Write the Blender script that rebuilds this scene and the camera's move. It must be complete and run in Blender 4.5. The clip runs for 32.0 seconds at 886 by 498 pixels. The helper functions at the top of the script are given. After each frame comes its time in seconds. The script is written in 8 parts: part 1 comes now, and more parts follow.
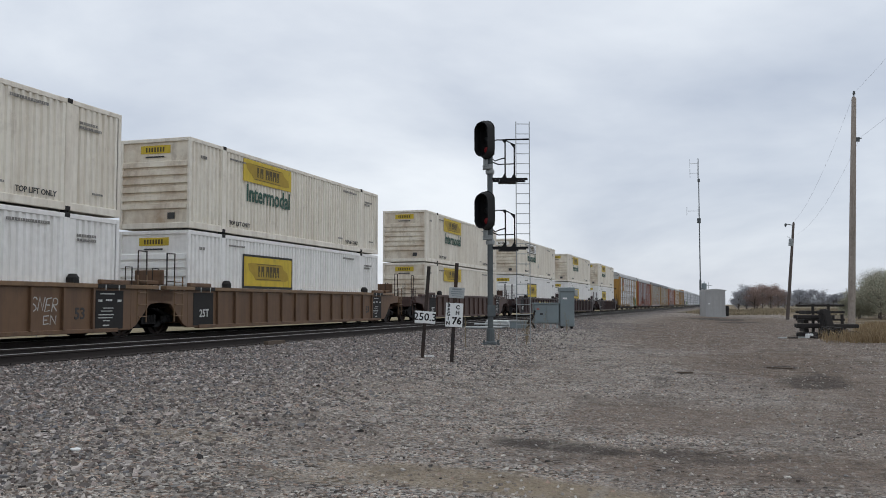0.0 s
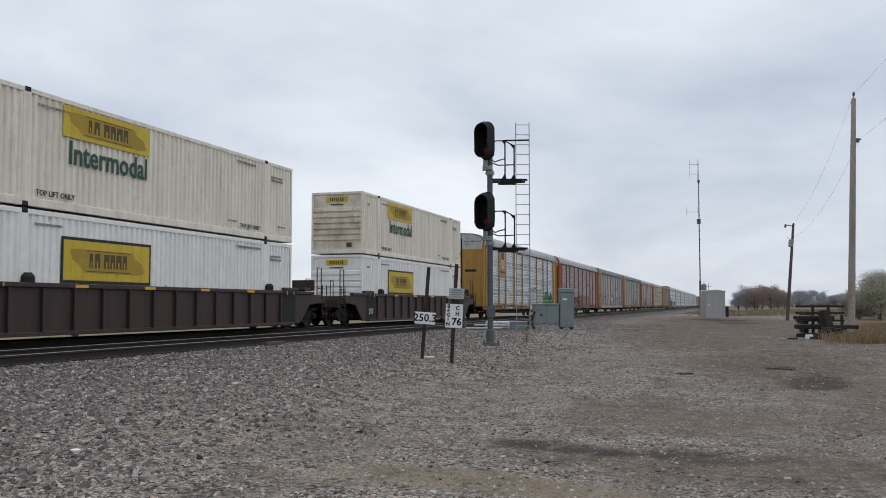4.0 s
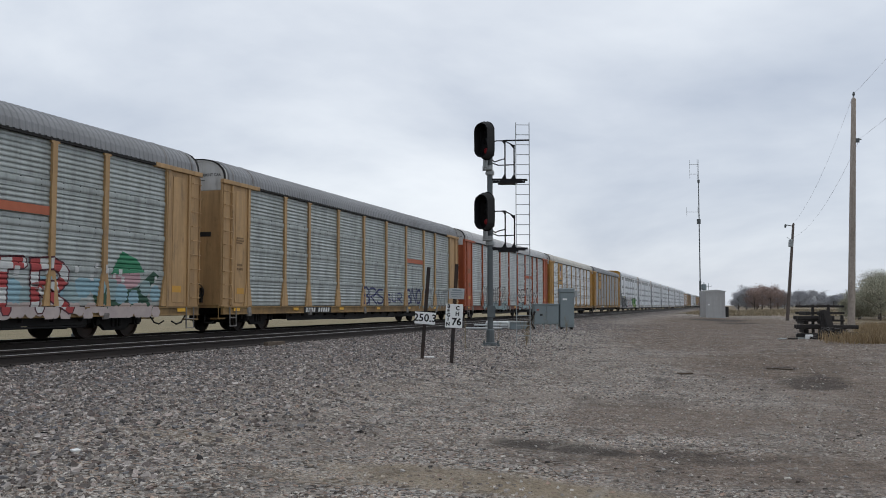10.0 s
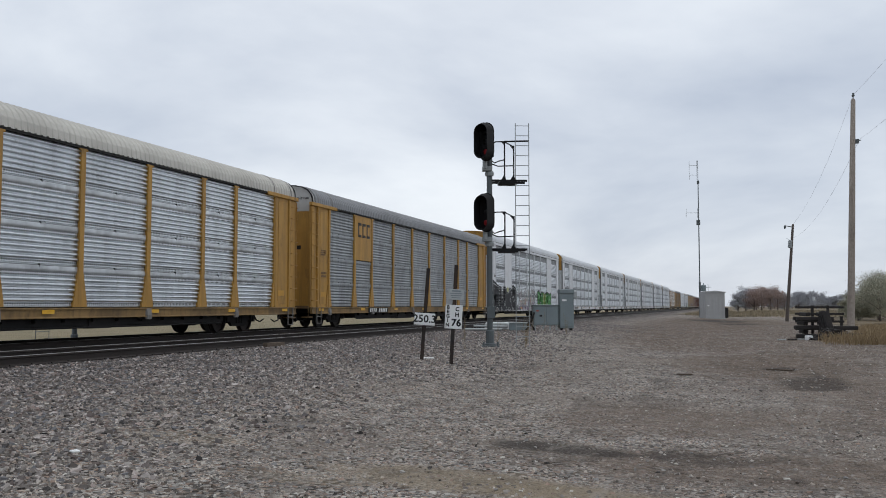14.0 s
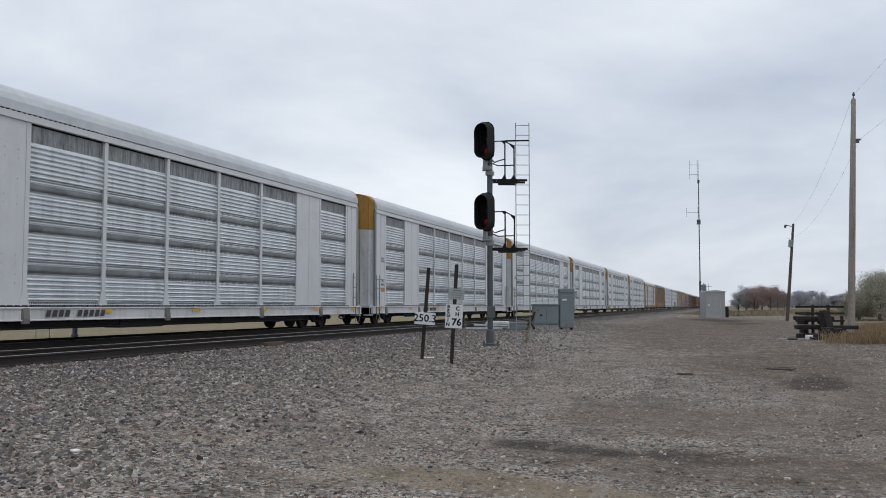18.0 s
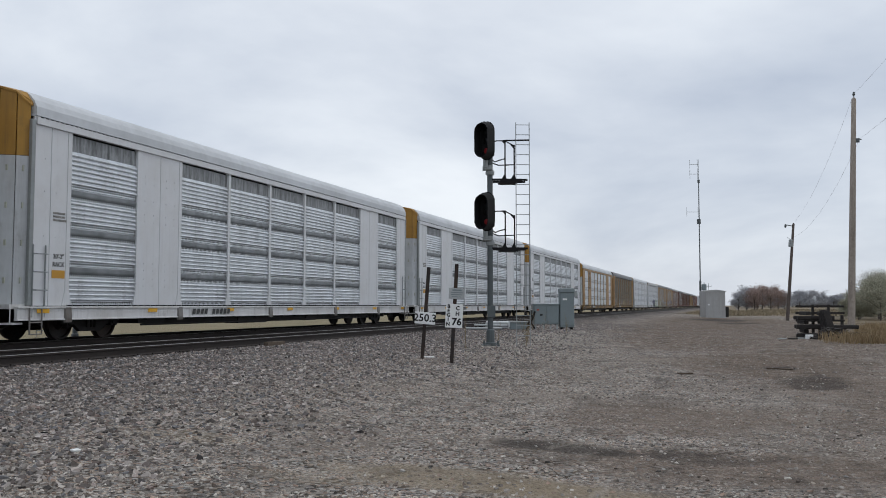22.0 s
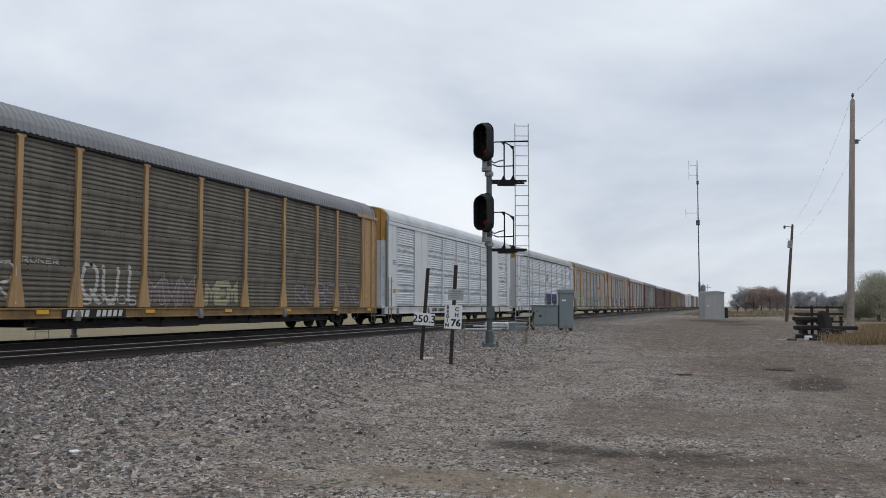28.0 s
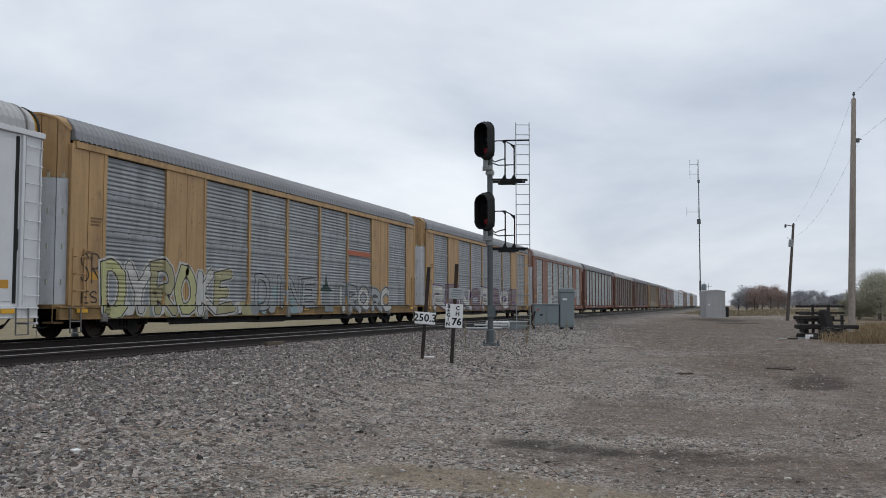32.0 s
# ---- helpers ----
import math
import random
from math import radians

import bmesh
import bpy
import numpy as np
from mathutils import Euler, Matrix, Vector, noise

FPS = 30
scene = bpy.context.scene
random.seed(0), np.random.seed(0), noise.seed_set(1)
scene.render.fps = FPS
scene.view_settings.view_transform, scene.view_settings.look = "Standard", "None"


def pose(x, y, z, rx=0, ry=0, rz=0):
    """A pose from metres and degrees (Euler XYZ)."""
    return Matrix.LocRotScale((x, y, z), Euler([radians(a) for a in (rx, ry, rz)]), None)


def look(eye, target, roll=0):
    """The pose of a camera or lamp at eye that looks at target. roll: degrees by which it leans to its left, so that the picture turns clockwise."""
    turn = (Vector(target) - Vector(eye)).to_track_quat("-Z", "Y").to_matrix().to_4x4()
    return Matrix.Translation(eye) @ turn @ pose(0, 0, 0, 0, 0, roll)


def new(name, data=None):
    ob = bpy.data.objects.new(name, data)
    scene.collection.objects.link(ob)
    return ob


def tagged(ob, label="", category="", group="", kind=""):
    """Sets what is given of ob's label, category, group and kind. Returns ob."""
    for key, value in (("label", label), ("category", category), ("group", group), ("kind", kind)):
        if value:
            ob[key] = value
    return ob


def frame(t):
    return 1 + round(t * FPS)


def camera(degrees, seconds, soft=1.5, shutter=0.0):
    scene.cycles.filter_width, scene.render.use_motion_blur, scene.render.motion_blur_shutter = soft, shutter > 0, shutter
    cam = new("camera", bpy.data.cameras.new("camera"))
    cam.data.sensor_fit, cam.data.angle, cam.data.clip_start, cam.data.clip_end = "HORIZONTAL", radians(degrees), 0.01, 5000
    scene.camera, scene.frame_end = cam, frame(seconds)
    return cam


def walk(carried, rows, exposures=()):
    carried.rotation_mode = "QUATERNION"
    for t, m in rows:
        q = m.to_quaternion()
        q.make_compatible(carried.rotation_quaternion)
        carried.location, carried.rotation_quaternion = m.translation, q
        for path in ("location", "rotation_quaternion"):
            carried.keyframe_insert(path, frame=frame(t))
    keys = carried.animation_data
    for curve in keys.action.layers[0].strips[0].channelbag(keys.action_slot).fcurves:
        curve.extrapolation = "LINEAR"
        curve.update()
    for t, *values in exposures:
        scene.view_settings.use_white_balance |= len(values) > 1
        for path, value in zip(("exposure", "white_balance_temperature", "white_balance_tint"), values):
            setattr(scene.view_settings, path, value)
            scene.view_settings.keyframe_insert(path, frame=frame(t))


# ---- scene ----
# ------------------------------------------------------------------ camera
EYE = (0.0, 0.0, 0.91)
YAW, PITCH = 17.5, 3.54
# slow sway of the tripod: seconds, degrees to the left, degrees up
SWAY = [(0, .02, -.055), (1, .02, -.05), (2, .01, 0), (3.5, .01, 0), (5.5, .015, 0), (6, .015, -.055), (7, .015, -.055), (8, -.025, .055),
        (9, 0, 0), (10, .01, 0), (11, .005, 0), (12, .015, -.005), (12.5, .01, 0), (13, 0, .055), (14, -.015, .059), (14.5, -.005, .035),
        (16.5, -.03, .015), (17, .015, 0), (17.5, .015, .055), (18, .005, .025), (19, .015, 0), (20, -.035, .064), (21, -.03, .055),
        (21.5, .015, 0), (22, .015, 0), (22.5, -.04, .055), (23, -.04, .055), (24, -.093, .059), (25, -.103, .109), (25.5, -.093, .109),
        (27.5, -.04, .055), (28, -.04, .069), (29, -.04, .059), (29.5, -.04, .055), (30, -.04, .109), (30.5, .005, .065), (31, .005, 0), (32, .015, 0)]
cam = camera(51.93, 32.0, soft=0.95, shutter=0.0)
walk(cam, [(t, pose(*EYE, 90 + PITCH + b, 0, YAW + a)) for t, a, b in SWAY])

# ------------------------------------------------------------------ sky and sun
world = bpy.data.worlds.new("overcast_sky")
scene.world = world
world.use_nodes = True
wn, wl = world.node_tree.nodes, world.node_tree.links
wn.clear()


def wnode(kind, **vals):
    n = wn.new(kind)
    for k, v in vals.items():
        n.inputs[k].default_value = v
    return n


w_out = wn.new("ShaderNodeOutputWorld")
w_bg = wnode("ShaderNodeBackground", Strength=1.0)
w_sky = wn.new("ShaderNodeTexSky")
w_sky.sky_type, w_sky.sun_disc = "NISHITA", False
w_sky.sun_elevation, w_sky.sun_rotation = radians(38), radians(-20)
w_tc = wn.new("ShaderNodeTexCoord")
w_sep = wn.new("ShaderNodeSeparateXYZ")
wl.new(w_tc.outputs["Generated"], w_sep.inputs[0])
# flat cloud deck: the direction divided by its height
w_add = wn.new("ShaderNodeMath")
w_add.operation = "ADD"
w_add.inputs[1].default_value = 0.34
wl.new(w_sep.outputs["Z"], w_add.inputs[0])
w_div = wn.new("ShaderNodeVectorMath")
w_div.operation = "DIVIDE"
w_comb = wn.new("ShaderNodeCombineXYZ")
for i in range(3):
    wl.new(w_add.outputs[0], w_comb.inputs[i])
wl.new(w_tc.outputs["Generated"], w_div.inputs[0])
wl.new(w_comb.outputs[0], w_div.inputs[1])
w_noise = wnode("ShaderNodeTexNoise", Scale=1.25, Detail=6.0, Roughness=0.52, Distortion=0.25)
wl.new(w_div.outputs[0], w_noise.inputs["Vector"])
w_ramp = wn.new("ShaderNodeValToRGB")
w_ramp.color_ramp.elements[0].position, w_ramp.color_ramp.elements[0].color = 0.33, (0.485, 0.55, 0.665, 1)
w_ramp.color_ramp.elements[1].position, w_ramp.color_ramp.elements[1].color = 0.70, (0.87, 0.922, 0.985, 1)
wl.new(w_noise.outputs["Fac"], w_ramp.inputs[0])
w_scale = wn.new("ShaderNodeVectorMath")
w_scale.operation = "SCALE"
w_scale.inputs["Scale"].default_value = 0.08
wl.new(w_sky.outputs[0], w_scale.inputs[0])
w_mix = wn.new("ShaderNodeMix")
w_mix.data_type = "RGBA"
w_mix.inputs["Factor"].default_value = 0.93
wl.new(w_scale.outputs[0], w_mix.inputs[6])
wl.new(w_ramp.outputs[0], w_mix.inputs[7])
wl.new(w_mix.outputs[2], w_bg.inputs["Color"])
wl.new(w_bg.outputs[0], w_out.inputs["Surface"])

sun = new("sun", bpy.data.lights.new("sun", "SUN"))
sun.data.energy, sun.data.angle, sun.data.color = 0.7, radians(25), (1.0, 0.96, 0.9)
sun.matrix_world = look((20, 30, 60), (0, 18, 0))


# ------------------------------------------------------------------ materials
def mat(name, base, rough=0.7, metal=0.0, vary=0.25, grain=8.0, stain=None, stain_amount=0.35, stain_scale=0.7, bump=0.15, streak=False, fine=60.0, emit=None, grime=0.0, dirt=(0.055, 0.042, 0.032)):
    """A surface with grain, large stains and fine relief, in the thing's own space."""
    m = bpy.data.materials.new(name)
    m.use_nodes = True
    n, l = m.node_tree.nodes, m.node_tree.links
    b = n["Principled BSDF"]
    b.inputs["Roughness"].default_value, b.inputs["Metallic"].default_value = rough, metal
    tc = n.new("ShaderNodeTexCoord")
    info = n.new("ShaderNodeObjectInfo")
    off = n.new("ShaderNodeVectorMath")
    off.operation = "SCALE"
    off.inputs[0].default_value = (37.0, 19.0, 53.0)
    l.new(info.outputs["Random"], off.inputs["Scale"])
    add = n.new("ShaderNodeVectorMath")
    l.new(tc.outputs["Object"], add.inputs[0])
    l.new(off.outputs[0], add.inputs[1])
    src = add.outputs[0]
    g = n.new("ShaderNodeTexNoise")
    g.inputs["Scale"].default_value, g.inputs["Detail"].default_value = grain, 6
    l.new(src, g.inputs["Vector"])
    s_src = src
    if streak:
        mp = n.new("ShaderNodeMapping")
        mp.inputs["Scale"].default_value = (1.0, 1.0, 0.12)
        l.new(src, mp.inputs["Vector"])
        s_src = mp.outputs[0]
    s = n.new("ShaderNodeTexNoise")
    s.inputs["Scale"].default_value, s.inputs["Detail"].default_value, s.inputs["Roughness"].default_value = stain_scale * (3.0 if streak else 1.0), 8, 0.65
    l.new(s_src, s.inputs["Vector"])
    ramp = n.new("ShaderNodeMapRange")
    ramp.inputs["From Min"].default_value, ramp.inputs["From Max"].default_value = 0.42, 0.72
    ramp.inputs["To Max"].default_value = stain_amount
    l.new(s.outputs["Fac"], ramp.inputs["Value"])
    lo, hi = [c * (1 - vary) for c in base], [min(1, c * (1 + vary)) for c in base]
    mix = n.new("ShaderNodeMix")
    mix.data_type = "RGBA"
    mix.inputs[6].default_value, mix.inputs[7].default_value = (*lo, 1), (*hi, 1)
    l.new(g.outputs["Fac"], mix.inputs["Factor"])
    mix2 = n.new("ShaderNodeMix")
    mix2.data_type = "RGBA"
    st = stain or [c * 0.5 for c in base]
    mix2.inputs[7].default_value = (*st, 1)
    l.new(ramp.outputs[0], mix2.inputs["Factor"])
    l.new(mix.outputs[2], mix2.inputs[6])
    colour = mix2.outputs[2]
    if grime:
        # run-down dirt: narrow upright streaks, and blotches
        for scale, squash, lo_, hi_, amount in ((7.0, 0.05, 0.52, 0.75, 0.55 * grime), (2.2, 0.5, 0.56, 0.72, 0.7 * grime)):
            gm = n.new("ShaderNodeMapping")
            gm.inputs["Scale"].default_value = (1.0, 1.0, squash)
            l.new(src, gm.inputs["Vector"])
            gn = n.new("ShaderNodeTexNoise")
            gn.inputs["Scale"].default_value, gn.inputs["Detail"].default_value, gn.inputs["Roughness"].default_value = scale, 7, 0.7
            l.new(gm.outputs[0], gn.inputs["Vector"])
            gr = n.new("ShaderNodeMapRange")
            gr.inputs["From Min"].default_value, gr.inputs["From Max"].default_value, gr.inputs["To Max"].default_value = lo_, hi_, amount
            l.new(gn.outputs["Fac"], gr.inputs["Value"])
            gx = n.new("ShaderNodeMix")
            gx.data_type = "RGBA"
            gx.inputs[7].default_value = (*dirt, 1)
            l.new(gr.outputs[0], gx.inputs["Factor"])
            l.new(colour, gx.inputs[6])
            colour = gx.outputs[2]
    l.new(colour, b.inputs["Base Color"])
    if bump:
        f = n.new("ShaderNodeTexNoise")
        f.inputs["Scale"].default_value, f.inputs["Detail"].default_value = fine, 3
        l.new(src, f.inputs["Vector"])
        bp = n.new("ShaderNodeBump")
        bp.inputs["Strength"].default_value, bp.inputs["Distance"].default_value = bump, 0.02
        l.new(f.outputs["Fac"], bp.inputs["Height"])
        l.new(bp.outputs[0], b.inputs["Normal"])
    if emit:
        b.inputs["Emission Color"].default_value, b.inputs["Emission Strength"].default_value = (*emit[:3], 1), emit[3]
    return m


MATS = {}


def M(name, *a, **k):
    if name not in MATS:
        MATS[name] = mat(name, *a, **k)
    return MATS[name]


RUST = (0.16, 0.075, 0.035)
GRIME = (0.10, 0.085, 0.07)
m_black = M("sooty_black_steel", (0.011, 0.010, 0.010), 0.8, 0, 0.4, 6, (0.03, 0.022, 0.017), 0.4)
m_wheel = M("brown_wheel_steel", (0.016, 0.013, 0.012), 0.6, 0.3, 0.3, 9, RUST, 0.3)
m_rail_side = M("rusty_rail", (0.026, 0.019, 0.016), 0.8, 0.1, 0.3, 12, (0.03, 0.025, 0.022), 0.5)
m_rail_top = M("polished_rail_head", (0.26, 0.255, 0.25), 0.5, 0.6, 0.15, 5, (0.3, 0.26, 0.22), 0.3, bump=0.03)
m_tie = M("weathered_timber_tie", (0.10, 0.075, 0.055), 0.9, 0, 0.4, 14, (0.22, 0.17, 0.12), 0.5, 2.0, 0.6)
m_galv = M("galvanised_steel", (0.30, 0.32, 0.32), 0.5, 0.35, 0.2, 7, (0.2, 0.2, 0.2), 0.3)
m_signal_black = M("matt_black_paint", (0.005, 0.005, 0.006), 0.9, 0, 0.3, 5, (0.01, 0.01, 0.01), 0.3)
m_signal_grey = M("grey_painted_steel", (0.095, 0.11, 0.115), 0.55, 0.2, 0.2, 6, (0.08, 0.08, 0.08), 0.3)
m_cab = M("grey_cabinet_paint", (0.20, 0.24, 0.25), 0.5, 0, 0.12, 3, (0.13, 0.15, 0.15), 0.35)
m_cab_light = M("pale_cabinet_paint", (0.42, 0.44, 0.44), 0.5, 0, 0.12, 3, (0.3, 0.3, 0.29), 0.35)
m_shed = M("pale_grey_shed_sheet", (0.44, 0.44, 0.435), 0.6, 0.1, 0.12, 3, (0.25, 0.23, 0.21), 0.4, streak=True)
m_sign = M("white_sign_sheet", (0.84, 0.85, 0.84), 0.5, 0, 0.06, 4, (0.5, 0.48, 0.44), 0.25)
m_ink = M("black_sign_ink", (0.012, 0.012, 0.012), 0.6, 0, 0.1, 5, bump=0)
m_post = M("dark_steel_post", (0.02, 0.018, 0.018), 0.75, 0.1, 0.4, 9, RUST, 0.35)
m_pole = M("weathered_pole_timber", (0.36, 0.31, 0.265), 0.9, 0, 0.35, 10, (0.13, 0.10, 0.08), 0.6, 1.2, 0.6, streak=True)
m_pole_dark = M("dark_pole_timber", (0.105, 0.085, 0.076), 0.9, 0, 0.35, 10, (0.13, 0.10, 0.08), 0.5, 1.2, 0.6, streak=True)
m_wire = M("grey_wire", (0.25, 0.25, 0.27), 0.6, 0.3, 0.1, 5, bump=0)
m_red_lens = M("lit_red_lens", (0.10, 0.006, 0.006), 0.45, 0, 0.05, 5, bump=0, emit=(1.0, 0.03, 0.05, 0.035))
m_dark_lens = M("unlit_lens", (0.006, 0.006, 0.006), 0.5, 0, 0.05, 5, bump=0)


# ------------------------------------------------------------------ mesh tools
class Mesh:
    """Collects corners and faces of one mesh."""

    def __init__(self):
        self.v, self.f, self.s = [], [], []

    def box(self, x0, x1, y0, y1, z0, z1, slot=0):
        b = len(self.v)
        self.v += [(x, y, z) for z in (z0, z1) for y in (y0, y1) for x in (x0, x1)]
        for q in ((0, 2, 3, 1), (4, 5, 7, 6), (0, 1, 5, 4), (2, 6, 7, 3), (0, 4, 6, 2), (1, 3, 7, 5)):
            self.f.append([b + i for i in q])
            self.s.append(slot)
        return self

    def sweep(self, rings, close=True, caps=True, slot=0):
        """Rings of equally many corners joined one to the next."""
        b, n = len(self.v), len(rings[0])
        for r in rings:
            self.v += [tuple(p) for p in r]
        for i in range(len(rings) - 1):
            for j in range(n if close else n - 1):
                k = (j + 1) % n
                self.f.append([b + i * n + j, b + i * n + k, b + (i + 1) * n + k, b + (i + 1) * n + j])
                self.s.append(slot)
        if caps and close:
            self.f.append([b + j for j in reversed(range(n))])
            self.f.append([b + (len(rings) - 1) * n + j for j in range(n)])
            self.s += [slot, slot]
        return self

    def tube(self, p, q, r, n=8, r2=None, slot=0):
        p, q = Vector(p), Vector(q)
        a = (q - p).normalized()
        u = a.orthogonal().normalized()
        w = a.cross(u)
        ring = lambda c, rad: [c + u * math.cos(2 * math.pi * i / n) * rad + w * math.sin(2 * math.pi * i / n) * rad for i in range(n)]
        return self.sweep([ring(p, r), ring(q, r if r2 is None else r2)], slot=slot)

    def path(self, pts, r, n=6, slot=0):
        """One bent tube through the points."""
        pts = [Vector(p) for p in pts]
        dirs = [(b - a).normalized() for a, b in zip(pts, pts[1:])]
        u = dirs[0].orthogonal().normalized()
        rings = []
        for i, p in enumerate(pts):
            d = dirs[0] if i == 0 else dirs[-1] if i == len(pts) - 1 else (dirs[i - 1] + dirs[i]).normalized()
            u = (u - d * u.dot(d)).normalized()
            w = d.cross(u)
            rings.append([p + u * math.cos(2 * math.pi * k / n) * r + w * math.sin(2 * math.pi * k / n) * r for k in range(n)])
        return self.sweep(rings, slot=slot)

    def lathe(self, centre, axis, prof, n=20, slot=0):
        """prof: (along the axis, radius)."""
        c, a = Vector(centre), Vector(axis).normalized()
        u = a.orthogonal().normalized()
        w = a.cross(u)
        return self.sweep([[c + a * d + (u * math.cos(2 * math.pi * i / n) + w * math.sin(2 * math.pi * i / n)) * max(r, 1e-4) for i in range(n)] for d, r in prof], slot=slot)

    def done(self, name, mats, bevel=0.0, smooth=False, segments=1):
        me = bpy.data.meshes.new(name)
        me.from_pydata(self.v, [], self.f)
        mats = mats if isinstance(mats, (list, tuple)) else [mats]
        for m in mats:
            me.materials.append(m)
        me.polygons.foreach_set("material_index", self.s)
        bm = bmesh.new()
        bm.from_mesh(me)
        bmesh.ops.recalc_face_normals(bm, faces=bm.faces)
        if bevel:
            bmesh.ops.bevel(bm, geom=[e for e in bm.edges if e.is_manifold and e.calc_face_angle(0) > 0.6], offset=bevel, segments=segments, affect="EDGES", clamp_overlap=True)
        bm.to_mesh(me)
        bm.free()
        if smooth:
            me.polygons.foreach_set("use_smooth", [True] * len(me.polygons))
            me.set_sharp_from_angle(angle=radians(38))
        me.update()
        return me


def part(name, me, parent, at=(0, 0, 0), label="", turn=(0, 0, 0)):
    """Links a mesh as one part under a thing or a part."""
    ob = new(name, me)
    ob.parent = parent
    ob.matrix_basis = pose(*at, *turn)
    return tagged(ob, label)


def thing(name, label, category, at=(0, 0, 0), rz=0, group="", kind="", me=None):
    ob = new(name, me)
    ob.matrix_basis = pose(*at, 0, 0, rz)
    return tagged(ob, label, category, group, kind)


LETTERS = {}


def letters(text, size, material, thick=0.004, align="CENTER", squeeze=1.0, bold=0.018):
    """A mesh of writing in the built-in font, in the x-z plane, seen from -y."""
    key = (text, size, material.name, align, squeeze, bold)
    if key not in LETTERS:
        cu = bpy.data.curves.new("writing", "FONT")
        cu.body, cu.size, cu.align_x, cu.align_y, cu.extrude, cu.resolution_u, cu.offset = text, size, align, "CENTER", thick, 2, size * bold
        ob = bpy.data.objects.new("writing", cu)
        scene.collection.objects.link(ob)
        bpy.context.view_layer.update()
        me = bpy.data.meshes.new_from_object(ob.evaluated_get(bpy.context.evaluated_depsgraph_get()))
        bpy.data.objects.remove(ob)
        me.transform(Matrix.Rotation(radians(90), 4, "X") @ Matrix.Diagonal((squeeze, 1, 1, 1)))
        me.materials.clear()
        me.materials.append(material)
        LETTERS[key] = me
    return LETTERS[key]


# ------------------------------------------------------------------ ground
GROUND_X = [(-4000, -1.2), (-60, -0.75), (-22, -0.62), (-20.6, -0.5), (-19.7, -0.22), (-17.5, -0.19), (-15.4, -0.26), (-13.3, -0.19), (-12.1, -0.2), (-11, -0.25),
            (-8, -0.28), (-6, -0.33), (-3, -0.5), (0, -0.6), (4, -0.55), (12, -0.5), (60, -0.6), (4000, -1.2)]


def ground_height(x, y):
    for (a, za), (b, zb) in zip(GROUND_X, GROUND_X[1:]):
        if a <= x <= b:
            z = za + (zb - za) * (x - a) / (b - a)
            break
    near = max(0.0, 1 - abs(y - 20) / 130)
    wob = noise.fractal(Vector((x * 0.35, y * 0.35, 0)), 0.8, 2.0, 4) * 0.045 * near
    if -20 < x < -11.7:
        wob *= 0.15
    mound = 0.10 * math.exp(-((x + 7.2) ** 2) / 5 - ((y - 38) ** 2) / 60)
    return z + wob + mound


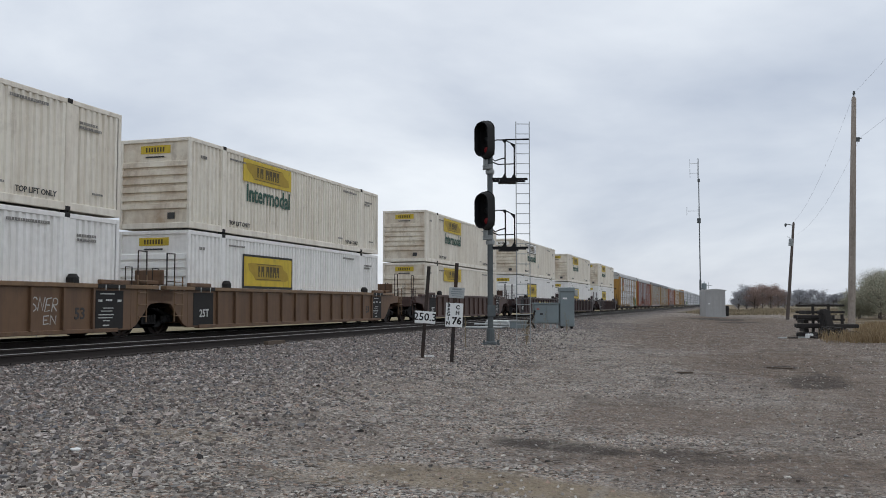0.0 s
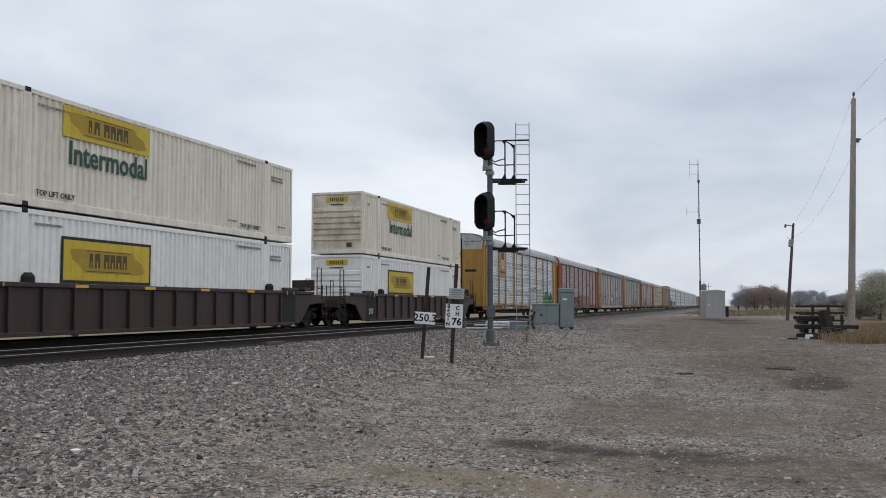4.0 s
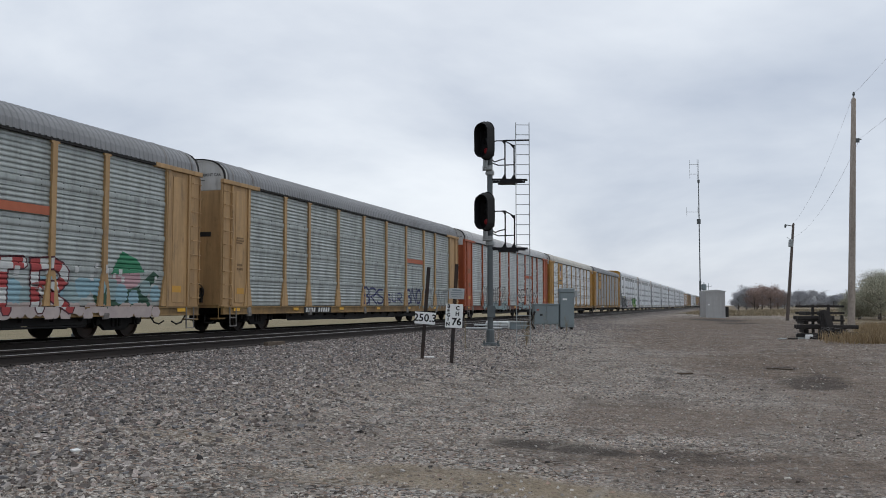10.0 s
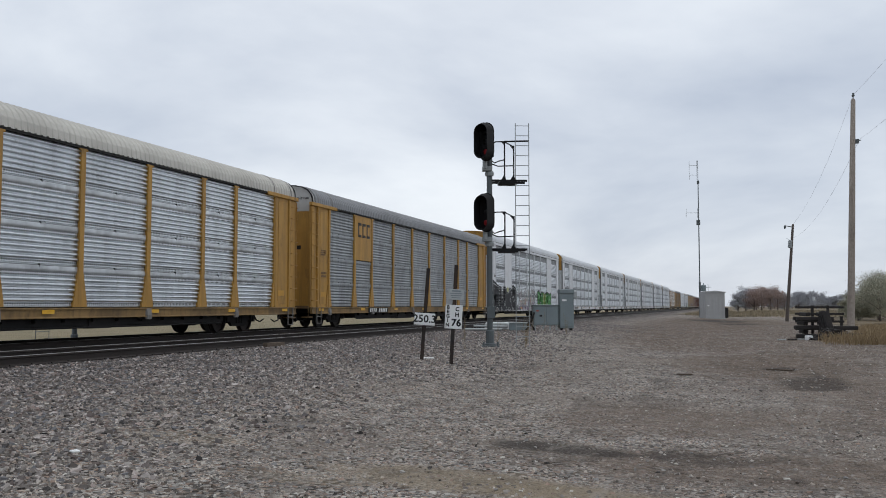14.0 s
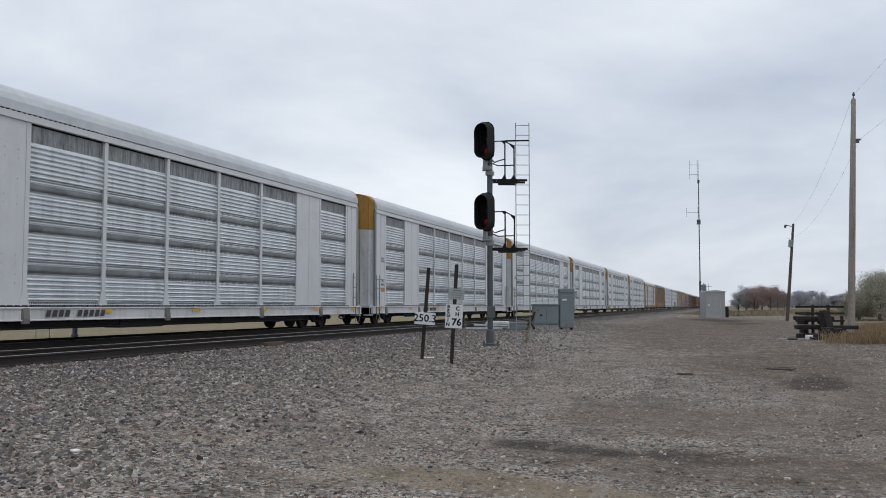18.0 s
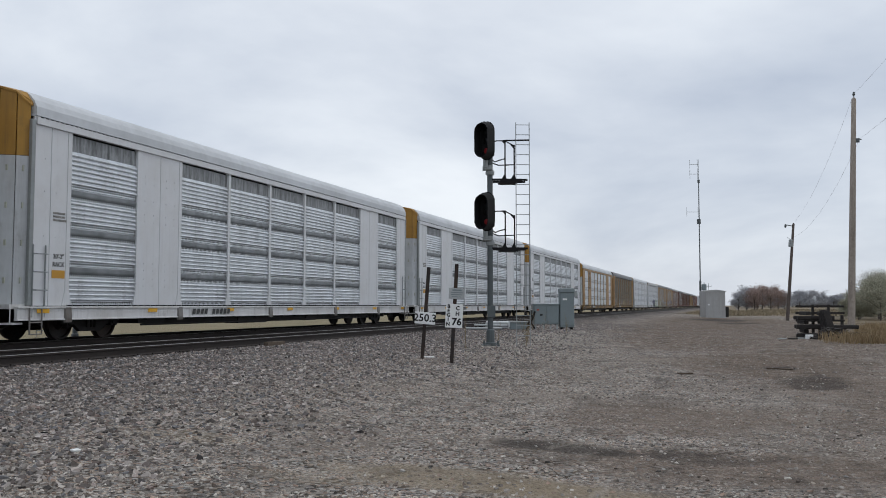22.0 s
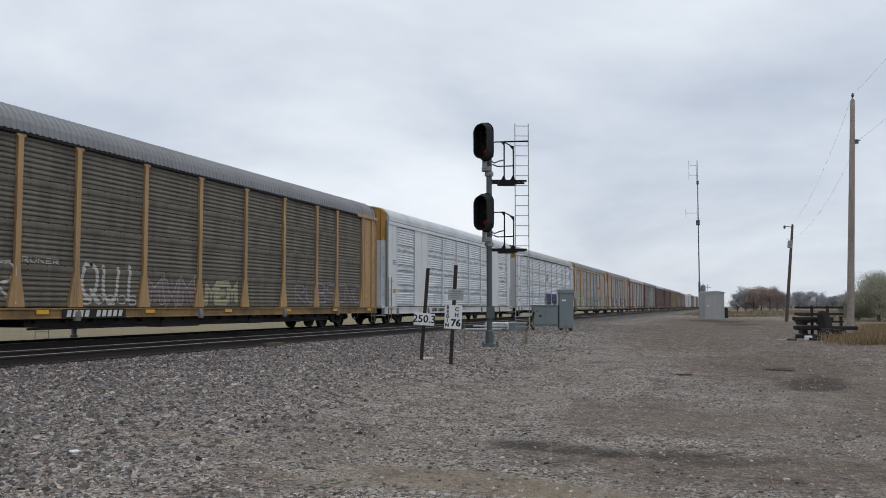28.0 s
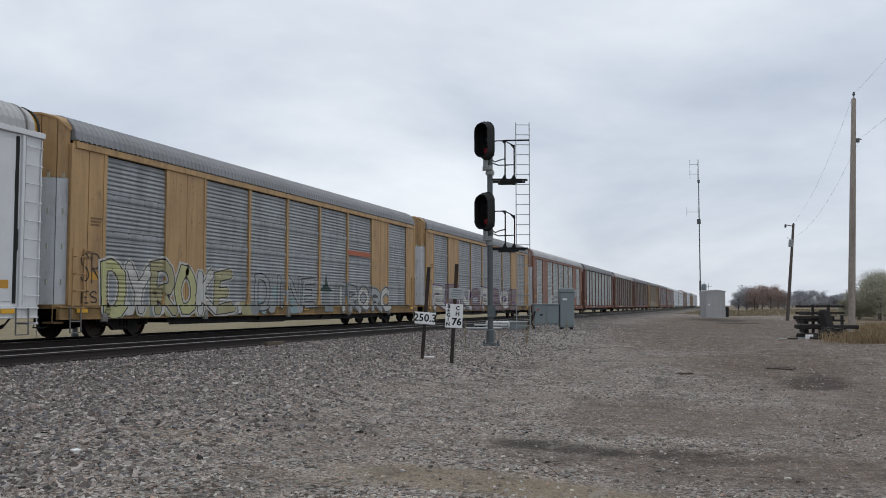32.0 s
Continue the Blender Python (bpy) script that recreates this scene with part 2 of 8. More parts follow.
def ground_material():
    m = bpy.data.materials.new("gravel_dirt_and_dry_field")
    m.use_nodes = True
    n, l = m.node_tree.nodes, m.node_tree.links
    b = n["Principled BSDF"]
    b.inputs["Roughness"].default_value = 0.95
    b.inputs["Specular IOR Level"].default_value = 0.2
    tc = n.new("ShaderNodeTexCoord")
    P = tc.outputs["Object"]
    sep = n.new("ShaderNodeSeparateXYZ")
    l.new(P, sep.inputs[0])

    def nz(scale, detail=6, rough=0.6, vec=None):
        t = n.new("ShaderNodeTexNoise")
        t.inputs["Scale"].default_value, t.inputs["Detail"].default_value, t.inputs["Roughness"].default_value = scale, detail, rough
        l.new(vec or P, t.inputs["Vector"])
        return t.outputs["Fac"]

    def rng(val, a, b_, c=0.0, d=1.0, smooth=True):
        r = n.new("ShaderNodeMapRange")
        r.interpolation_type = "SMOOTHSTEP" if smooth else "LINEAR"
        for k, v in zip(("From Min", "From Max", "To Min", "To Max"), (a, b_, c, d)):
            r.inputs[k].default_value = v
        l.new(val, r.inputs["Value"])
        return r.outputs[0]

    def math_(op, a, c):
        t = n.new("ShaderNodeMath")
        t.operation = op
        for i, v in enumerate((a, c)):
            if isinstance(v, (int, float)):
                t.inputs[i].default_value = v
            else:
                l.new(v, t.inputs[i])
        return t.outputs[0]

    def mix(f, a, c):
        t = n.new("ShaderNodeMix")
        t.data_type = "RGBA"
        l.new(f, t.inputs["Factor"]) if not isinstance(f, float) else setattr(t.inputs["Factor"], "default_value", f)
        for i, v in ((6, a), (7, c)):
            if isinstance(v, tuple):
                t.inputs[i].default_value = (*v, 1)
            else:
                l.new(v, t.inputs[i])
        return t.outputs[2]

    def stones(scale, cols):
        v = n.new("ShaderNodeTexVoronoi")
        v.inputs["Scale"].default_value = scale
        l.new(P, v.inputs["Vector"])
        s = n.new("ShaderNodeSeparateColor")
        l.new(v.outputs["Color"], s.inputs[0])
        r = n.new("ShaderNodeValToRGB")
        r.color_ramp.interpolation = "CONSTANT"
        while len(r.color_ramp.elements) < len(cols):
            r.color_ramp.elements.new(0.5)
        for i, c in enumerate(cols):
            r.color_ramp.elements[i].position = i / len(cols)
            r.color_ramp.elements[i].color = (*c, 1)
        l.new(s.outputs[0], r.inputs[0])
        return r.outputs[0], v.outputs["Distance"]

    # stone colours scaled down: shade between loose stones put into the ground colour
    shaded_bed = lambda cols, k: [tuple(v * k for v in c) for c in cols]
    grav, gd = stones(24, shaded_bed(GRAVEL, 0.62))
    grav2, gd2 = stones(47, shaded_bed(GRAVEL, 0.9))
    ball, bd = stones(15, shaded_bed(BALLAST, 0.45))
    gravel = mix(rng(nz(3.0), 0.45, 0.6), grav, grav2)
    # where stone lies thinly the dirt shows
    dirt = mix(nz(30, 4), (0.16, 0.134, 0.111), (0.33, 0.278, 0.232))
    dirt = mix(math_("MULTIPLY", rng(nz(11, 5), 0.44, 0.6), 0.6), dirt, grav2)
    tan = mix(nz(20, 4), (0.24, 0.19, 0.13), (0.38, 0.31, 0.22))
    wide = nz(0.28, 5, 0.55)
    col = mix(rng(math_("ADD", wide, math_("MULTIPLY", rng(sep.outputs["X"], -5, 2), 0.14)), 0.50, 0.68, 0.05, 0.85), gravel, dirt)

    def patch(cx, cy, rx, ry, soft=0.55):
        dx = math_("DIVIDE", math_("SUBTRACT", sep.outputs["X"], cx), rx)
        dy = math_("DIVIDE", math_("SUBTRACT", sep.outputs["Y"], cy), ry)
        d = math_("SQRT", math_("ADD", math_("MULTIPLY", dx, dx), math_("MULTIPLY", dy, dy)), 0)
        d = math_("ADD", d, math_("MULTIPLY", math_("SUBTRACT", nz(1.3, 6), 0.5), 1.3))
        return rng(d, soft, 1.15, 1.0, 0.0)

    # patches of bare tan soil, and of brown soil where wheels have gone
    for px, py, rx, ry, a in TAN_SOIL:
        col = mix(math_("MULTIPLY", patch(px, py, rx, ry), a), col, tan)
    brown = mix(rng(nz(5, 8, 0.7), 0.3, 0.7), (0.075, 0.055, 0.042), (0.26, 0.196, 0.15))
    brown = mix(math_("MULTIPLY", rng(nz(13, 5), 0.5, 0.64), 0.35), brown, grav2)
    for px, py, rx, ry, a in BROWN_SOIL:
        col = mix(math_("MULTIPLY", patch(px, py, rx, ry), a), col, brown)
    # soaked dark patches left by parked trucks
    for px, py, rx, ry, a in DARK:
        col = mix(math_("MULTIPLY", patch(px, py, rx, ry), a), col, (0.045, 0.038, 0.032))
    # worn and damp streaks across the yard
    col = mix(math_("MULTIPLY", rng(nz(0.9, 8, 0.68), 0.5, 0.66), 0.36), col, (0.085, 0.072, 0.062))
    # rutted, mottled surface of the far yard: long streaks along the way of the wheels
    stretch = n.new("ShaderNodeMapping")
    stretch.inputs["Scale"].default_value = (1.0, 0.22, 1.0)
    stretch.inputs["Rotation"].default_value = (0, 0, radians(-6))
    l.new(P, stretch.inputs["Vector"])
    col = mix(math_("MULTIPLY", rng(nz(1.7, 9, 0.72, stretch.outputs[0]), 0.52, 0.66), 0.5), col, (0.066, 0.056, 0.05))
    col = mix(math_("MULTIPLY", rng(nz(2.6, 9, 0.72, stretch.outputs[0]), 0.54, 0.68), 0.5), col, (0.38, 0.34, 0.295))
    col = mix(math_("MULTIPLY", rng(nz(6.5, 6, 0.75), 0.56, 0.68), 0.45), col, (0.40, 0.37, 0.335))
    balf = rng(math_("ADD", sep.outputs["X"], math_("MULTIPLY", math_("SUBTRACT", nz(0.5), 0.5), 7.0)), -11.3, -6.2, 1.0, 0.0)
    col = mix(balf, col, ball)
    # dry field beyond the line and far down the yard
    # pale new gravel tipped round the signal and the cabinets
    pale = mix(nz(24, 4), (0.26, 0.235, 0.20), (0.44, 0.41, 0.36))
    col = mix(math_("MULTIPLY", patch(-7.0, 34.0, 2.2, 11.0), 0.75), col, pale)
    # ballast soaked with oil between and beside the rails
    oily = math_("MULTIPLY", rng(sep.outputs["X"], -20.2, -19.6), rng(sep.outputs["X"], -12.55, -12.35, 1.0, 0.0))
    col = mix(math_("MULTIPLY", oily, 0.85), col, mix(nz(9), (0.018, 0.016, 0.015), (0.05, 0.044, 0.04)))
    grass = mix(nz(0.35, 8), (0.20, 0.175, 0.105), (0.38, 0.315, 0.205))
    dull = mix(rng(nz(0.06, 8), 0.4, 0.6), (0.10, 0.085, 0.06), (0.28, 0.22, 0.145))
    edge = math_("MULTIPLY", math_("SUBTRACT", nz(0.25), 0.5), 3.0)
    f1 = rng(math_("ADD", sep.outputs["X"], edge), -22.4, -21.2, 1.0, 0.0)
    f2 = rng(math_("ADD", math_("ADD", sep.outputs["X"], math_("MULTIPLY", sep.outputs["Y"], 0.02)), edge), 8.2, 9.6)
    f3 = rng(math_("ADD", sep.outputs["Y"], math_("MULTIPLY", edge, 6.0)), 128, 140)
    f3 = math_("MULTIPLY", f3, rng(sep.outputs["X"], -9, -7))
    col = mix(f1, col, grass)
    col = mix(math_("MAXIMUM", f2, f3), col, dull)
    l.new(col, b.inputs["Base Color"])
    bp = n.new("ShaderNodeBump")
    bp.inputs["Strength"].default_value, bp.inputs["Distance"].default_value = 1.0, 0.05
    h = math_("ADD", math_("MULTIPLY", gd, -1.0), math_("MULTIPLY", nz(45, 3), 0.6))
    l.new(h, bp.inputs["Height"])
    l.new(bp.outputs[0], b.inputs["Normal"])
    return m


GRAVEL = [(0.052, 0.046, 0.041), (0.46, 0.41, 0.362), (0.66, 0.595, 0.53), (0.14, 0.122, 0.105), (0.60, 0.495, 0.40), (0.76, 0.71, 0.64), (0.29, 0.27, 0.25), (0.50, 0.36, 0.28), (0.39, 0.378, 0.362), (0.21, 0.166, 0.134)]
BALLAST = [(0.028, 0.0245, 0.023), (0.27, 0.237, 0.215), (0.135, 0.113, 0.10), (0.51, 0.46, 0.42), (0.10, 0.096, 0.096), (0.36, 0.27, 0.23), (0.76, 0.69, 0.64), (0.168, 0.129, 0.112), (0.215, 0.213, 0.219)]
DARK = [(-1.6, 9.3, 0.8, 0.45, 0.8), (1.15, 23.2, 0.45, 0.8, 0.8), (1.5, 19.3, 0.7, 1.8, 0.65), (-0.3, 9.5, 0.8, 0.4, 0.45), (-1.3, 94.0, 3.2, 9.0, 0.8), (0.6, 80.0, 2.0, 5.0, 0.6), (4.6, 24.5, 0.5, 0.7, 0.5)]
TAN_SOIL = [(-2.2, 7.35, 1.3, 0.6, 0.75), (-1.2, 7.2, 0.9, 0.4, 0.7), (-5.2, 7.9, 0.7, 0.3, 0.3), (-3.3, 6.8, 0.6, 0.3, 0.35), (-0.5, 70, 1.2, 14, 0.35), (3.0, 100, 2.0, 8.0, 0.7)]
BROWN_SOIL = [(0.2, 8.9, 2.4, 1.1, 0.7), (-1.0, 12.5, 1.6, 2.2, 0.6), (1.0, 25, 2.6, 7, 0.9), (2.6, 17.5, 2.0, 4.5, 0.6), (1.6, 13, 1.5, 1.6, 0.5), (-1.2, 38, 3.4, 9, 0.95), (-3.6, 52, 3.2, 15, 0.9), (-1.2, 80, 6.0, 45, 0.95), (3.2, 36, 2.5, 12, 0.6), (3.5, 70, 4.0, 40, 0.75)]


def build_ground():
    xs = [-4000, -2000, -900, -400, -200, -120, -80, -60, -45, -35, -28, -24]
    xs += [-22 + 0.25 * i for i in range(136)] + [13, 15, 18, 23, 30, 40, 60, 90, 150, 300, 700, 1800, 4000]
    ys = [-3000, -1500, -700, -300, -150, -80, -40, -20, -10, -4] + [0.3 * i for i in range(150)] + [46 + 1.5 * i for i in range(30)]
    ys += [95, 102, 110, 120, 135, 155, 185, 230, 300, 420, 650, 1100, 2000, 4500]
    me = Mesh()
    n = len(xs)
    me.v = [(x, y, ground_height(x, y)) for y in ys for x in xs]
    me.f = [[j * n + i, j * n + i + 1, (j + 1) * n + i + 1, (j + 1) * n + i] for j in range(len(ys) - 1) for i in range(n - 1)]
    me.s = [0] * len(me.f)
    tagged(new("ground", me.done("ground", ground_material(), smooth=True)), "gravel and dirt railway yard with dry tan field beyond", "ground", kind="structure")


def stone_material(name, cols):
    m = bpy.data.materials.new(name)
    m.use_nodes = True
    n, l = m.node_tree.nodes, m.node_tree.links
    b = n["Principled BSDF"]
    b.inputs["Roughness"].default_value = 0.9
    geo = n.new("ShaderNodeNewGeometry")
    r = n.new("ShaderNodeValToRGB")
    while len(r.color_ramp.elements) < len(cols):
        r.color_ramp.elements.new(0.5)
    for i, c in enumerate(cols):
        r.color_ramp.elements[i].position, r.color_ramp.elements[i].color = i / len(cols), (*c, 1)
    l.new(geo.outputs["Random Per Island"], r.inputs[0])
    tc = n.new("ShaderNodeTexCoord")
    t = n.new("ShaderNodeTexNoise")
    t.inputs["Scale"].default_value, t.inputs["Detail"].default_value = 40, 4
    l.new(tc.outputs["Object"], t.inputs["Vector"])
    mx = n.new("ShaderNodeMix")
    mx.data_type, mx.blend_type = "RGBA", "MULTIPLY"
    mx.inputs["Factor"].default_value = 0.5
    l.new(r.outputs[0], mx.inputs[6])
    l.new(t.outputs["Fac"], mx.inputs[7])
    l.new(mx.outputs[2], b.inputs["Base Color"])
    return m


def scatter_stones(name, label, cols, spots, smallest, largest, seed):
    """Loose stones as one mesh: knocked-about eight-cornered lumps."""
    rs = np.random.RandomState(seed)
    n = len(spots)
    cube = np.array([(x, y, z) for z in (-1, 1) for y in (-1, 1) for x in (-1, 1)], float)
    quad = np.array([(0, 2, 3, 1), (4, 5, 7, 6), (0, 1, 5, 4), (2, 6, 7, 3), (0, 4, 6, 2), (1, 3, 7, 5)])
    size = (smallest + (largest - smallest) * rs.uniform(0, 1, (n, 1, 1)) ** 2.2) * rs.uniform(0.45, 1.0, (n, 1, 3)) * np.array((1.0, 0.8, 0.62))
    v = cube[None] * size * rs.uniform(0.3, 1.0, (n, 8, 3))
    a, t = rs.uniform(0, 6.283, (n, 1)), rs.uniform(-1.0, 1.0, (n, 1))
    x = v[..., 0] * np.cos(a) - v[..., 1] * np.sin(a)
    y = v[..., 0] * np.sin(a) + v[..., 1] * np.cos(a)
    y, z = y * np.cos(t) - v[..., 2] * np.sin(t), y * np.sin(t) + v[..., 2] * np.cos(t)
    v = np.stack((x, y, z), -1) + np.array(spots)[:, None, :]
    f = (quad[None] + 8 * np.arange(n)[:, None, None]).reshape(-1)
    me = bpy.data.meshes.new(name)
    me.vertices.add(8 * n)
    me.vertices.foreach_set("co", v.astype(np.float32).ravel())
    me.loops.add(len(f))
    me.loops.foreach_set("vertex_index", f.astype(np.int32))
    me.polygons.add(6 * n)
    me.polygons.foreach_set("loop_start", np.arange(0, 24 * n, 4, dtype=np.int32))
    me.update(calc_edges=True)
    me.shade_flat()
    me.materials.append(stone_material(name + "_stone", cols))
    tagged(new(name, me), label, "stones", kind="stuff")


def build_stones():
    rs = np.random.RandomState(5)

    def spots(count, x0, x1, y0, y1, power=1.0, sink=0.0, clump=True, thin=None):
        out = []
        while len(out) < count:
            y = y0 + (y1 - y0) * rs.uniform() ** power
            x = rs.uniform(x0, x1)
            if x > 0.36 * y + 0.6 or x < -0.92 * y - 1.0:
                continue
            if thin and x > thin[0] and rs.uniform() < (x - thin[0]) / (thin[1] - thin[0]) + 0.5 * noise.noise(Vector((x * 0.5, y * 0.5, 9))):
                continue
            bare = any(((x - a) / c) ** 2 + ((y - b) / d) ** 2 < 1.1 for a, b, c, d, _ in TAN_SOIL + BROWN_SOIL[:4] + DARK[:2])
            if bare and rs.uniform() < 0.7:
                continue
            if clump and noise.noise(Vector((x * 0.9, y * 0.9, 3))) < rs.uniform(-0.75, 0.35):
                continue
            out.append((x, y, ground_height(x, y) + sink))
        return out
    scatter_stones("gravel", "loose grey crushed-stone gravel of the yard", GRAVEL, spots(108000, -10.8, 14, 5.0, 75, 2.3), 0.008, 0.038, 1)
    scatter_stones("track_ballast", "coarse brown-grey ballast stones along the track", BALLAST, spots(68000, -12.3, -3.6, 5, 60, 1.5, 0.0, False, (-8.6, -3.8)), 0.017, 0.060, 2)
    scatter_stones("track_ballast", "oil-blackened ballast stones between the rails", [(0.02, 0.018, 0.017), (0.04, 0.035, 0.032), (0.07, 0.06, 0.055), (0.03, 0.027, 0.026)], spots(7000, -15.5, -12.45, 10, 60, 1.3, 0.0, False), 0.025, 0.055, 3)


# ------------------------------------------------------------------ track
TRAIN_X, SIDING_X = -17.55, -13.30


def build_tracks():
    head, web = 0.037, 0.009
    prof = [(-0.075, -0.19), (0.075, -0.19), (0.075, -0.178), (0.02, -0.165), (web, -0.15), (web, -0.05), (head, -0.038), (head, -0.006), (0.028, 0.0),
            (-0.028, 0.0), (-head, -0.006), (-head, -0.038), (-web, -0.05), (-web, -0.15), (-0.02, -0.165), (-0.075, -0.178)]
    me = Mesh()
    me.sweep([[(x, y, z) for x, z in prof] for y in (-160, 900)])
    for i, f in enumerate(me.f[:len(prof)]):
        if i in (7, 8, 9):
            me.s[i] = 1
    rail = me.done("rail", [m_rail_side, m_rail_top])
    tie_me = Mesh().box(-1.3, 1.3, -0.115, 0.115, -0.19, 0).done("tie", m_tie, bevel=0.015)
    plate = Mesh().box(-0.17, 0.17, -0.09, 0.09, 0, 0.014).box(-0.11, -0.085, -0.06, -0.035, 0.014, 0.045).box(0.085, 0.11, 0.035, 0.06, 0.014, 0.045).done("tie_plate", m_rail_side)
    rs = random.Random(3)
    for cx, label in ((TRAIN_X, "main railway track with polished steel rails"), (SIDING_X, "empty second railway track with shiny steel rails")):
        tr = thing("railway_track", label, "railway track", (cx, 0, 0), group="tracks", kind="structure")
        for sx in (-0.755, 0.755):
            part("rail", rail, tr, (sx, 0, 0))
        y = 6.0
        while y < 75:
            t = part("tie", tie_me, tr, (rs.uniform(-0.05, 0.05), y + rs.uniform(-0.03, 0.03), -0.2 + rs.uniform(-0.008, 0.004)), turn=(0, 0, rs.uniform(-1.2, 1.2)))
            part("tie_plate", plate, t, (0.755, 0, 0.001))
            y += 0.53


build_ground()
build_tracks()
build_stones()

# ------------------------------------------------------------------ train: paint
def paint(name, base, stained=0.4, stain=GRIME, **k):
    k.setdefault("grime", 0.6)
    return M(name, base, 0.6, 0, 0.12, 5, stain, stained, 0.8, 0.05, streak=True, **k)


def perforated(name, base):
    """Galvanised sheet punched with rows of small holes."""
    m = M(name, base, 0.4, 0.7, 0.12, 5, (0.3, 0.31, 0.32), 0.4, 1.2, 0.03)
    n, l = m.node_tree.nodes, m.node_tree.links
    socket = n["Principled BSDF"].inputs["Base Color"]
    before = socket.links[0].from_socket
    tc, sep, com, vor = (n.new("ShaderNode" + k) for k in ("TexCoord", "SeparateXYZ", "CombineXYZ", "TexVoronoi"))
    l.new(tc.outputs["Object"], sep.inputs[0])
    l.new(sep.outputs["Y"], com.inputs["X"])
    l.new(sep.outputs["Z"], com.inputs["Y"])
    vor.voronoi_dimensions = "2D"
    vor.inputs["Scale"].default_value, vor.inputs["Randomness"].default_value = 13.0, 0.08
    l.new(com.outputs[0], vor.inputs["Vector"])
    hole = n.new("ShaderNodeMapRange")
    hole.inputs["From Min"].default_value, hole.inputs["From Max"].default_value = 0.40, 0.32
    l.new(vor.outputs["Distance"], hole.inputs["Value"])
    mx = n.new("ShaderNodeMix")
    mx.data_type = "RGBA"
    mx.inputs[7].default_value = (0.02, 0.02, 0.02, 1)
    l.new(hole.outputs[0], mx.inputs["Factor"])
    l.new(before, mx.inputs[6])
    l.new(mx.outputs[2], socket)
    return m


YELLOW = paint("yellow_car_paint", (0.46, 0.25, 0.05), 0.55, (0.17, 0.09, 0.03), grime=0.8)
TAN = paint("faded_tan_paint", (0.45, 0.28, 0.125), 0.55, (0.17, 0.10, 0.05), grime=0.8)
ORANGE = paint("orange_red_paint", (0.37, 0.078, 0.022), 0.5, (0.15, 0.045, 0.022))
FADED_RED = paint("faded_red_paint", (0.25, 0.115, 0.075), 0.55, (0.14, 0.06, 0.04), grime=0.7)
MAROON = paint("dull_red_paint", (0.155, 0.068, 0.048), 0.5, (0.1, 0.04, 0.03))
WHITE = M("dirty_white_paint", (0.675, 0.685, 0.705), 0.5, 0, 0.04, 3, (0.50, 0.48, 0.45), 0.28, 1.1, 0.02, grime=0.16, dirt=(0.20, 0.18, 0.16))
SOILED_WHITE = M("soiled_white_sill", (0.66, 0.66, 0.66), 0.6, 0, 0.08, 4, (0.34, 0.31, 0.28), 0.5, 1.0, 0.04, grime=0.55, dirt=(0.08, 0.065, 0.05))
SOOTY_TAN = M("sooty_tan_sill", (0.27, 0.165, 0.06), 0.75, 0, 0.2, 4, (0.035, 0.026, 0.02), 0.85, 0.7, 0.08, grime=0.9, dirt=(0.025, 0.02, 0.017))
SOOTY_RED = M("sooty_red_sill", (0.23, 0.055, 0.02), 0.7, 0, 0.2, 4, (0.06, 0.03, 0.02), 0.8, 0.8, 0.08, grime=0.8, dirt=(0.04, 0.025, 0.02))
WHITE_END = paint("white_end_paint", (0.52, 0.52, 0.51), 0.4, (0.3, 0.28, 0.25))
SILVER_LEAF = paint("silvery_door_leaf", (0.56, 0.58, 0.60), 0.45, (0.30, 0.30, 0.29), grime=0.4, dirt=(0.10, 0.08, 0.06))
AMBER = paint("amber_end_paint", (0.40, 0.21, 0.03), 0.5, (0.18, 0.09, 0.02))
GREEN_GREY = paint("grey_green_end_paint", (0.50, 0.51, 0.43), 0.25, (0.27, 0.27, 0.24), grime=0.3)
BROWN = paint("dark_brown_steel", (0.158, 0.088, 0.046), 0.6, (0.07, 0.042, 0.03), grime=0.75, dirt=(0.04, 0.028, 0.026))
MID_BROWN = paint("sooty_brown_steel", (0.085, 0.045, 0.033), 0.6, (0.045, 0.026, 0.024), grime=0.75, dirt=(0.03, 0.022, 0.022))
BROWN_RAIL = paint("worn_brown_rail", (0.21, 0.128, 0.066), 0.6, (0.08, 0.048, 0.032), grime=0.7)
DARKCAR = paint("nearly_black_brown_steel", (0.036, 0.020, 0.019), 0.6, (0.075, 0.032, 0.02), grime=0.5, dirt=(0.012, 0.01, 0.011))
P_BRIGHT = M("bright_galvanised_panel", (0.73, 0.76, 0.785), 0.30, 0.9, 0.10, 5, (0.36, 0.37, 0.38), 0.45, 0.5, 0.05, streak=True, grime=0.45, dirt=(0.06, 0.057, 0.052))
P_DULL = M("dull_galvanised_panel", (0.32, 0.337, 0.35), 0.5, 0.35, 0.16, 5, (0.14, 0.14, 0.13), 0.6, 0.6, 0.05, streak=True, grime=0.45, dirt=(0.06, 0.057, 0.052))
P_GREEN = M("greenish_galvanised_panel", (0.40, 0.43, 0.42), 0.5, 0.35, 0.16, 5, (0.13, 0.14, 0.12), 0.6, 0.6, 0.05, streak=True, grime=0.45, dirt=(0.06, 0.057, 0.052))
P_PALE = M("pale_green_galvanised_panel", (0.50, 0.535, 0.53), 0.5, 0.35, 0.16, 5, (0.16, 0.17, 0.15), 0.55, 0.6, 0.05, streak=True, grime=0.4, dirt=(0.06, 0.057, 0.052))
P_DARK = M("soot_brown_panel", (0.155, 0.138, 0.108), 0.65, 0.1, 0.2, 5, (0.04, 0.034, 0.028), 0.6, 0.6, 0.05, streak=True, grime=0.45, dirt=(0.06, 0.057, 0.052))
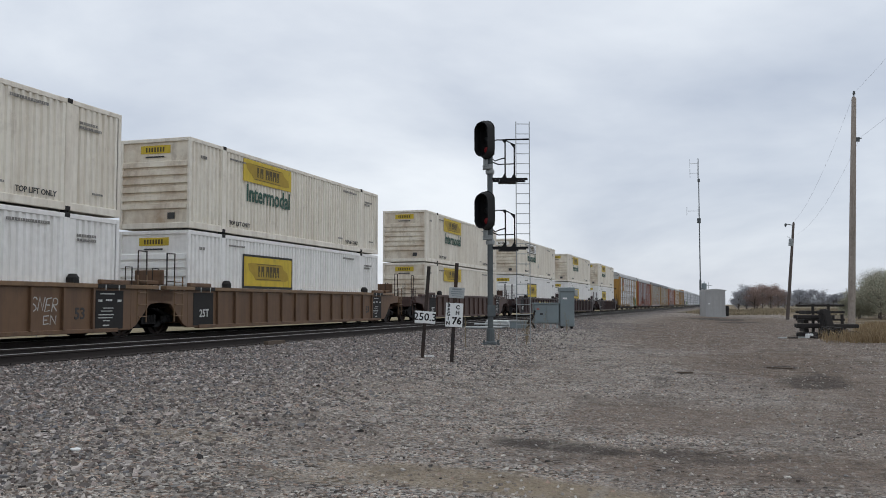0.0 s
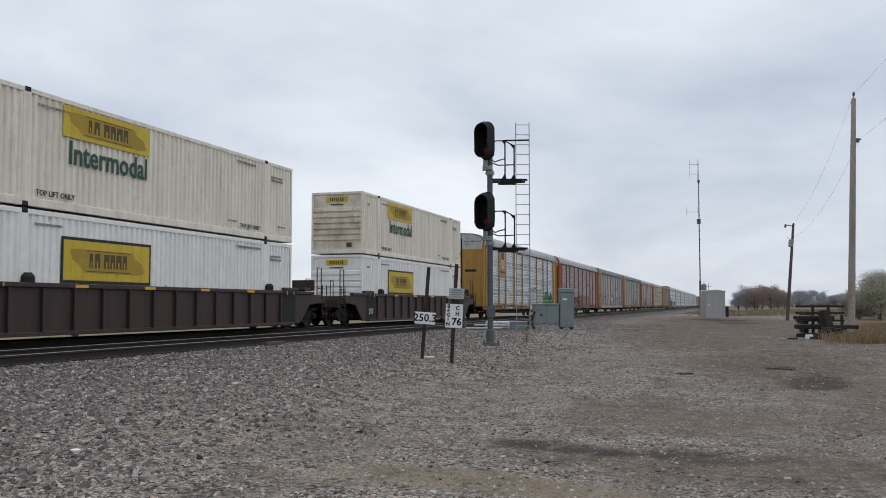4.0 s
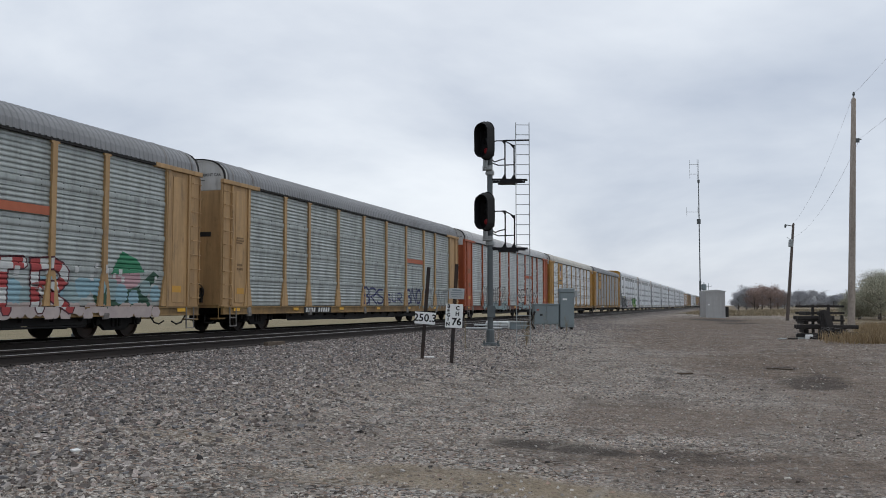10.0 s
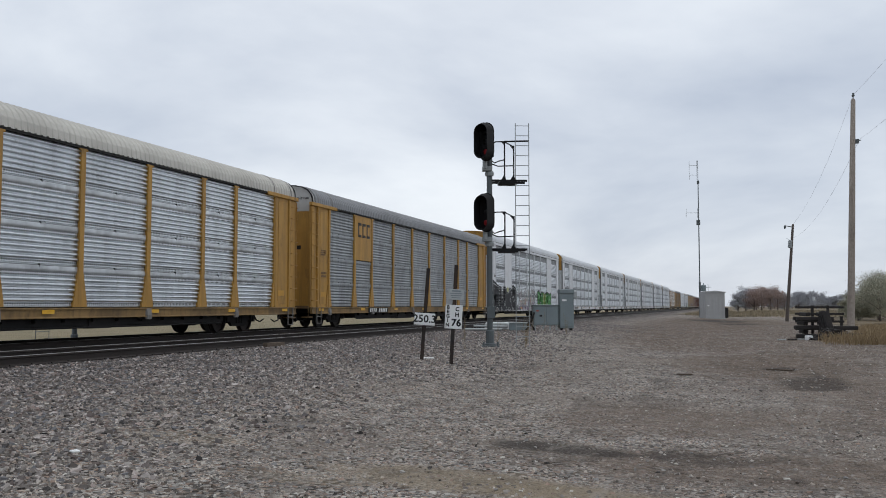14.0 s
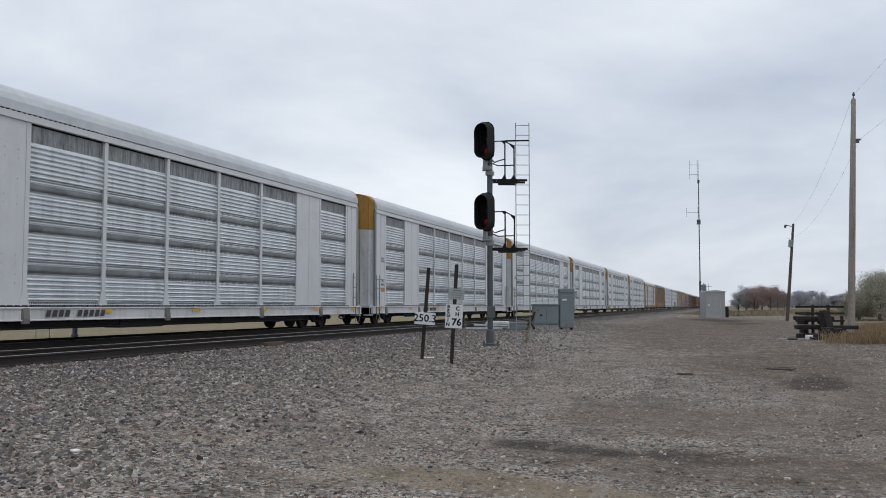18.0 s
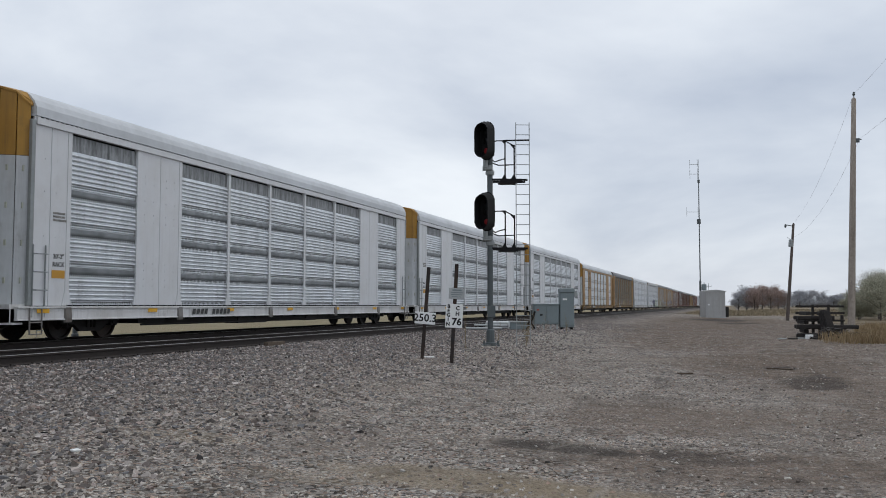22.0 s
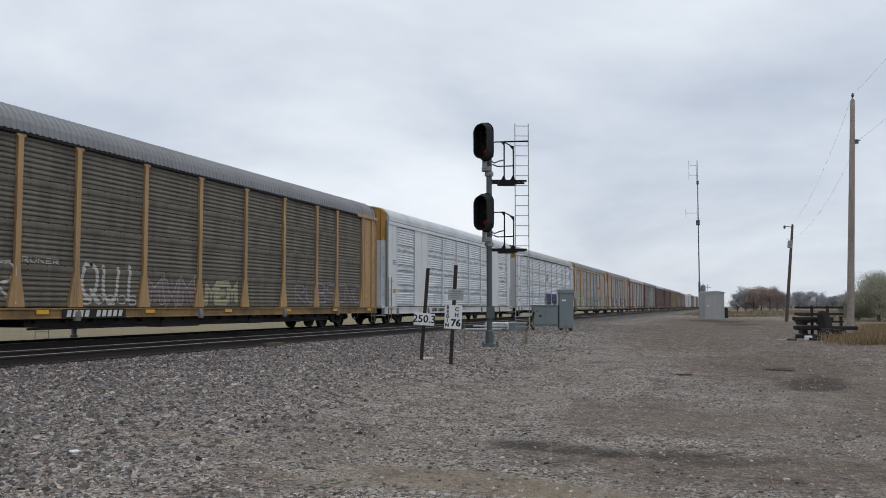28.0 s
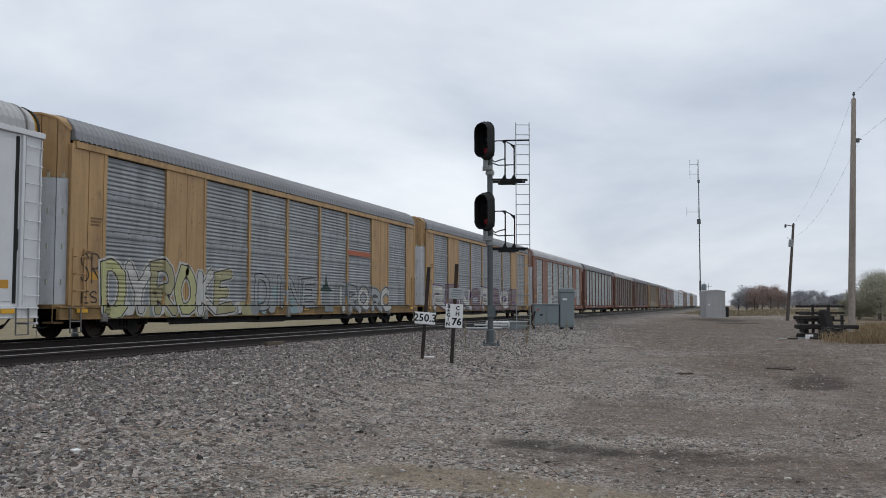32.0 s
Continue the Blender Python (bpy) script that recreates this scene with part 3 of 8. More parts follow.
P_WHITE = M("white_galvanised_panel", (0.79, 0.815, 0.84), 0.32, 0.8, 0.1, 5, (0.38, 0.385, 0.39), 0.4, 0.6, 0.05, streak=True, grime=0.45, dirt=(0.06, 0.057, 0.052))
P_BAND = M("weathered_zinc_band", (0.25, 0.265, 0.275), 0.5, 0.4, 0.3, 3, (0.09, 0.095, 0.1), 0.85, 1.6, 0.04, grime=0.35, dirt=(0.05, 0.05, 0.05))
P_BAND_PALE = M("pale_zinc_band", (0.68, 0.70, 0.72), 0.42, 0.55, 0.2, 3, (0.22, 0.225, 0.23), 0.75, 1.4, 0.04, grime=0.3, dirt=(0.08, 0.08, 0.075))
P_HEAD = M("streaked_zinc_head", (0.33, 0.34, 0.345), 0.55, 0.4, 0.3, 9, (0.05, 0.052, 0.054), 0.95, 3.4, 0.06, streak=True, grime=0.6, dirt=(0.04, 0.04, 0.04))
P_HOLES = perforated("perforated_galvanised_strip", (0.74, 0.76, 0.78))
R_SILVER = M("silver_roof_sheet", (0.46, 0.46, 0.46), 0.5, 0.2, 0.14, 4, (0.25, 0.245, 0.24), 0.5, 0.5, 0.05)
R_GREY = M("grey_roof_sheet", (0.24, 0.245, 0.255), 0.55, 0.2, 0.14, 4, (0.15, 0.15, 0.15), 0.5, 0.5, 0.05)
R_CREAM = M("cream_roof_sheet", (0.55, 0.53, 0.48), 0.55, 0.1, 0.12, 4, (0.3, 0.28, 0.25), 0.5, 0.5, 0.05)
R_WHITE = M("white_roof_sheet", (0.56, 0.58, 0.605), 0.55, 0.1, 0.12, 4, (0.32, 0.33, 0.33), 0.5, 0.4, 0.05)
# near-black that puts the shade inside cars and in gaps into colour
SHADE_FILL = M("shade_black_fill", (0.012, 0.012, 0.012), 0.9, 0, 0.2, 4, bump=0)
BAR = M("faded_stencil_ink", (0.05, 0.05, 0.05), 0.7, 0, 0.2, 6, bump=0)
BAR_WHITE = M("white_stencil_ink", (0.6, 0.6, 0.58), 0.7, 0, 0.15, 6, bump=0)
REFLECT = M("yellow_reflector", (0.75, 0.40, 0.02), 0.4, 0, 0.1, 6, bump=0)
ORANGE_BAR = M("faded_orange_ink", (0.42, 0.12, 0.06), 0.7, 0, 0.15, 6, bump=0)

# ------------------------------------------------------------------ train: running gear
WHEELS = []
R_WHEEL = 0.46


def wheelset_mesh():
    me = Mesh()
    for s in (-1, 1):
        me.lathe((s * 0.685, 0, 0), (s, 0, 0), [(-0.015, 0.2), (-0.015, R_WHEEL + 0.028), (0.018, R_WHEEL + 0.026), (0.03, R_WHEEL + 0.003), (0.125, R_WHEEL - 0.004), (0.128, R_WHEEL - 0.06),
                                                 (0.07, R_WHEEL - 0.075), (0.06, 0.19), (0.11, 0.15), (0.13, 0.09), (0.25, 0.08), (0.25, 0.01)], 24)
    me.tube((-0.69, 0, 0), (0.69, 0, 0), 0.085, 10)
    return me.done("wheelset", m_wheel, smooth=True)


def side_frame_mesh():
    me = Mesh()
    for a, b in ((-0.06, 0.06),):
        upper = [(-1.18, 0.56), (-1.18, 0.42), (-0.66, 0.40), (-0.42, 0.22), (0.42, 0.22), (0.66, 0.40), (1.18, 0.42), (1.18, 0.56), (0.78, 0.66), (0.35, 0.80), (-0.35, 0.80), (-0.78, 0.66)]
        me.sweep([[(x, y, z) for y, z in upper] for x in (a, b)])
    for y in (-0.15, 0, 0.15):
        me.lathe((0.075, y, 0.32), (0, 0, 1), [(0, 0.055), (0.28, 0.055)], 8)
    for y in (-0.89, 0.89):
        me.box(-0.08, 0.13, y - 0.13, y + 0.13, 0.36, 0.58)
        me.lathe((0.1, y, R_WHEEL), (1, 0, 0), [(0, 0.1), (0.06, 0.1), (0.075, 0.05)], 10)
    return me.done("side_frame", m_black, bevel=0.012)


WHEELSET, SIDE_FRAME = wheelset_mesh(), side_frame_mesh()
BOLSTER = Mesh().box(-1.0, 1.0, -0.2, 0.2, 0.45, 0.72).box(-0.9, 0.9, -0.75, -0.62, 0.3, 0.42).box(-0.9, 0.9, 0.62, 0.75, 0.3, 0.42).done("bolster", m_black, bevel=0.02)
COUPLER = Mesh().box(-0.09, 0.09, -0.75, 0.35, 0.72, 0.94).box(-0.2, 0.16, -0.92, -0.7, 0.68, 0.98).box(0.05, 0.22, -1.0, -0.86, 0.7, 0.96).done("coupler", m_black, bevel=0.03)


def add_truck(car, y):
    t = part("truck", BOLSTER, car, (0, y, 0), "black cast-steel wheel truck")
    for s in (-1, 1):
        part("side_frame", SIDE_FRAME, t, (s * 0.99, 0, 0), turn=(0, 0, 0 if s > 0 else 180))
    for dy in (-0.89, 0.89):
        w = part("wheelset", WHEELSET, t)
        w.matrix_parent_inverse = pose(0, dy, R_WHEEL)
        WHEELS.append(w)


CACHE = {}


def shared(key, make):
    if key not in CACHE:
        CACHE[key] = make()
    return CACHE[key]


def ladder_mesh(h, w, rungs, material, r=0.016, depth=0.09, rail=0.035):
    """Stands on y, rungs along y, out to +x."""
    me = Mesh()
    for y in (0, w):
        me.box(0, rail, y - 0.012, y + 0.012, 0, h)
    for i in range(rungs):
        z = h * (i + 0.5) / rungs
        me.path([(0.02, 0, z), (depth, 0.03, z), (depth, w - 0.03, z), (0.02, w, z)], r, 5)
    return me.done("ladder", material)


def tier_profile(height, banded, depth=0.075):
    """One tier of a ridged flank as (out, up, kind), kind 0 ridges, 1 smooth band, 2 punched strip, 3 bolt."""
    prof = [(0, 0, 0), (0, 0.012, 0), (0.026, 0.02, 2), (0.026, 0.105, 0), (0, 0.11, 0)]
    z, ridges = 0.11, 5 if banded else 7
    pitch = (height - 0.11 - (0.285 if banded else 0.03)) / ridges
    for i in range(ridges):
        prof += [(depth * k, z + pitch * u, 0) for k, u in ((0.0, 0.10), (0.62, 0.15), (0.92, 0.27), (1.0, 0.42), (0.90, 0.60), (0.58, 0.76), (0.0, 0.90))]
        z += pitch
    if banded:
        prof += [(0.028, z + 0.008, 2), (0.028, z + 0.095, 1), (0.046, z + 0.115, 1), (0.052, z + 0.18, 1), (0.046, z + 0.255, 1), (0.02, z + 0.275, 1)]
    return prof + [(0, height - 0.004, 0), (0, height, 0)]


def ridged_tier(width, height, banded, mats, depth=0.075, slotted=False):
    prof = tier_profile(height, banded, depth)
    me = Mesh()
    me.sweep([[(x, y, q) for x, q, _ in prof] for y in (0, width)], close=False)
    b, n = len(me.v), len(prof)
    me.v += [(-0.03, 0, 0), (-0.03, width, 0), (-0.03, width, height), (-0.03, 0, height)]
    me.f += [[b, b + 1, n, 0], [b + 3, n - 1, 2 * n - 1, b + 2]]
    me.s += [0, 0]
    for i in range(n - 1):
        me.s[i] = prof[i][2]
    if banded and depth < 0.05:
        zb = next(q for x, q, k in prof if k == 1)
        count = max(2, round(width / 0.62))
        for i in range(count):
            for dz in (0.035, 0.165):
                y = width * (i + 0.5) / count
                me.box(0.03, 0.060, y - 0.010, y + 0.010, zb + dz, zb + dz + 0.02, slot=3)
    if banded and slotted:
        me.box(0.0, 0.034, 0.02, width - 0.02, height - 0.036, height - 0.012, slot=3)
        me.box(0.0, 0.05, width * 0.5 - 0.012, width * 0.5 + 0.012, height - 0.06, height + 0.015, slot=3)
    return me.done("panel", mats + [m_black], smooth=True)


def bars(parent, y, z, w, h, rows, x, material, name="stencil", seed=0):
    """Unreadable small print, one part a row of short bars."""
    rs = random.Random(seed)
    for r in range(rows):
        me = Mesh()
        zz = z + h * (rows - 1 - r) / rows
        yy, end, tall = y, y + w * rs.uniform(0.7, 1.0), h / rows * 0.6
        top = []
        while yy < end:
            lw = rs.uniform(0.05, 0.16) * h * 6 / rows
            top += [(yy, zz + tall), (yy + lw * 0.8, zz + tall), (yy + lw * 0.8, zz + tall * 0.15), (yy + lw, zz + tall * 0.15)]
            yy += lw
        outline = [(y, zz)] + top[:-1] + [(top[-2][0], zz)]
        me.sweep([[(x_, q, u) for q, u in outline] for x_ in (0, 0.004)])
        part(name, me.done("stencil", material), parent, (x, 0, 0))


# ------------------------------------------------------------------ train: automobile carriers
HALF, W = 13.75, 1.62


def roof_section(eave, peak, w):
    r = peak - eave
    return [(w, eave), (w - 0.02, eave + 0.30 * r), (w - 0.10, eave + 0.52 * r), (w - 0.25, eave + 0.72 * r), (w - 0.48, eave + 0.87 * r), (w - 0.8, eave + 0.95 * r), (0, peak)]


def roof_mesh(eave, peak, w, half, ribs, depth, material):
    half_sec = roof_section(eave, peak, w)
    sec = half_sec + [(-x, z) for x, z in reversed(half_sec[:-1])]
    rings = []
    n = ribs
    for i in range(n):
        y0, y1 = -half + 2 * half * i / n, -half + 2 * half * (i + 1) / n
        d = y1 - y0
        for y, k in ((y0 + 0.02 * d, 0), (y0 + 0.15 * d, 1), (y0 + 0.42 * d, 1), (y0 + 0.55 * d, 0)):
            rings.append([(x + (depth * k if x > 0.3 else -depth * k if x < -0.3 else 0), y, z + depth * k) for x, z in sec])
    rings.append([(x, half, z) for x, z in sec])
    return Mesh().sweep(rings).done("roof", material)


def end_wall_mesh(eave, peak, w, material, top, z0=0.9, split=4.75, y=0.0):
    """Both leaves of an end door with a rounded head, facing -y."""
    out = []
    sec = [(x, z) for x, z in roof_section(eave, peak, w)]
    for s in (-1, 1):
        lo = Mesh()
        lo.box(min(0.02 * s, (w - 0.06) * s), max(0.02 * s, (w - 0.06) * s), y, y + 0.06, z0, split)
        out.append(lo.done("end_door", material, bevel=0.02))
        hi = Mesh()
        outline = [(0.02 * s, split), ((w - 0.06) * s, split)] + [((x - 0.06) * s if x > 0.1 else 0.02 * s, z - 0.05) for x, z in sec]
        hi.sweep([[(x, yy, z) for x, z in outline] for yy in (y, y + 0.06)])
        out.append(hi.done("end_door_top", top, bevel=0.01))
    return out


BAYS_A = [2.75, 2.05, 2.85, 2.85, 2.85, 2.85, 2.85, 2.0, 2.8]
START_A = -HALF + 1.82
BAYS_B = [2.85, 2.05, 2.85, 2.85, 2.85, 2.85, 2.85, 2.05, 2.85]
START_B = -HALF + 1.85


m_galv_dirty = M("grimy_grey_steel", (0.20, 0.19, 0.18), 0.7, 0.1, 0.2, 6, (0.09, 0.065, 0.05), 0.6, 2.0, 0.1)


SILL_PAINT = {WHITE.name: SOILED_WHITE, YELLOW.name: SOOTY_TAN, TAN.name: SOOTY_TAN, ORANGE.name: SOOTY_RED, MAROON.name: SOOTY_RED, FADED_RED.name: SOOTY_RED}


def underframe(car, colour, sill_z=(0.60, 0.87)):
    key = ("under", colour.name, sill_z)

    def make():
        me = Mesh()
        me.box(-0.35, 0.35, -13.2, 13.2, 0.62, 0.95)
        me.box(-1.5, 1.5, -9.0, 9.0, 0.72, 0.86)
        for i in range(-8, 9):
            me.box(-1.5, 1.5, i * 1.05 - 0.05, i * 1.05 + 0.05, 0.5, 0.72)
        me.box(-0.6, 0.6, -7.2, 7.2, 0.36, 0.62)
        me.box(-1.38, 1.38, -8.7, 8.7, 0.40, 0.72)
        me.box(0.9, 1.42, -3.2, -1.2, 0.30, 0.7)
        me.box(0.9, 1.42, 2.0, 2.9, 0.32, 0.7)
        me.tube((1.4, -8.6, 0.36), (1.4, 8.6, 0.36), 0.03, 6)
        return me.done("underframe", m_black)
    part("underframe", shared(("under",), make), car)
    for s in (1, -1):
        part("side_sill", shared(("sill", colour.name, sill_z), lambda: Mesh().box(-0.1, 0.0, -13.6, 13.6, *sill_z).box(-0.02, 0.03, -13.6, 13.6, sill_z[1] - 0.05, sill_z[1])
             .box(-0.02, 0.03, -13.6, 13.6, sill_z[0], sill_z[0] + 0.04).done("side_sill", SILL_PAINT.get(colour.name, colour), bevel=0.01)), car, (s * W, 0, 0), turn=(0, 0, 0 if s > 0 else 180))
    for y, turn in ((-13.6, 0), (13.6, 180)):
        part("coupler", COUPLER, car, (0, y, 0), turn=(0, 0, turn))
        part("air_hose", shared(("hose",), lambda: Mesh().path([(0.3, 0.2, 0.72), (0.34, -0.2, 0.62), (0.36, -0.5, 0.36), (0.34, -0.75, 0.3), (0.3, -0.95, 0.4)], 0.028, 6).done("air_hose", m_black)), car, (0, y, 0), turn=(0, 0, turn))
        part("brake_pipe", shared(("bpipe",), lambda: Mesh().path([(0.9, 0.1, 0.6), (1.1, -0.3, 0.36), (1.25, -0.1, 0.34), (1.35, 0.2, 0.5)], 0.02, 6).done("brake_pipe", m_black)), car, (0, y, 0), turn=(0, 0, turn))
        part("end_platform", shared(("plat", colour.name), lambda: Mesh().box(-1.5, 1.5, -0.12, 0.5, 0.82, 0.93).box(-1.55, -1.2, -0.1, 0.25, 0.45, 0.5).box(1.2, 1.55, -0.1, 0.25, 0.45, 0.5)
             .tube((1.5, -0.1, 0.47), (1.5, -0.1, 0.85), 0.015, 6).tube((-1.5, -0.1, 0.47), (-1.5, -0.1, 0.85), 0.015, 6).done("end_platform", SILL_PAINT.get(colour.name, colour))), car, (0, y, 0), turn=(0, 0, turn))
    for y in (-13.25, 12.85):
        part("stirrup_step", shared(("stirrup",), lambda: Mesh().path([(0.02, 0, 0.85), (0.03, 0, 0.22), (0.03, 0.4, 0.22), (0.02, 0.4, 0.85)], 0.022, 6).tube((0.03, 0, 0.5), (0.03, 0.4, 0.5), 0.018, 6).done("stirrup_step", m_galv_dirty)), car, (W + 0.02, y, 0))
    y = START_A if sill_z[0] > 0.55 else START_B
    for i, wide in enumerate((BAYS_A if sill_z[0] > 0.55 else BAYS_B) + [0]):
        if i % 2 == 0:
            part("jacking_bracket", shared(("jack", colour.name, sill_z), lambda: Mesh().sweep([[(0, -0.13, z), (0, 0.13, z), (o, 0.10, z), (o, -0.10, z)] for z, o in ((sill_z[1] - 0.02, 0.03), (sill_z[0] + 0.06, 0.06), (sill_z[0] - 0.06, 0.05))]).done("jacking_bracket", m_galv_dirty)), car, (W, y, 0))
        y += wide
    for y in (-10.3, 10.3):
        add_truck(car, y)


def far_side(car, bays, start, z0, tier, tiers, panel, x):
    def make():
        me = Mesh()
        me.box(0, 0.04, -HALF + 0.3, HALF - 0.3, z0, z0 + tier * tiers)
        for i in range(tiers):
            for k in range(5):
                z = z0 + tier * i + 0.06 + k * 0.14
                me.sweep([[(-0.05, y, z), (-0.05, y, z + 0.05), (0, y, z + 0.1), (0, y, z - 0.03)] for y in (start, start + sum(bays))])
        return me.done("far_wall", panel)
    part("far_wall", shared(("far", panel.name, z0, tier, tiers), make), car, (x, 0, 0))


def ridge_depth(panel):
    return 0.066 if panel in (P_BRIGHT, P_WHITE) else 0.032


def flank_sheets(panel, dark_band=False):
    bright = panel in (P_BRIGHT, P_WHITE)
    return [panel, (P_BAND if dark_band else P_BAND_PALE) if bright else panel, P_HOLES if bright else panel]


def carrier_posts(label, colour, panel, roof, end_top, logo=None, tiers_mat=None, end=None, band=None):
    """An older carrier: outside posts with gussets between ridged panels, ladders at the corners."""
    car = thing("automobile_rack_car", label, "railroad car", group="automobile carriers of the train")
    underframe(car, colour)
    eave, peak, z0, tier = 5.06, 5.84, 0.89, 1.035
    # solid black block added for the unlit hollow of the car
    part("inner_wall", shared(("inner_a",), lambda: Mesh().box(-1.44, 1.44, -12.9, 12.9, 0.86, 5.1).done("inner_wall", SHADE_FILL)), car)
    y = START_A
    for b, wide in enumerate(BAYS_A):
        for k in range(4):
            if logo and b == 1 and k in (2, 3):
                continue
            me = shared(("pa", wide, panel.name, k < 3), lambda: ridged_tier(wide - 0.12, tier - 0.004, k < 3, flank_sheets(panel), ridge_depth(panel), panel == P_BRIGHT))
            part("panel", me, car, (W - 0.12, y + 0.06, z0 + tier * k + 0.01))
        y += wide
    if logo:
        yl = START_A + BAYS_A[0]
        board = part("logo_board", shared(("board", colour.name), lambda: Mesh().box(0, 0.05, 0.06, 1.99, 0, 2.03).done("logo_board", colour, bevel=0.01)), car, (W - 0.09, yl, z0 + 2 * tier + 0.02))
        logo(board)
    y = START_A
    post = shared(("post", colour.name), lambda: Mesh().box(0.0, 0.08, -0.085, 0.085, 0, 4.12).sweep([[(0, -h, z), (0, h, z), (0.075, h, z), (0.075, -h, z)] for h, z in ((0.26, 0), (0.25, 0.12), (0.084, 0.95))])
                  .box(0.02, 0.085, -0.15, 0.15, 4.05, 4.14).done("post", colour))
    for wide in BAYS_A + [0]:
        part("post", post, car, (W - 0.1, y, z0))
        y += wide
    # chord coloured black to stand for the shaded gap under the roof
    for s in (1, -1):
        part("top_chord", shared(("chord", colour.name), lambda: Mesh().box(-0.1, 0.0, -13.5, 13.5, 5.0, 5.06).done("top_chord", m_black)), car, (s * (W - 0.01), 0, 0), turn=(0, 0, 0 if s > 0 else 180))
    far_side(car, BAYS_A, START_A, z0, tier, 4, panel, -W + 0.03)
    part("roof", shared(("roof_a", roof.name), lambda: roof_mesh(eave, peak, W, 13.35, 128, 0.018, roof)), car, label="ridged sheet-metal roof")
    for s, turn in ((-1, 0), (1, 180)):
        for i, me in enumerate(shared(("ends_a", colour.name, end_top.name), lambda: end_wall_mesh(eave, peak, W - 0.08, end or colour, end_top))):
            part("end_door_top" if i % 2 else "end_door", me, car, (0, s * 13.5, 0), turn=(0, 0, turn))
        part("roof_hood", shared(("hood", end_top.name), lambda: hood_mesh(eave, peak, W - 0.05, end_top)), car, (0, s * 13.5, 0), turn=(0, 0, turn))
        for yy, deep in ((1.75, 0.03), (0.42, 0.022)):
            part("roof_seam", shared(("seam", eave, deep), lambda: Mesh().sweep([[(x * 1.012, y, z + deep) for x, z in roof_ring(eave, peak, W)] for y in (-0.03, 0.03)], close=False).sweep([[(x, y, z) for x, z in roof_ring(eave, peak, W)] if q else [(x * 1.012, y, z + deep) for x, z in roof_ring(eave, peak, W)] for q, y in ((0, -0.03), (1, -0.03))], close=False).done("roof_seam", m_galv_dirty)), car, (0, s * (13.5 - yy), 0), turn=(0, 0, turn))
        part("roof_edge", shared(("edge", eave), lambda: Mesh().sweep([[(x * k, y, z * 1.0 + (k - 1) * 1.5) for x, z in roof_ring(eave, peak, W - 0.05)] for y, k in ((-0.05, 0.985), (-0.05, 1.012), (0.02, 1.012))], close=False).done("roof_edge", m_black)), car, (0, s * 13.5, 0), turn=(0, 0, turn))
        part("door_bar", shared(("bar",), lambda: Mesh().box(-0.03, 0.03, -0.05, 0.0, 1.0, 5.5).box(-0.12, 0.02, -0.06, -0.01, 4.2, 4.62).box(-0.12, 0.02, -0.06, -0.01, 2.4, 2.85)
             .box(0.25, 1.05, -0.012, 0.0, 3.2, 3.36).box(-1.05, -0.35, -0.012, 0.0, 3.2, 3.36).box(-1.05, -0.3, -0.03, -0.015, 5.08, 5.1).box(0.25, 0.8, -0.03, -0.015, 5.08, 5.1).done("door_bar", m_black)), car, (0, s * 13.5, 0), turn=(0, 0, turn))
        for nm, box in (("corner_panel", (-0.14, -0.06, -s * 0.1, -s * 1.8, 0.87, 4.98)), ("corner_post", (-0.1, 0.0, -s * 1.8 - 0.07, -s * 1.8 + 0.07, 0.87, 4.955)), ("corner_post", (-0.08, 0.0, -s * 0.72 - 0.05, -s * 0.72 + 0.05, 0.87, 4.955)),
                        ("corner_cap", (-0.12, 0.02, -s * 0.05, -s * 2.5, 4.96, 5.1)), ("corner_sheet", (-0.06, -0.045, -s * 1.25 - 0.3, -s * 1.25 + 0.3, 1.0, 4.8))):
            b6 = (box[0], box[1], min(box[2:4]), max(box[2:4]), box[4], box[5])
            part(nm, shared((nm, colour.name, b6), lambda: Mesh().box(*b6).done(nm, colour, bevel=0.006 if nm == "corner_sheet" else 0.012)), car, (W, s * HALF, 0))
        if colour == WHITE:
            # near-black strips on the sheet paint the shade of a corner gap
            part("corner_gap", shared(("gap",), lambda: Mesh().box(-0.02, 0.006, -0.05, 0.05, 0.95, 4.9).box(-0.02, 0.012, -0.03, 0.075, 2.2, 2.7).box(-0.02, 0.012, -0.075, 0.03, 3.6, 4.1).done("corner_gap", SHADE_FILL)), car, (W - 0.05, s * (HALF - 0.88), 0))
        part("placard", shared(("placard",), lambda: Mesh().box(0, 0.006, 0, 0.46, 0, 0.2).done("placard", M("amber_placard", (0.55, 0.28, 0.03), 0.5, 0, 0.15, 6, bump=0))), car, (W - 0.048, s * 12.45 - 0.23, 1.3), "amber placard")
        lad = shared(("lad", colour.name), lambda: ladder_mesh(4.0, 0.5, 9, colour))
        part("ladder", lad, car, (W - 0.05, s * (HALF - 0.38) - 0.25, 0.92))
        for sx in (-0.78, 0.78):
            part("lettering", letters("EXCESS HEIGHT CAR", 0.13, m_ink, 0.002), car, (sx * -s, s * 13.505, 5.27), turn=(0, 0, turn))
    part("brake_wheel", shared(("brake",), lambda: brake_wheel_mesh()), car, (0.62, -13.62, 1.35))
    return car


def roof_ring(eave, peak, w):
    sec = roof_section(eave, peak, w)
    return sec + [(-x, z) for x, z in reversed(sec[:-1])]


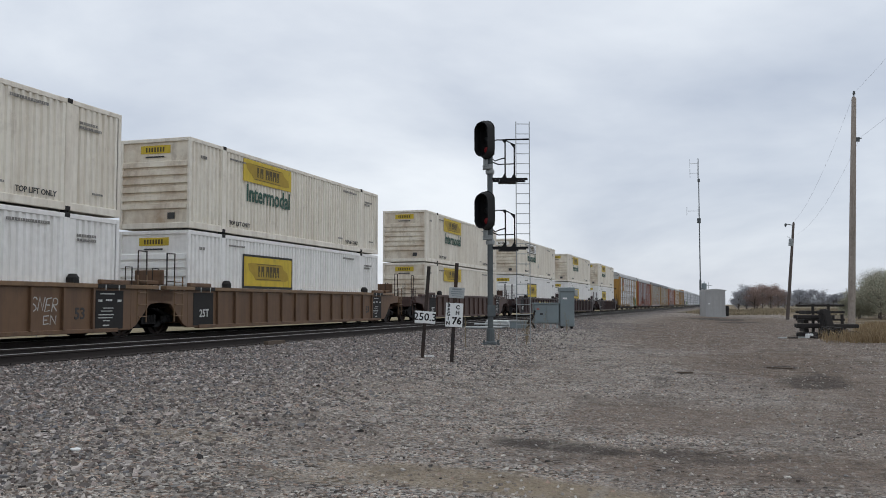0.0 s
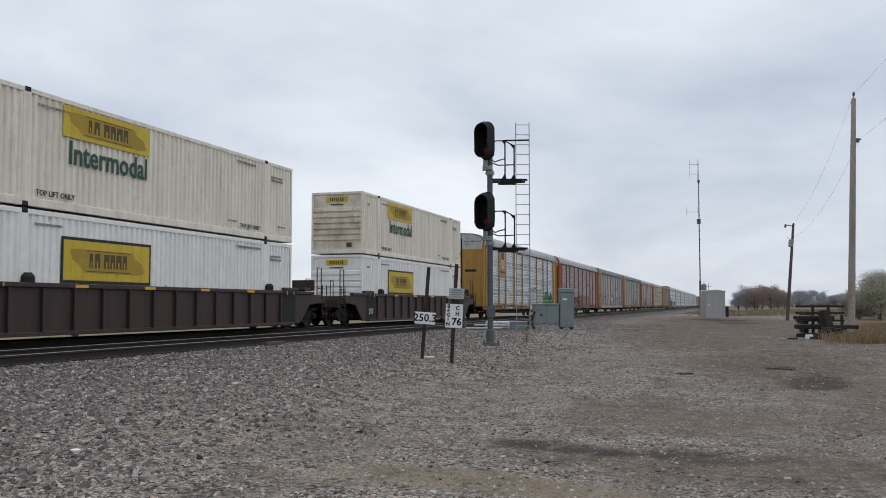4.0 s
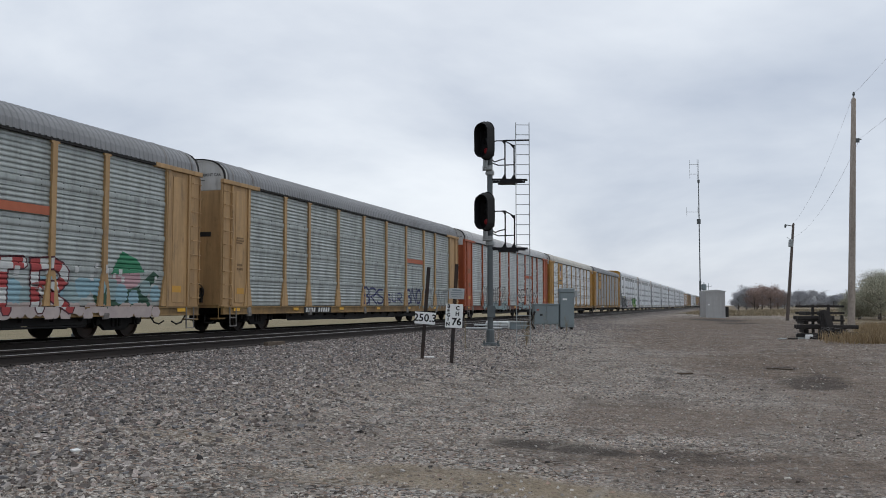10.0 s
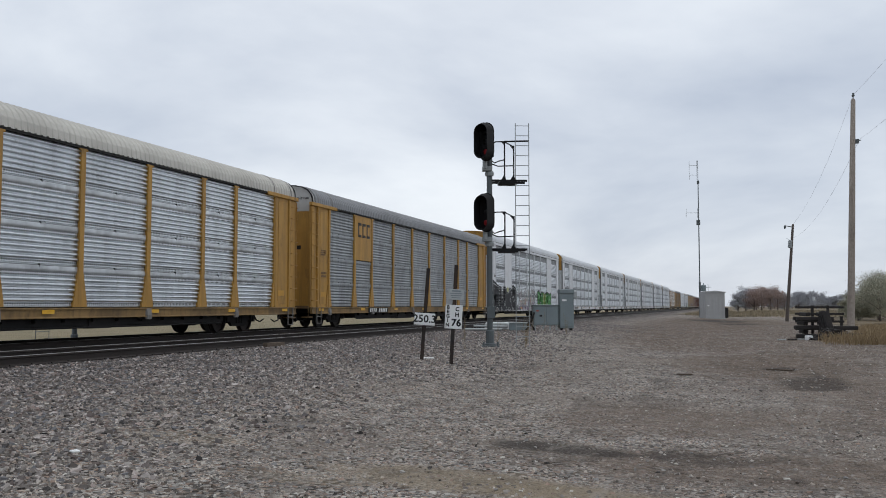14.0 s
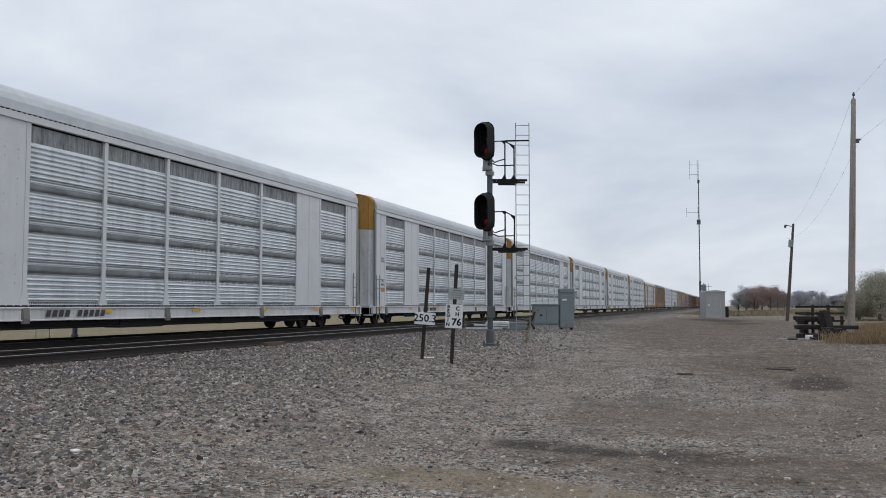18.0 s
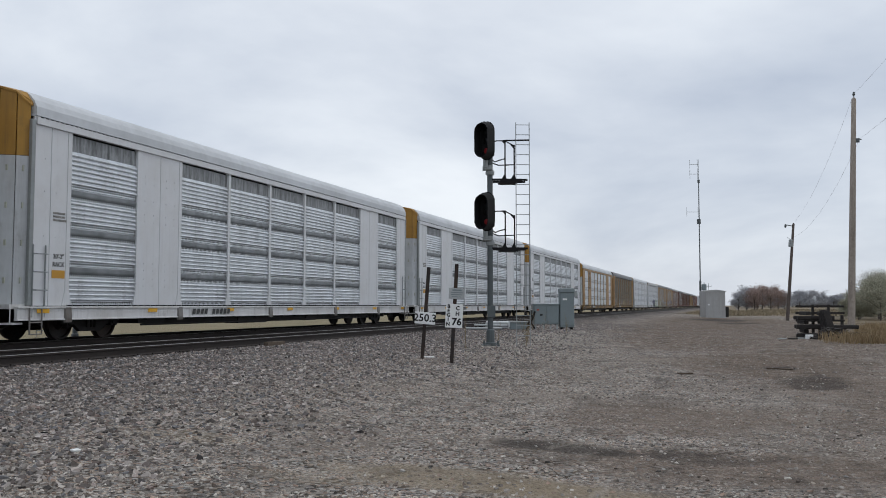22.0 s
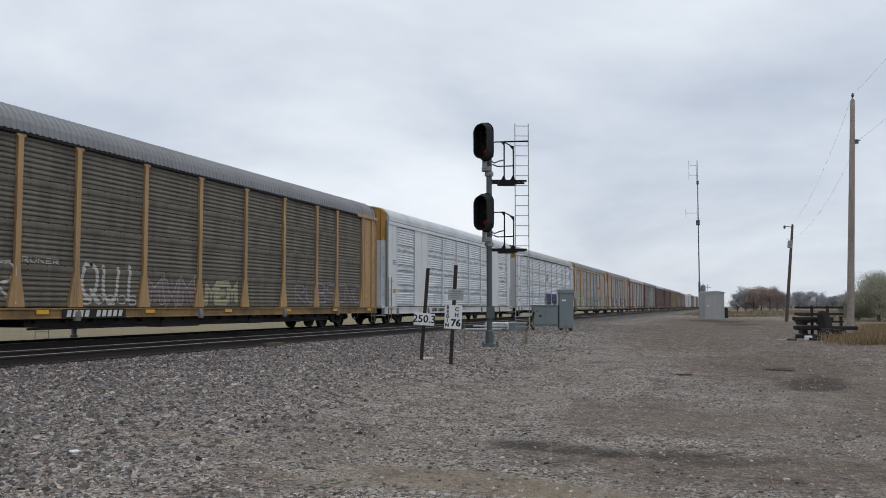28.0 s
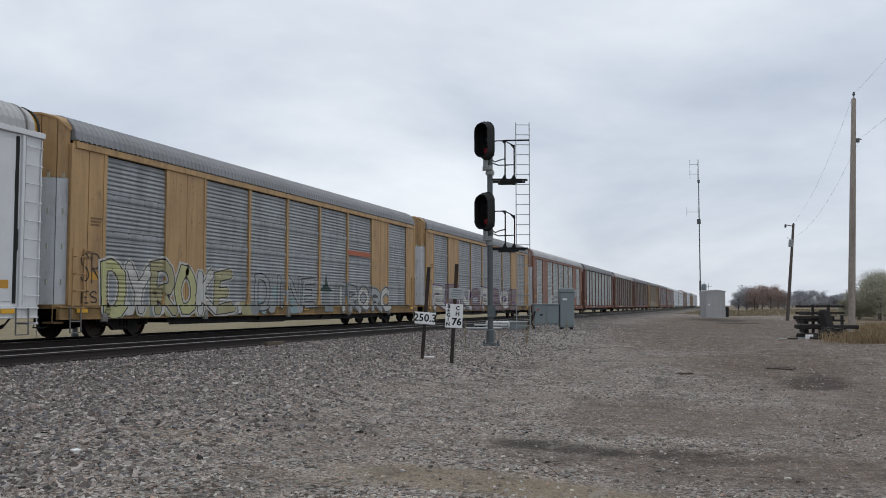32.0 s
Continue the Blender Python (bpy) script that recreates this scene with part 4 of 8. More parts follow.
def hood_mesh(eave, peak, w, material):
    sec = roof_section(eave, peak, w)
    full = sec + [(-x, z) for x, z in reversed(sec[:-1])]
    out = [(x * 1.0, -0.03, z - 0.02) for x, z in full]
    back = [(x, 0.42, z + 0.03) for x, z in full]
    me = Mesh()
    me.sweep([out, back], close=False)
    inner_a, inner_b = [(x * 0.96, y, z - 0.05) for x, y, z in out], [(x * 0.96, y, z - 0.05) for x, y, z in back]
    me.sweep([inner_a, inner_b], close=False)
    me.sweep([out, inner_a], close=False)
    me.sweep([back, inner_b], close=False)
    return me.done("roof_hood", material)


def brake_wheel_mesh():
    me = Mesh()
    r, n = 0.27, 18
    pts = [(r * math.cos(2 * math.pi * i / n), 0, r * math.sin(2 * math.pi * i / n)) for i in range(n + 1)]
    me.path(pts, 0.018, 6)
    for i in range(0, n, 4):
        me.tube((0, 0, 0), pts[i], 0.012, 5)
    me.box(-0.16, 0.16, 0.04, 0.16, -0.35, 0.15)
    me.tube((0, -0.03, 0), (0, 0.1, 0), 0.03, 8)
    return me.done("brake_wheel", m_black)


def carrier_flush(label, colour, panel, roof, end_top, end_low, band=None, tall=True, logo=None):
    """A newer carrier: smooth sides with let-in ridged panels and folding end doors."""
    car = thing("automobile_rack_car", label, "railroad car", group="automobile carriers of the train")
    z0 = 0.90
    eave, peak = (5.50, 6.25) if tall else (5.15, 5.88)
    underframe(car, colour, (0.54, 0.88))
    # black block in place of the hollow inside, its shade as colour
    part("inner_wall", shared(("inner_b", eave), lambda: Mesh().box(-1.44, 1.44, -12.9, 12.9, 0.86, eave).done("inner_wall", SHADE_FILL)), car)
    top = eave - 0.22
    tiers = 4
    head = 0.42 if band else 0.0
    tier = (top - z0 - head) / tiers
    y = START_B
    for b, wide in enumerate(BAYS_B):
        if b in (1, 7):
            pl = part("plain_panel", shared(("plain", colour.name, eave), lambda: plain_panel_mesh(2.05, top - z0 + 0.16, colour)), car, (W - 0.05, y, z0))
            if b == 1 and logo:
                logo(pl)
        else:
            for k in range(tiers):
                me = shared(("pb", panel.name, eave, bool(band), k < 3), lambda: ridged_tier(wide - 0.14, tier - 0.004, k < 3, flank_sheets(panel, tall), ridge_depth(panel)))
                part("panel", me, car, (W - 0.125, y + 0.07, z0 + tier * k))
            if head:
                part("panel", shared(("pbh", wide), lambda: Mesh().box(-0.03, 0.012, 0, wide - 0.14, 0, head - 0.02).done("panel", P_HEAD)), car, (W - 0.125, y + 0.07, top - head))
        y += wide
    post = shared(("postb", colour.name, eave), lambda: Mesh().box(-0.09, 0.015, -0.07, 0.07, 0, top - z0 + 0.05).sweep([[(-0.09, -h, z), (-0.09, h, z), (0.012, h, z), (0.012, -h, z)] for h, z in ((0.17, 0), (0.16, 0.05), (0.069, 0.42))]).done("post", colour))
    part("drain_slot", shared(("slots",), lambda: slots_mesh()), car, (W - 0.03, 0, z0 - 0.012))
    yy = START_B
    for b, wide in enumerate(BAYS_B + [0]):
        part("post", post, car, (W - 0.05, yy, z0))
        yy += wide
    for s in (1, -1):
        part("top_chord", shared(("chordb", colour.name, eave), lambda: Mesh().box(-0.1, 0.0, -13.1, 13.1, top + 0.02, eave - 0.005).done("top_chord", colour, bevel=0.01)), car, (s * (W - 0.005), 0, 0), turn=(0, 0, 0 if s > 0 else 180))
    part("drip_edge", shared(("eave_gap", eave), lambda: eave_gap_mesh()), car, (W - 0.006, 0, eave - 0.028))
    far_side(car, BAYS_B, START_B, z0, (top - z0) / 4, 4, panel, -W + 0.03)
    part("roof", shared(("roof_b", roof.name, eave), lambda: roof_mesh(eave, peak, W, 13.15, *((26, 0.0035) if roof == R_WHITE else (120, 0.016)), roof)), car, label="smooth sheet-metal roof with seams")
    for s, turn in ((-1, 0), (1, 180)):
        part("corner_panel", shared(("cornerb", colour.name, eave), lambda: corner_b_mesh(top - z0 + 0.2, colour)), car, (W - 0.05, s * 13.15 if s < 0 else 13.15 - 1.22, z0))
        part("roof_lip", shared(("lip", end_top.name, eave), lambda: lip_mesh(eave, peak, W, end_top)), car, (0, s * 13.15, 0), turn=(0, 0, turn))
        for q in (1.55, -1.55):
            part("corner_post", shared(("cpost", eave, colour.name), lambda: Mesh().box(-0.05, 0.05, -0.1, 0.03, 0.9, eave - 0.1).done("corner_post", m_galv if colour == WHITE else colour, bevel=0.01)), car, (q, s * 13.15, 0), turn=(0, 0, turn))
        for q in (-1, 1):
            part("end_door", shared(("foldb", end_low.name, eave, q), lambda: folding_door_mesh(0.93, lambda x: eave - 1.0, end_low, q)), car, (0, s * 13.15, 0), turn=(0, 0, turn))
            part("end_door_top", shared(("foldt", end_top.name, eave, q), lambda: folding_door_mesh(eave - 0.99, lambda x: roof_z(eave, peak, W, x) - 0.04, end_top, q)), car, (0, s * 13.15, 0), turn=(0, 0, turn), label="painted upper end door")
        part("ladder", shared(("ladb", colour.name), lambda: ladder_mesh(1.75, 0.42, 4, m_galv if colour == WHITE else colour, depth=0.12)), car, (W - 0.03, s * 12.92 - 0.21, 0.62))
    part("brake_wheel", shared(("brake",), lambda: brake_wheel_mesh()), car, (0.62, -13.86, 1.35))
    if tall:
        plate = part("height_plate", shared(("hplate",), lambda: Mesh().box(-0.26, 0.26, -0.012, 0, -0.6, 0.6).done("height_plate", WHITE)), car, (0.55, -13.74, 4.5), "white plate with black height notice")
        for i, word in enumerate(("EXCESS", "HEIGHT", "CAR", "20'-2\"", "RACK")):
            part("lettering", letters(word, 0.13, m_ink, 0.002), plate, (0, -0.014, 0.48 - i * 0.24))
        bars_end = shared(("bend",), lambda: Mesh().box(0.2, 0.6, 0, 0.004, 3.72, 3.84).box(0.24, 0.56, 0, 0.004, 3.5, 3.62).box(0.25, 0.5, 0, 0.004, 1.9, 2.3).done("stencil", BAR))
        part("stencil", bars_end, car, (0.1, -13.75, 0))
        for i, word in enumerate(("20'-2\"", "RACK")):
            part("lettering", letters(word, 0.16, m_ink, 0.002), car, (W - 0.045, -12.22, 2.12 - i * 0.2), turn=(0, 0, 90))
    part("placard", shared(("placard",), lambda: Mesh().box(0, 0.006, 0, 0.46, 0, 0.2).done("placard", M("amber_placard", (0.55, 0.28, 0.03), 0.5, 0, 0.15, 6, bump=0))), car, (W - 0.048, -12.45, 1.58), "amber placard")
    return car


def slots_mesh():
    me = Mesh()
    y, end = START_B, START_B + sum(BAYS_B)
    rs = random.Random(8)
    while y < end:
        w = rs.uniform(0.12, 0.3)
        me.box(-0.02, 0.022, y, y + w, 0, 0.035)
        y += w + 0.09
    return me.done("drain_slot", SHADE_FILL)


def eave_gap_mesh():
    """Dashed near-black strip that draws the shade between the side and the roof."""
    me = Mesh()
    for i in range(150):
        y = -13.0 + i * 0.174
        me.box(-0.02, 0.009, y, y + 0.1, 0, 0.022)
    return me.done("drip_edge", SHADE_FILL)


def plain_panel_mesh(w, h, material):
    me = Mesh().box(-0.04, 0.0, 0.06, w / 2 - 0.012, 0, h).box(-0.04, 0.0, w / 2 + 0.012, w - 0.06, 0, h)
    me.box(-0.04, -0.015, w / 2 - 0.02, w / 2 + 0.02, 0, h)
    for y in (0.3, 0.72, w - 0.72, w - 0.3):
        for z in (0.55, 0.75, 1.0, 1.2, 2.4, 2.6, 3.0, 3.5, 3.7):
            me.box(0, 0.012, y - 0.02, y + 0.02, z - 0.02, z + 0.02)
    return me.done("plain_panel", material)


def corner_b_mesh(h, material):
    me = Mesh().box(-0.04, 0.0, 0, 0.58, 0, h).box(-0.04, 0.0, 0.61, 1.22, 0, h).box(-0.04, -0.02, 0.55, 0.65, 0, h)
    for z in (0.6, 1.7, 2.8, 3.6):
        for y in (0.4, 0.8):
            me.box(0, 0.01, y - 0.015, y + 0.015, z - 0.015, z + 0.015)
    return me.done("corner_panel", material)


def roof_z(eave, peak, w, x):
    sec = roof_section(eave, peak, w)
    xs, zs = [p[0] for p in reversed(sec)], [p[1] for p in reversed(sec)]
    return float(np.interp(abs(x), xs, zs))


BOW = [(0.0, -0.58), (0.5, -0.56), (0.95, -0.47), (1.3, -0.29), (1.5, -0.04)]


def lip_mesh(eave, peak, w, material):
    """The roof's edge that follows the bowed doors."""
    plan = [(-x, y) for x, y in reversed(BOW[1:])] + BOW
    me = Mesh()
    for (x0, y0), (x1, y1) in zip(plan, plan[1:]):
        z0, z1 = roof_z(eave, peak, w, x0), roof_z(eave, peak, w, x1)
        if abs(x0) > 1.4:
            z0 = eave + 0.3
        if abs(x1) > 1.4:
            z1 = eave + 0.3
        me.sweep([[(x0, 0.03, z0 + d), (x1, 0.03, z1 + d), (x1, y1 - 0.03, z1 - 0.03 + d), (x0, y0 - 0.03, z0 - 0.03 + d)] for d in (0.012, -0.04)])
    return me.done("roof_lip", material)


def folding_door_mesh(z0, top, material, q):
    """Four leaves of one half of a bowed folding door, from z0 up to the line top(x); q: which half."""
    me = Mesh()
    for leaf, ((x0, y0), (x1, y1)) in enumerate(zip(BOW, BOW[1:])):
        d = Vector((x1 - x0, y1 - y0, 0)).normalized()
        nrm = Vector((d.y, -d.x, 0))
        a, b = Vector((x0, y0, 0)) + d * 0.012, Vector((x1, y1, 0)) - d * 0.012
        ring = [a, b, b - nrm * 0.05, a - nrm * 0.05]
        low = [(p.x * q, p.y, z0) for p in ring]
        high = [(p.x * q, p.y, min(top(p.x), 9)) for p in ring]
        me.sweep([low, high], slot=1 if leaf > 1 and z0 < 2 else 0)
        mid = (a + b) / 2 * 1.0
        for z in (0.5, 1.4, 2.3, 3.2):
            if z0 < 2:
                me.box(min((mid.x - 0.03) * q, (mid.x + 0.03) * q), max((mid.x - 0.03) * q, (mid.x + 0.03) * q), mid.y - 0.014, mid.y + 0.02, z0 + z, z0 + z + 0.14)
    return me.done("end_door", [material, SILVER_LEAF])


# ------------------------------------------------------------------ train: spray paint on the sides
FLANK = {}


def side_steps(kind):
    """The outside of a carrier's flank as (height, distance from the middle), and where its posts stand."""
    kind, _, dull = kind.partition("_")
    if kind == "posts":
        z0, tier, base, start, bays = 0.89, 1.035, W - 0.12, START_A, BAYS_A
        height, proud, half = tier - 0.004, W - 0.02, 0.06
        lift = 0.01
    else:
        tall = kind == "tall"
        eave = 5.50 if tall else 5.15
        z0, base, start, bays = 0.90, W - 0.125, START_B, BAYS_B
        tier = (eave - 0.22 - z0 - (0.42 if tall else 0.0)) / 4
        height, proud, half, lift = tier - 0.004, W - 0.03, 0.075, 0.0
    steps = [(-1, W + 0.036), (z0 - 0.021, W + 0.036), (z0 - 0.02, base)]
    for k in range(3):
        z = z0 + tier * k + lift
        steps += [(z + up, base + out) for out, up, _ in tier_profile(height, True, 0.032 if dull else 0.066)[1:]]
    posts, plain = [], []
    y = start
    for i, wide in enumerate(list(bays) + [0]):
        posts.append((y - half, y + half))
        if kind != "posts" and i in (1, 7):
            plain.append((y, y + wide))
        y += wide
    if kind == "posts":
        plain = [(-HALF, start), (y, HALF)]
    else:
        plain += [(-HALF, start), (y, HALF)]
    return steps, posts, plain, proud


def arc(cx, cy, rx, ry, a, b, n=7):
    return [(cx + rx * math.cos(radians(a + (b - a) * i / n)), cy + ry * math.sin(radians(a + (b - a) * i / n))) for i in range(n + 1)]


# strokes of sprayed letters in a unit box
GLYPHS = {
    "A": [[(0, 0), (0.42, 1), (0.62, 1), (1, 0)], [(0.2, 0.36), (0.82, 0.36)]],
    "B": [[(0.05, 0), (0.05, 1)] + arc(0.5, 0.76, 0.38, 0.24, 90, -90, 5) + [(0.1, 0.52)], [(0.1, 0.5)] + arc(0.55, 0.25, 0.43, 0.25, 90, -90, 5) + [(0.05, 0)]],
    "C": [arc(0.55, 0.5, 0.5, 0.5, 50, 310, 9)],
    "D": [[(0.08, 0), (0.08, 1)] + arc(0.4, 0.5, 0.55, 0.5, 90, -90, 7) + [(0.08, 0)]],
    "E": [[(0.95, 1), (0.1, 0.95), (0.05, 0), (0.95, 0.04)], [(0.1, 0.5), (0.75, 0.52)]],
    "H": [[(0.08, 0), (0.08, 1)], [(0.92, 0), (0.92, 1)], [(0.08, 0.5), (0.92, 0.5)]],
    "I": [[(0.5, 0), (0.5, 1)]],
    "J": [[(0.2, 1), (0.98, 1)], [(0.68, 1), (0.66, 0.3)] + arc(0.36, 0.25, 0.3, 0.25, 0, -170, 5)],
    "K": [[(0.06, 0), (0.1, 1)], [(0.92, 1), (0.16, 0.48), (1, 0)]],
    "L": [[(0.1, 1), (0.08, 0.05), (0.95, 0)]],
    "M": [[(0, 0), (0.1, 1), (0.5, 0.3), (0.9, 1), (1, 0)]],
    "N": [[(0.04, 0), (0.06, 1), (0.92, 0.04), (0.96, 1)]],
    "O": [arc(0.5, 0.5, 0.46, 0.5, 80, 440, 11)],
    "P": [[(0.08, 0), (0.08, 1)] + arc(0.5, 0.74, 0.42, 0.26, 90, -90, 5) + [(0.1, 0.48)]],
    "Q": [arc(0.45, 0.55, 0.42, 0.45, 80, 440, 11), [(0.55, 0.3), (1, -0.05)]],
    "R": [[(0.06, 0), (0.06, 1)] + arc(0.5, 0.75, 0.42, 0.25, 90, -90, 5) + [(0.12, 0.5), (0.98, 0)]],
    "S": [arc(0.5, 0.75, 0.42, 0.25, 30, 260, 6) + arc(0.5, 0.25, 0.45, 0.25, 80, -150, 6)],
    "T": [[(0, 0.95), (1, 1)], [(0.5, 0.97), (0.46, 0)]],
    "U": [[(0.08, 1), (0.08, 0.4)] + arc(0.5, 0.4, 0.42, 0.4, 180, 360, 6) + [(0.92, 1)]],
    "V": [[(0, 1), (0.5, 0), (1, 1)]],
    "W": [[(0, 1), (0.25, 0), (0.5, 0.7), (0.75, 0), (1, 1)]],
    "X": [[(0.02, 1), (0.98, 0)], [(0.98, 1), (0.02, 0)]],
    "Y": [[(0, 1), (0.5, 0.5), (1, 1)], [(0.5, 0.5), (0.42, 0)]],
    "Z": [[(0.05, 1), (0.95, 0.98), (0.05, 0.03), (0.98, 0)]],
}


class Spray:
    """Coats of sprayed paint laid over the ridges of a carrier's flank."""

    def __init__(self, seed=0):
        self.rs, self.polys, self.mats, self.level = random.Random(seed), [], [], 0.0

    def slot(self, material):
        if material not in self.mats:
            self.mats.append(material)
        return self.mats.index(material)

    def shape(self, pts, material, rise=0.00025):
        """One patch, over all that was sprayed before it."""
        self.level += rise
        self.polys.append((pts, self.level, self.slot(material)))
        return self

    def cloud(self, y0, y1, z0, z1, materials, count, size=0.45):
        """Soft-edged ground coat of overlapping blots."""
        rs, tall = self.rs, z1 - z0
        for i in range(count):
            r = tall * size * rs.uniform(0.7, 1.1)
            cy = y0 + r * 0.9 + (y1 - y0 - 1.8 * r) * (i + rs.uniform(0.2, 0.8)) / count
            cz = z0 + tall * rs.uniform(0.2, 0.75)
            ring = [(cy + math.cos(6.283 * j / 12) * r * rs.uniform(0.85, 1.1), min(z1, max(z0, cz + math.sin(6.283 * j / 12) * r * rs.uniform(0.85, 1.1)))) for j in range(12)]
            self.shape(ring, materials[i % len(materials)], 0.0001)
        return self

    def ribbon(self, pts, w, pick, taper=0.55):
        """One stroke; pick(k, z) gives the paint of its k-th piece."""
        pts = [Vector(p) for p in pts]
        if len(pts) < 2:
            return
        d0, d1 = (pts[1] - pts[0]).normalized(), (pts[-1] - pts[-2]).normalized()
        pts = [pts[0] - d0 * w * 0.7] + pts + [pts[-1] + d1 * w * 0.7]
        left, right = [], []
        self.level += 0.0005
        for i, p in enumerate(pts):
            a = (pts[min(i + 1, len(pts) - 1)] - pts[max(i - 1, 0)]).normalized()
            k = w * (taper if i in (0, len(pts) - 1) else 1.0)
            if 0 < i < len(pts) - 1:
                b = (pts[i] - pts[i - 1]).normalized()
                k = min(w * 1.7, w / max(0.45, abs(a.dot(b))))
            n = Vector((-a.y, a.x)) * k
            left.append(p + n)
            right.append(p - n)
        for i in range(len(pts) - 1):
            self.shape([right[i], right[i + 1], left[i + 1], left[i]], pick(i, (pts[i].y + pts[i + 1].y) / 2), 0.0)

    def words(self, text, y0, y1, z0, z1, w, fill, line=None, edge=0.05, halo=None, halo_edge=0.12, shine=None, stripe=None, low=None, split=1.3, lean=0.0, gap=0.1, wobble=0.04, spike=0.0):
        """Letters between y0 and y1; stripe: second paint in bands; low: paint below the height split."""
        rs = self.rs
        wide = (y1 - y0) / len(text)
        letters_ = []
        for i, ch in enumerate(text):
            h = (z1 - z0) * rs.uniform(0.86, 1.0)
            oz, ow = z0 + (z1 - z0 - h) * rs.uniform(0, 1), wide * (1 - gap) - 1.6 * w
            oy = y0 + wide * i + wide * gap / 2 + 0.8 * w
            strokes = []
            for line_ in GLYPHS[ch]:
                pts = []
                for u, v in line_:
                    if spike and v > 0.9:
                        v += rs.uniform(0, spike)
                    pts.append((oy + (u + rs.uniform(-wobble, wobble)) * max(ow, 0.1) + lean * (v - 0.5) * h, oz + w * 0.8 + (v + rs.uniform(-wobble, wobble)) * (h - 1.6 * w)))
                step = 0.17 if stripe or low else 0.45
                fine = [pts[0]]
                for a, b in zip(pts, pts[1:]):
                    n = max(1, round(math.dist(a, b) / step))
                    fine += [(a[0] + (b[0] - a[0]) * q / n, a[1] + (b[1] - a[1]) * q / n) for q in range(1, n + 1)]
                strokes.append(fine)
            letters_.append((i, strokes))
        if halo:
            for i, strokes in letters_:
                for st in strokes:
                    self.ribbon(st, w + halo_edge, lambda k, z: halo)
        for i, strokes in letters_:
            body = fill[i % len(fill)] if isinstance(fill, list) else fill
            for st in strokes:
                if line:
                    self.ribbon(st, w + edge, lambda k, z: line)
            for st in strokes:
                pick = (lambda k, z: stripe if (k // 2) % 2 else body) if stripe else (lambda k, z: low if z < split else body) if low else (lambda k, z: body)
                self.ribbon(st, w, pick)
                if shine:
                    self.ribbon([(y - w * 0.45, z + w * 0.2) for y, z in st[:max(2, len(st) * 2 // 3)]], w * 0.16, lambda k, z: shine)
        return self

    def dots(self, y0, y1, z0, z1, count, size, material):
        for _ in range(count):
            y, z, r = self.rs.uniform(y0, y1), self.rs.uniform(z0, z1), size * self.rs.uniform(0.6, 1.3)
            self.shape([(y - r, z - r * 1.3), (y + r, z - r * 1.3), (y + r, z + r * 1.3), (y - r, z + r * 1.3)], material, 0.0)
        return self

    def flat(self, car, x, label=""):
        """Lays the coats on a flat side at the distance x."""
        bm = bmesh.new()
        for pts, up, slot in self.polys:
            bm.faces.new([bm.verts.new((x + up, p[0], p[1])) for p in pts]).material_index = slot
        me = bpy.data.meshes.new("graffiti")
        bm.to_mesh(me)
        bm.free()
        for m in self.mats:
            me.materials.append(m)
        return part("graffiti", me, car, label=label)

    def onto(self, car, label=""):
        """Cuts the coats at the steps of the flank and lays them on it."""
        steps, posts, plain, proud = side_steps(FLANK[car.name])
        bm = bmesh.new()
        for pts, x, slot in self.polys:
            f = bm.faces.new([bm.verts.new((x, p[0], max(0.56, p[1]))) for p in pts])
            f.material_index = slot
        ys, zs_ = [v.co.y for v in bm.verts], [v.co.z for v in bm.verts]
        cuts = [((0, 0, z), (0, 0, 1)) for z, _ in steps if min(zs_) < z < max(zs_)]
        cuts += [((0, y + e, 0), (0, 1, 0)) for ab in posts + plain for y in ab if min(ys) < y < max(ys) for e in (-0.002, 0.002)]
        for co, no in cuts:
            bmesh.ops.bisect_plane(bm, geom=bm.verts[:] + bm.edges[:] + bm.faces[:], plane_co=co, plane_no=no, dist=1e-5)
        zs, xs = [q[0] for q in steps], [q[1] for q in steps]
        for v in bm.verts:
            x = float(np.interp(v.co.z, zs, xs))
            if v.co.z > 0.88:
                for a, b in posts:
                    if a < v.co.y < b:
                        x = max(x, proud)
                for a, b in plain:
                    if a < v.co.y < b:
                        x = max(x, W - 0.045)
            v.co.x += x + 0.005
        me = bpy.data.meshes.new("graffiti")
        bm.to_mesh(me)
        bm.free()
        for m in self.mats:
            me.materials.append(m)
        return part("graffiti", me, car, label=label)


# ------------------------------------------------------------------ train: well cars and containers
C_STAINED = M("rust_stained_cream_paint", (0.76, 0.69, 0.57), 0.6, 0, 0.1, 4, (0.34, 0.21, 0.11), 0.75, 1.1, 0.04, grime=0.55, dirt=(0.13, 0.07, 0.035))
C_CREAM = paint("cream_container_paint", (0.84, 0.79, 0.69), 0.45, (0.50, 0.41, 0.30), grime=0.34, dirt=(0.16, 0.09, 0.05))
C_WHITE = paint("white_container_paint", (0.89, 0.875, 0.845), 0.3, (0.58, 0.55, 0.50), grime=0.2, dirt=(0.2, 0.15, 0.1))
BROWN_INK = M("faded_brown_ink", (0.17, 0.10, 0.045), 0.7, 0, 0.25, 9, (0.35, 0.22, 0.1), 0.5, 5.0, bump=0)
FAINT_INK = M("worn_grey_ink", (0.16, 0.155, 0.145), 0.7, 0, 0.25, 9, (0.5, 0.47, 0.42), 0.6, 5.0, bump=0)
BOARD = paint("yellow_sign_board", (0.62, 0.45, 0.03), 0.3, (0.3, 0.2, 0.03))
GREEN_INK = M("dark_green_ink", (0.015, 0.075, 0.05), 0.6, 0, 0.1, 5, bump=0)
CON_L, CON_H, CON_W = 16.15, 2.9, 1.3


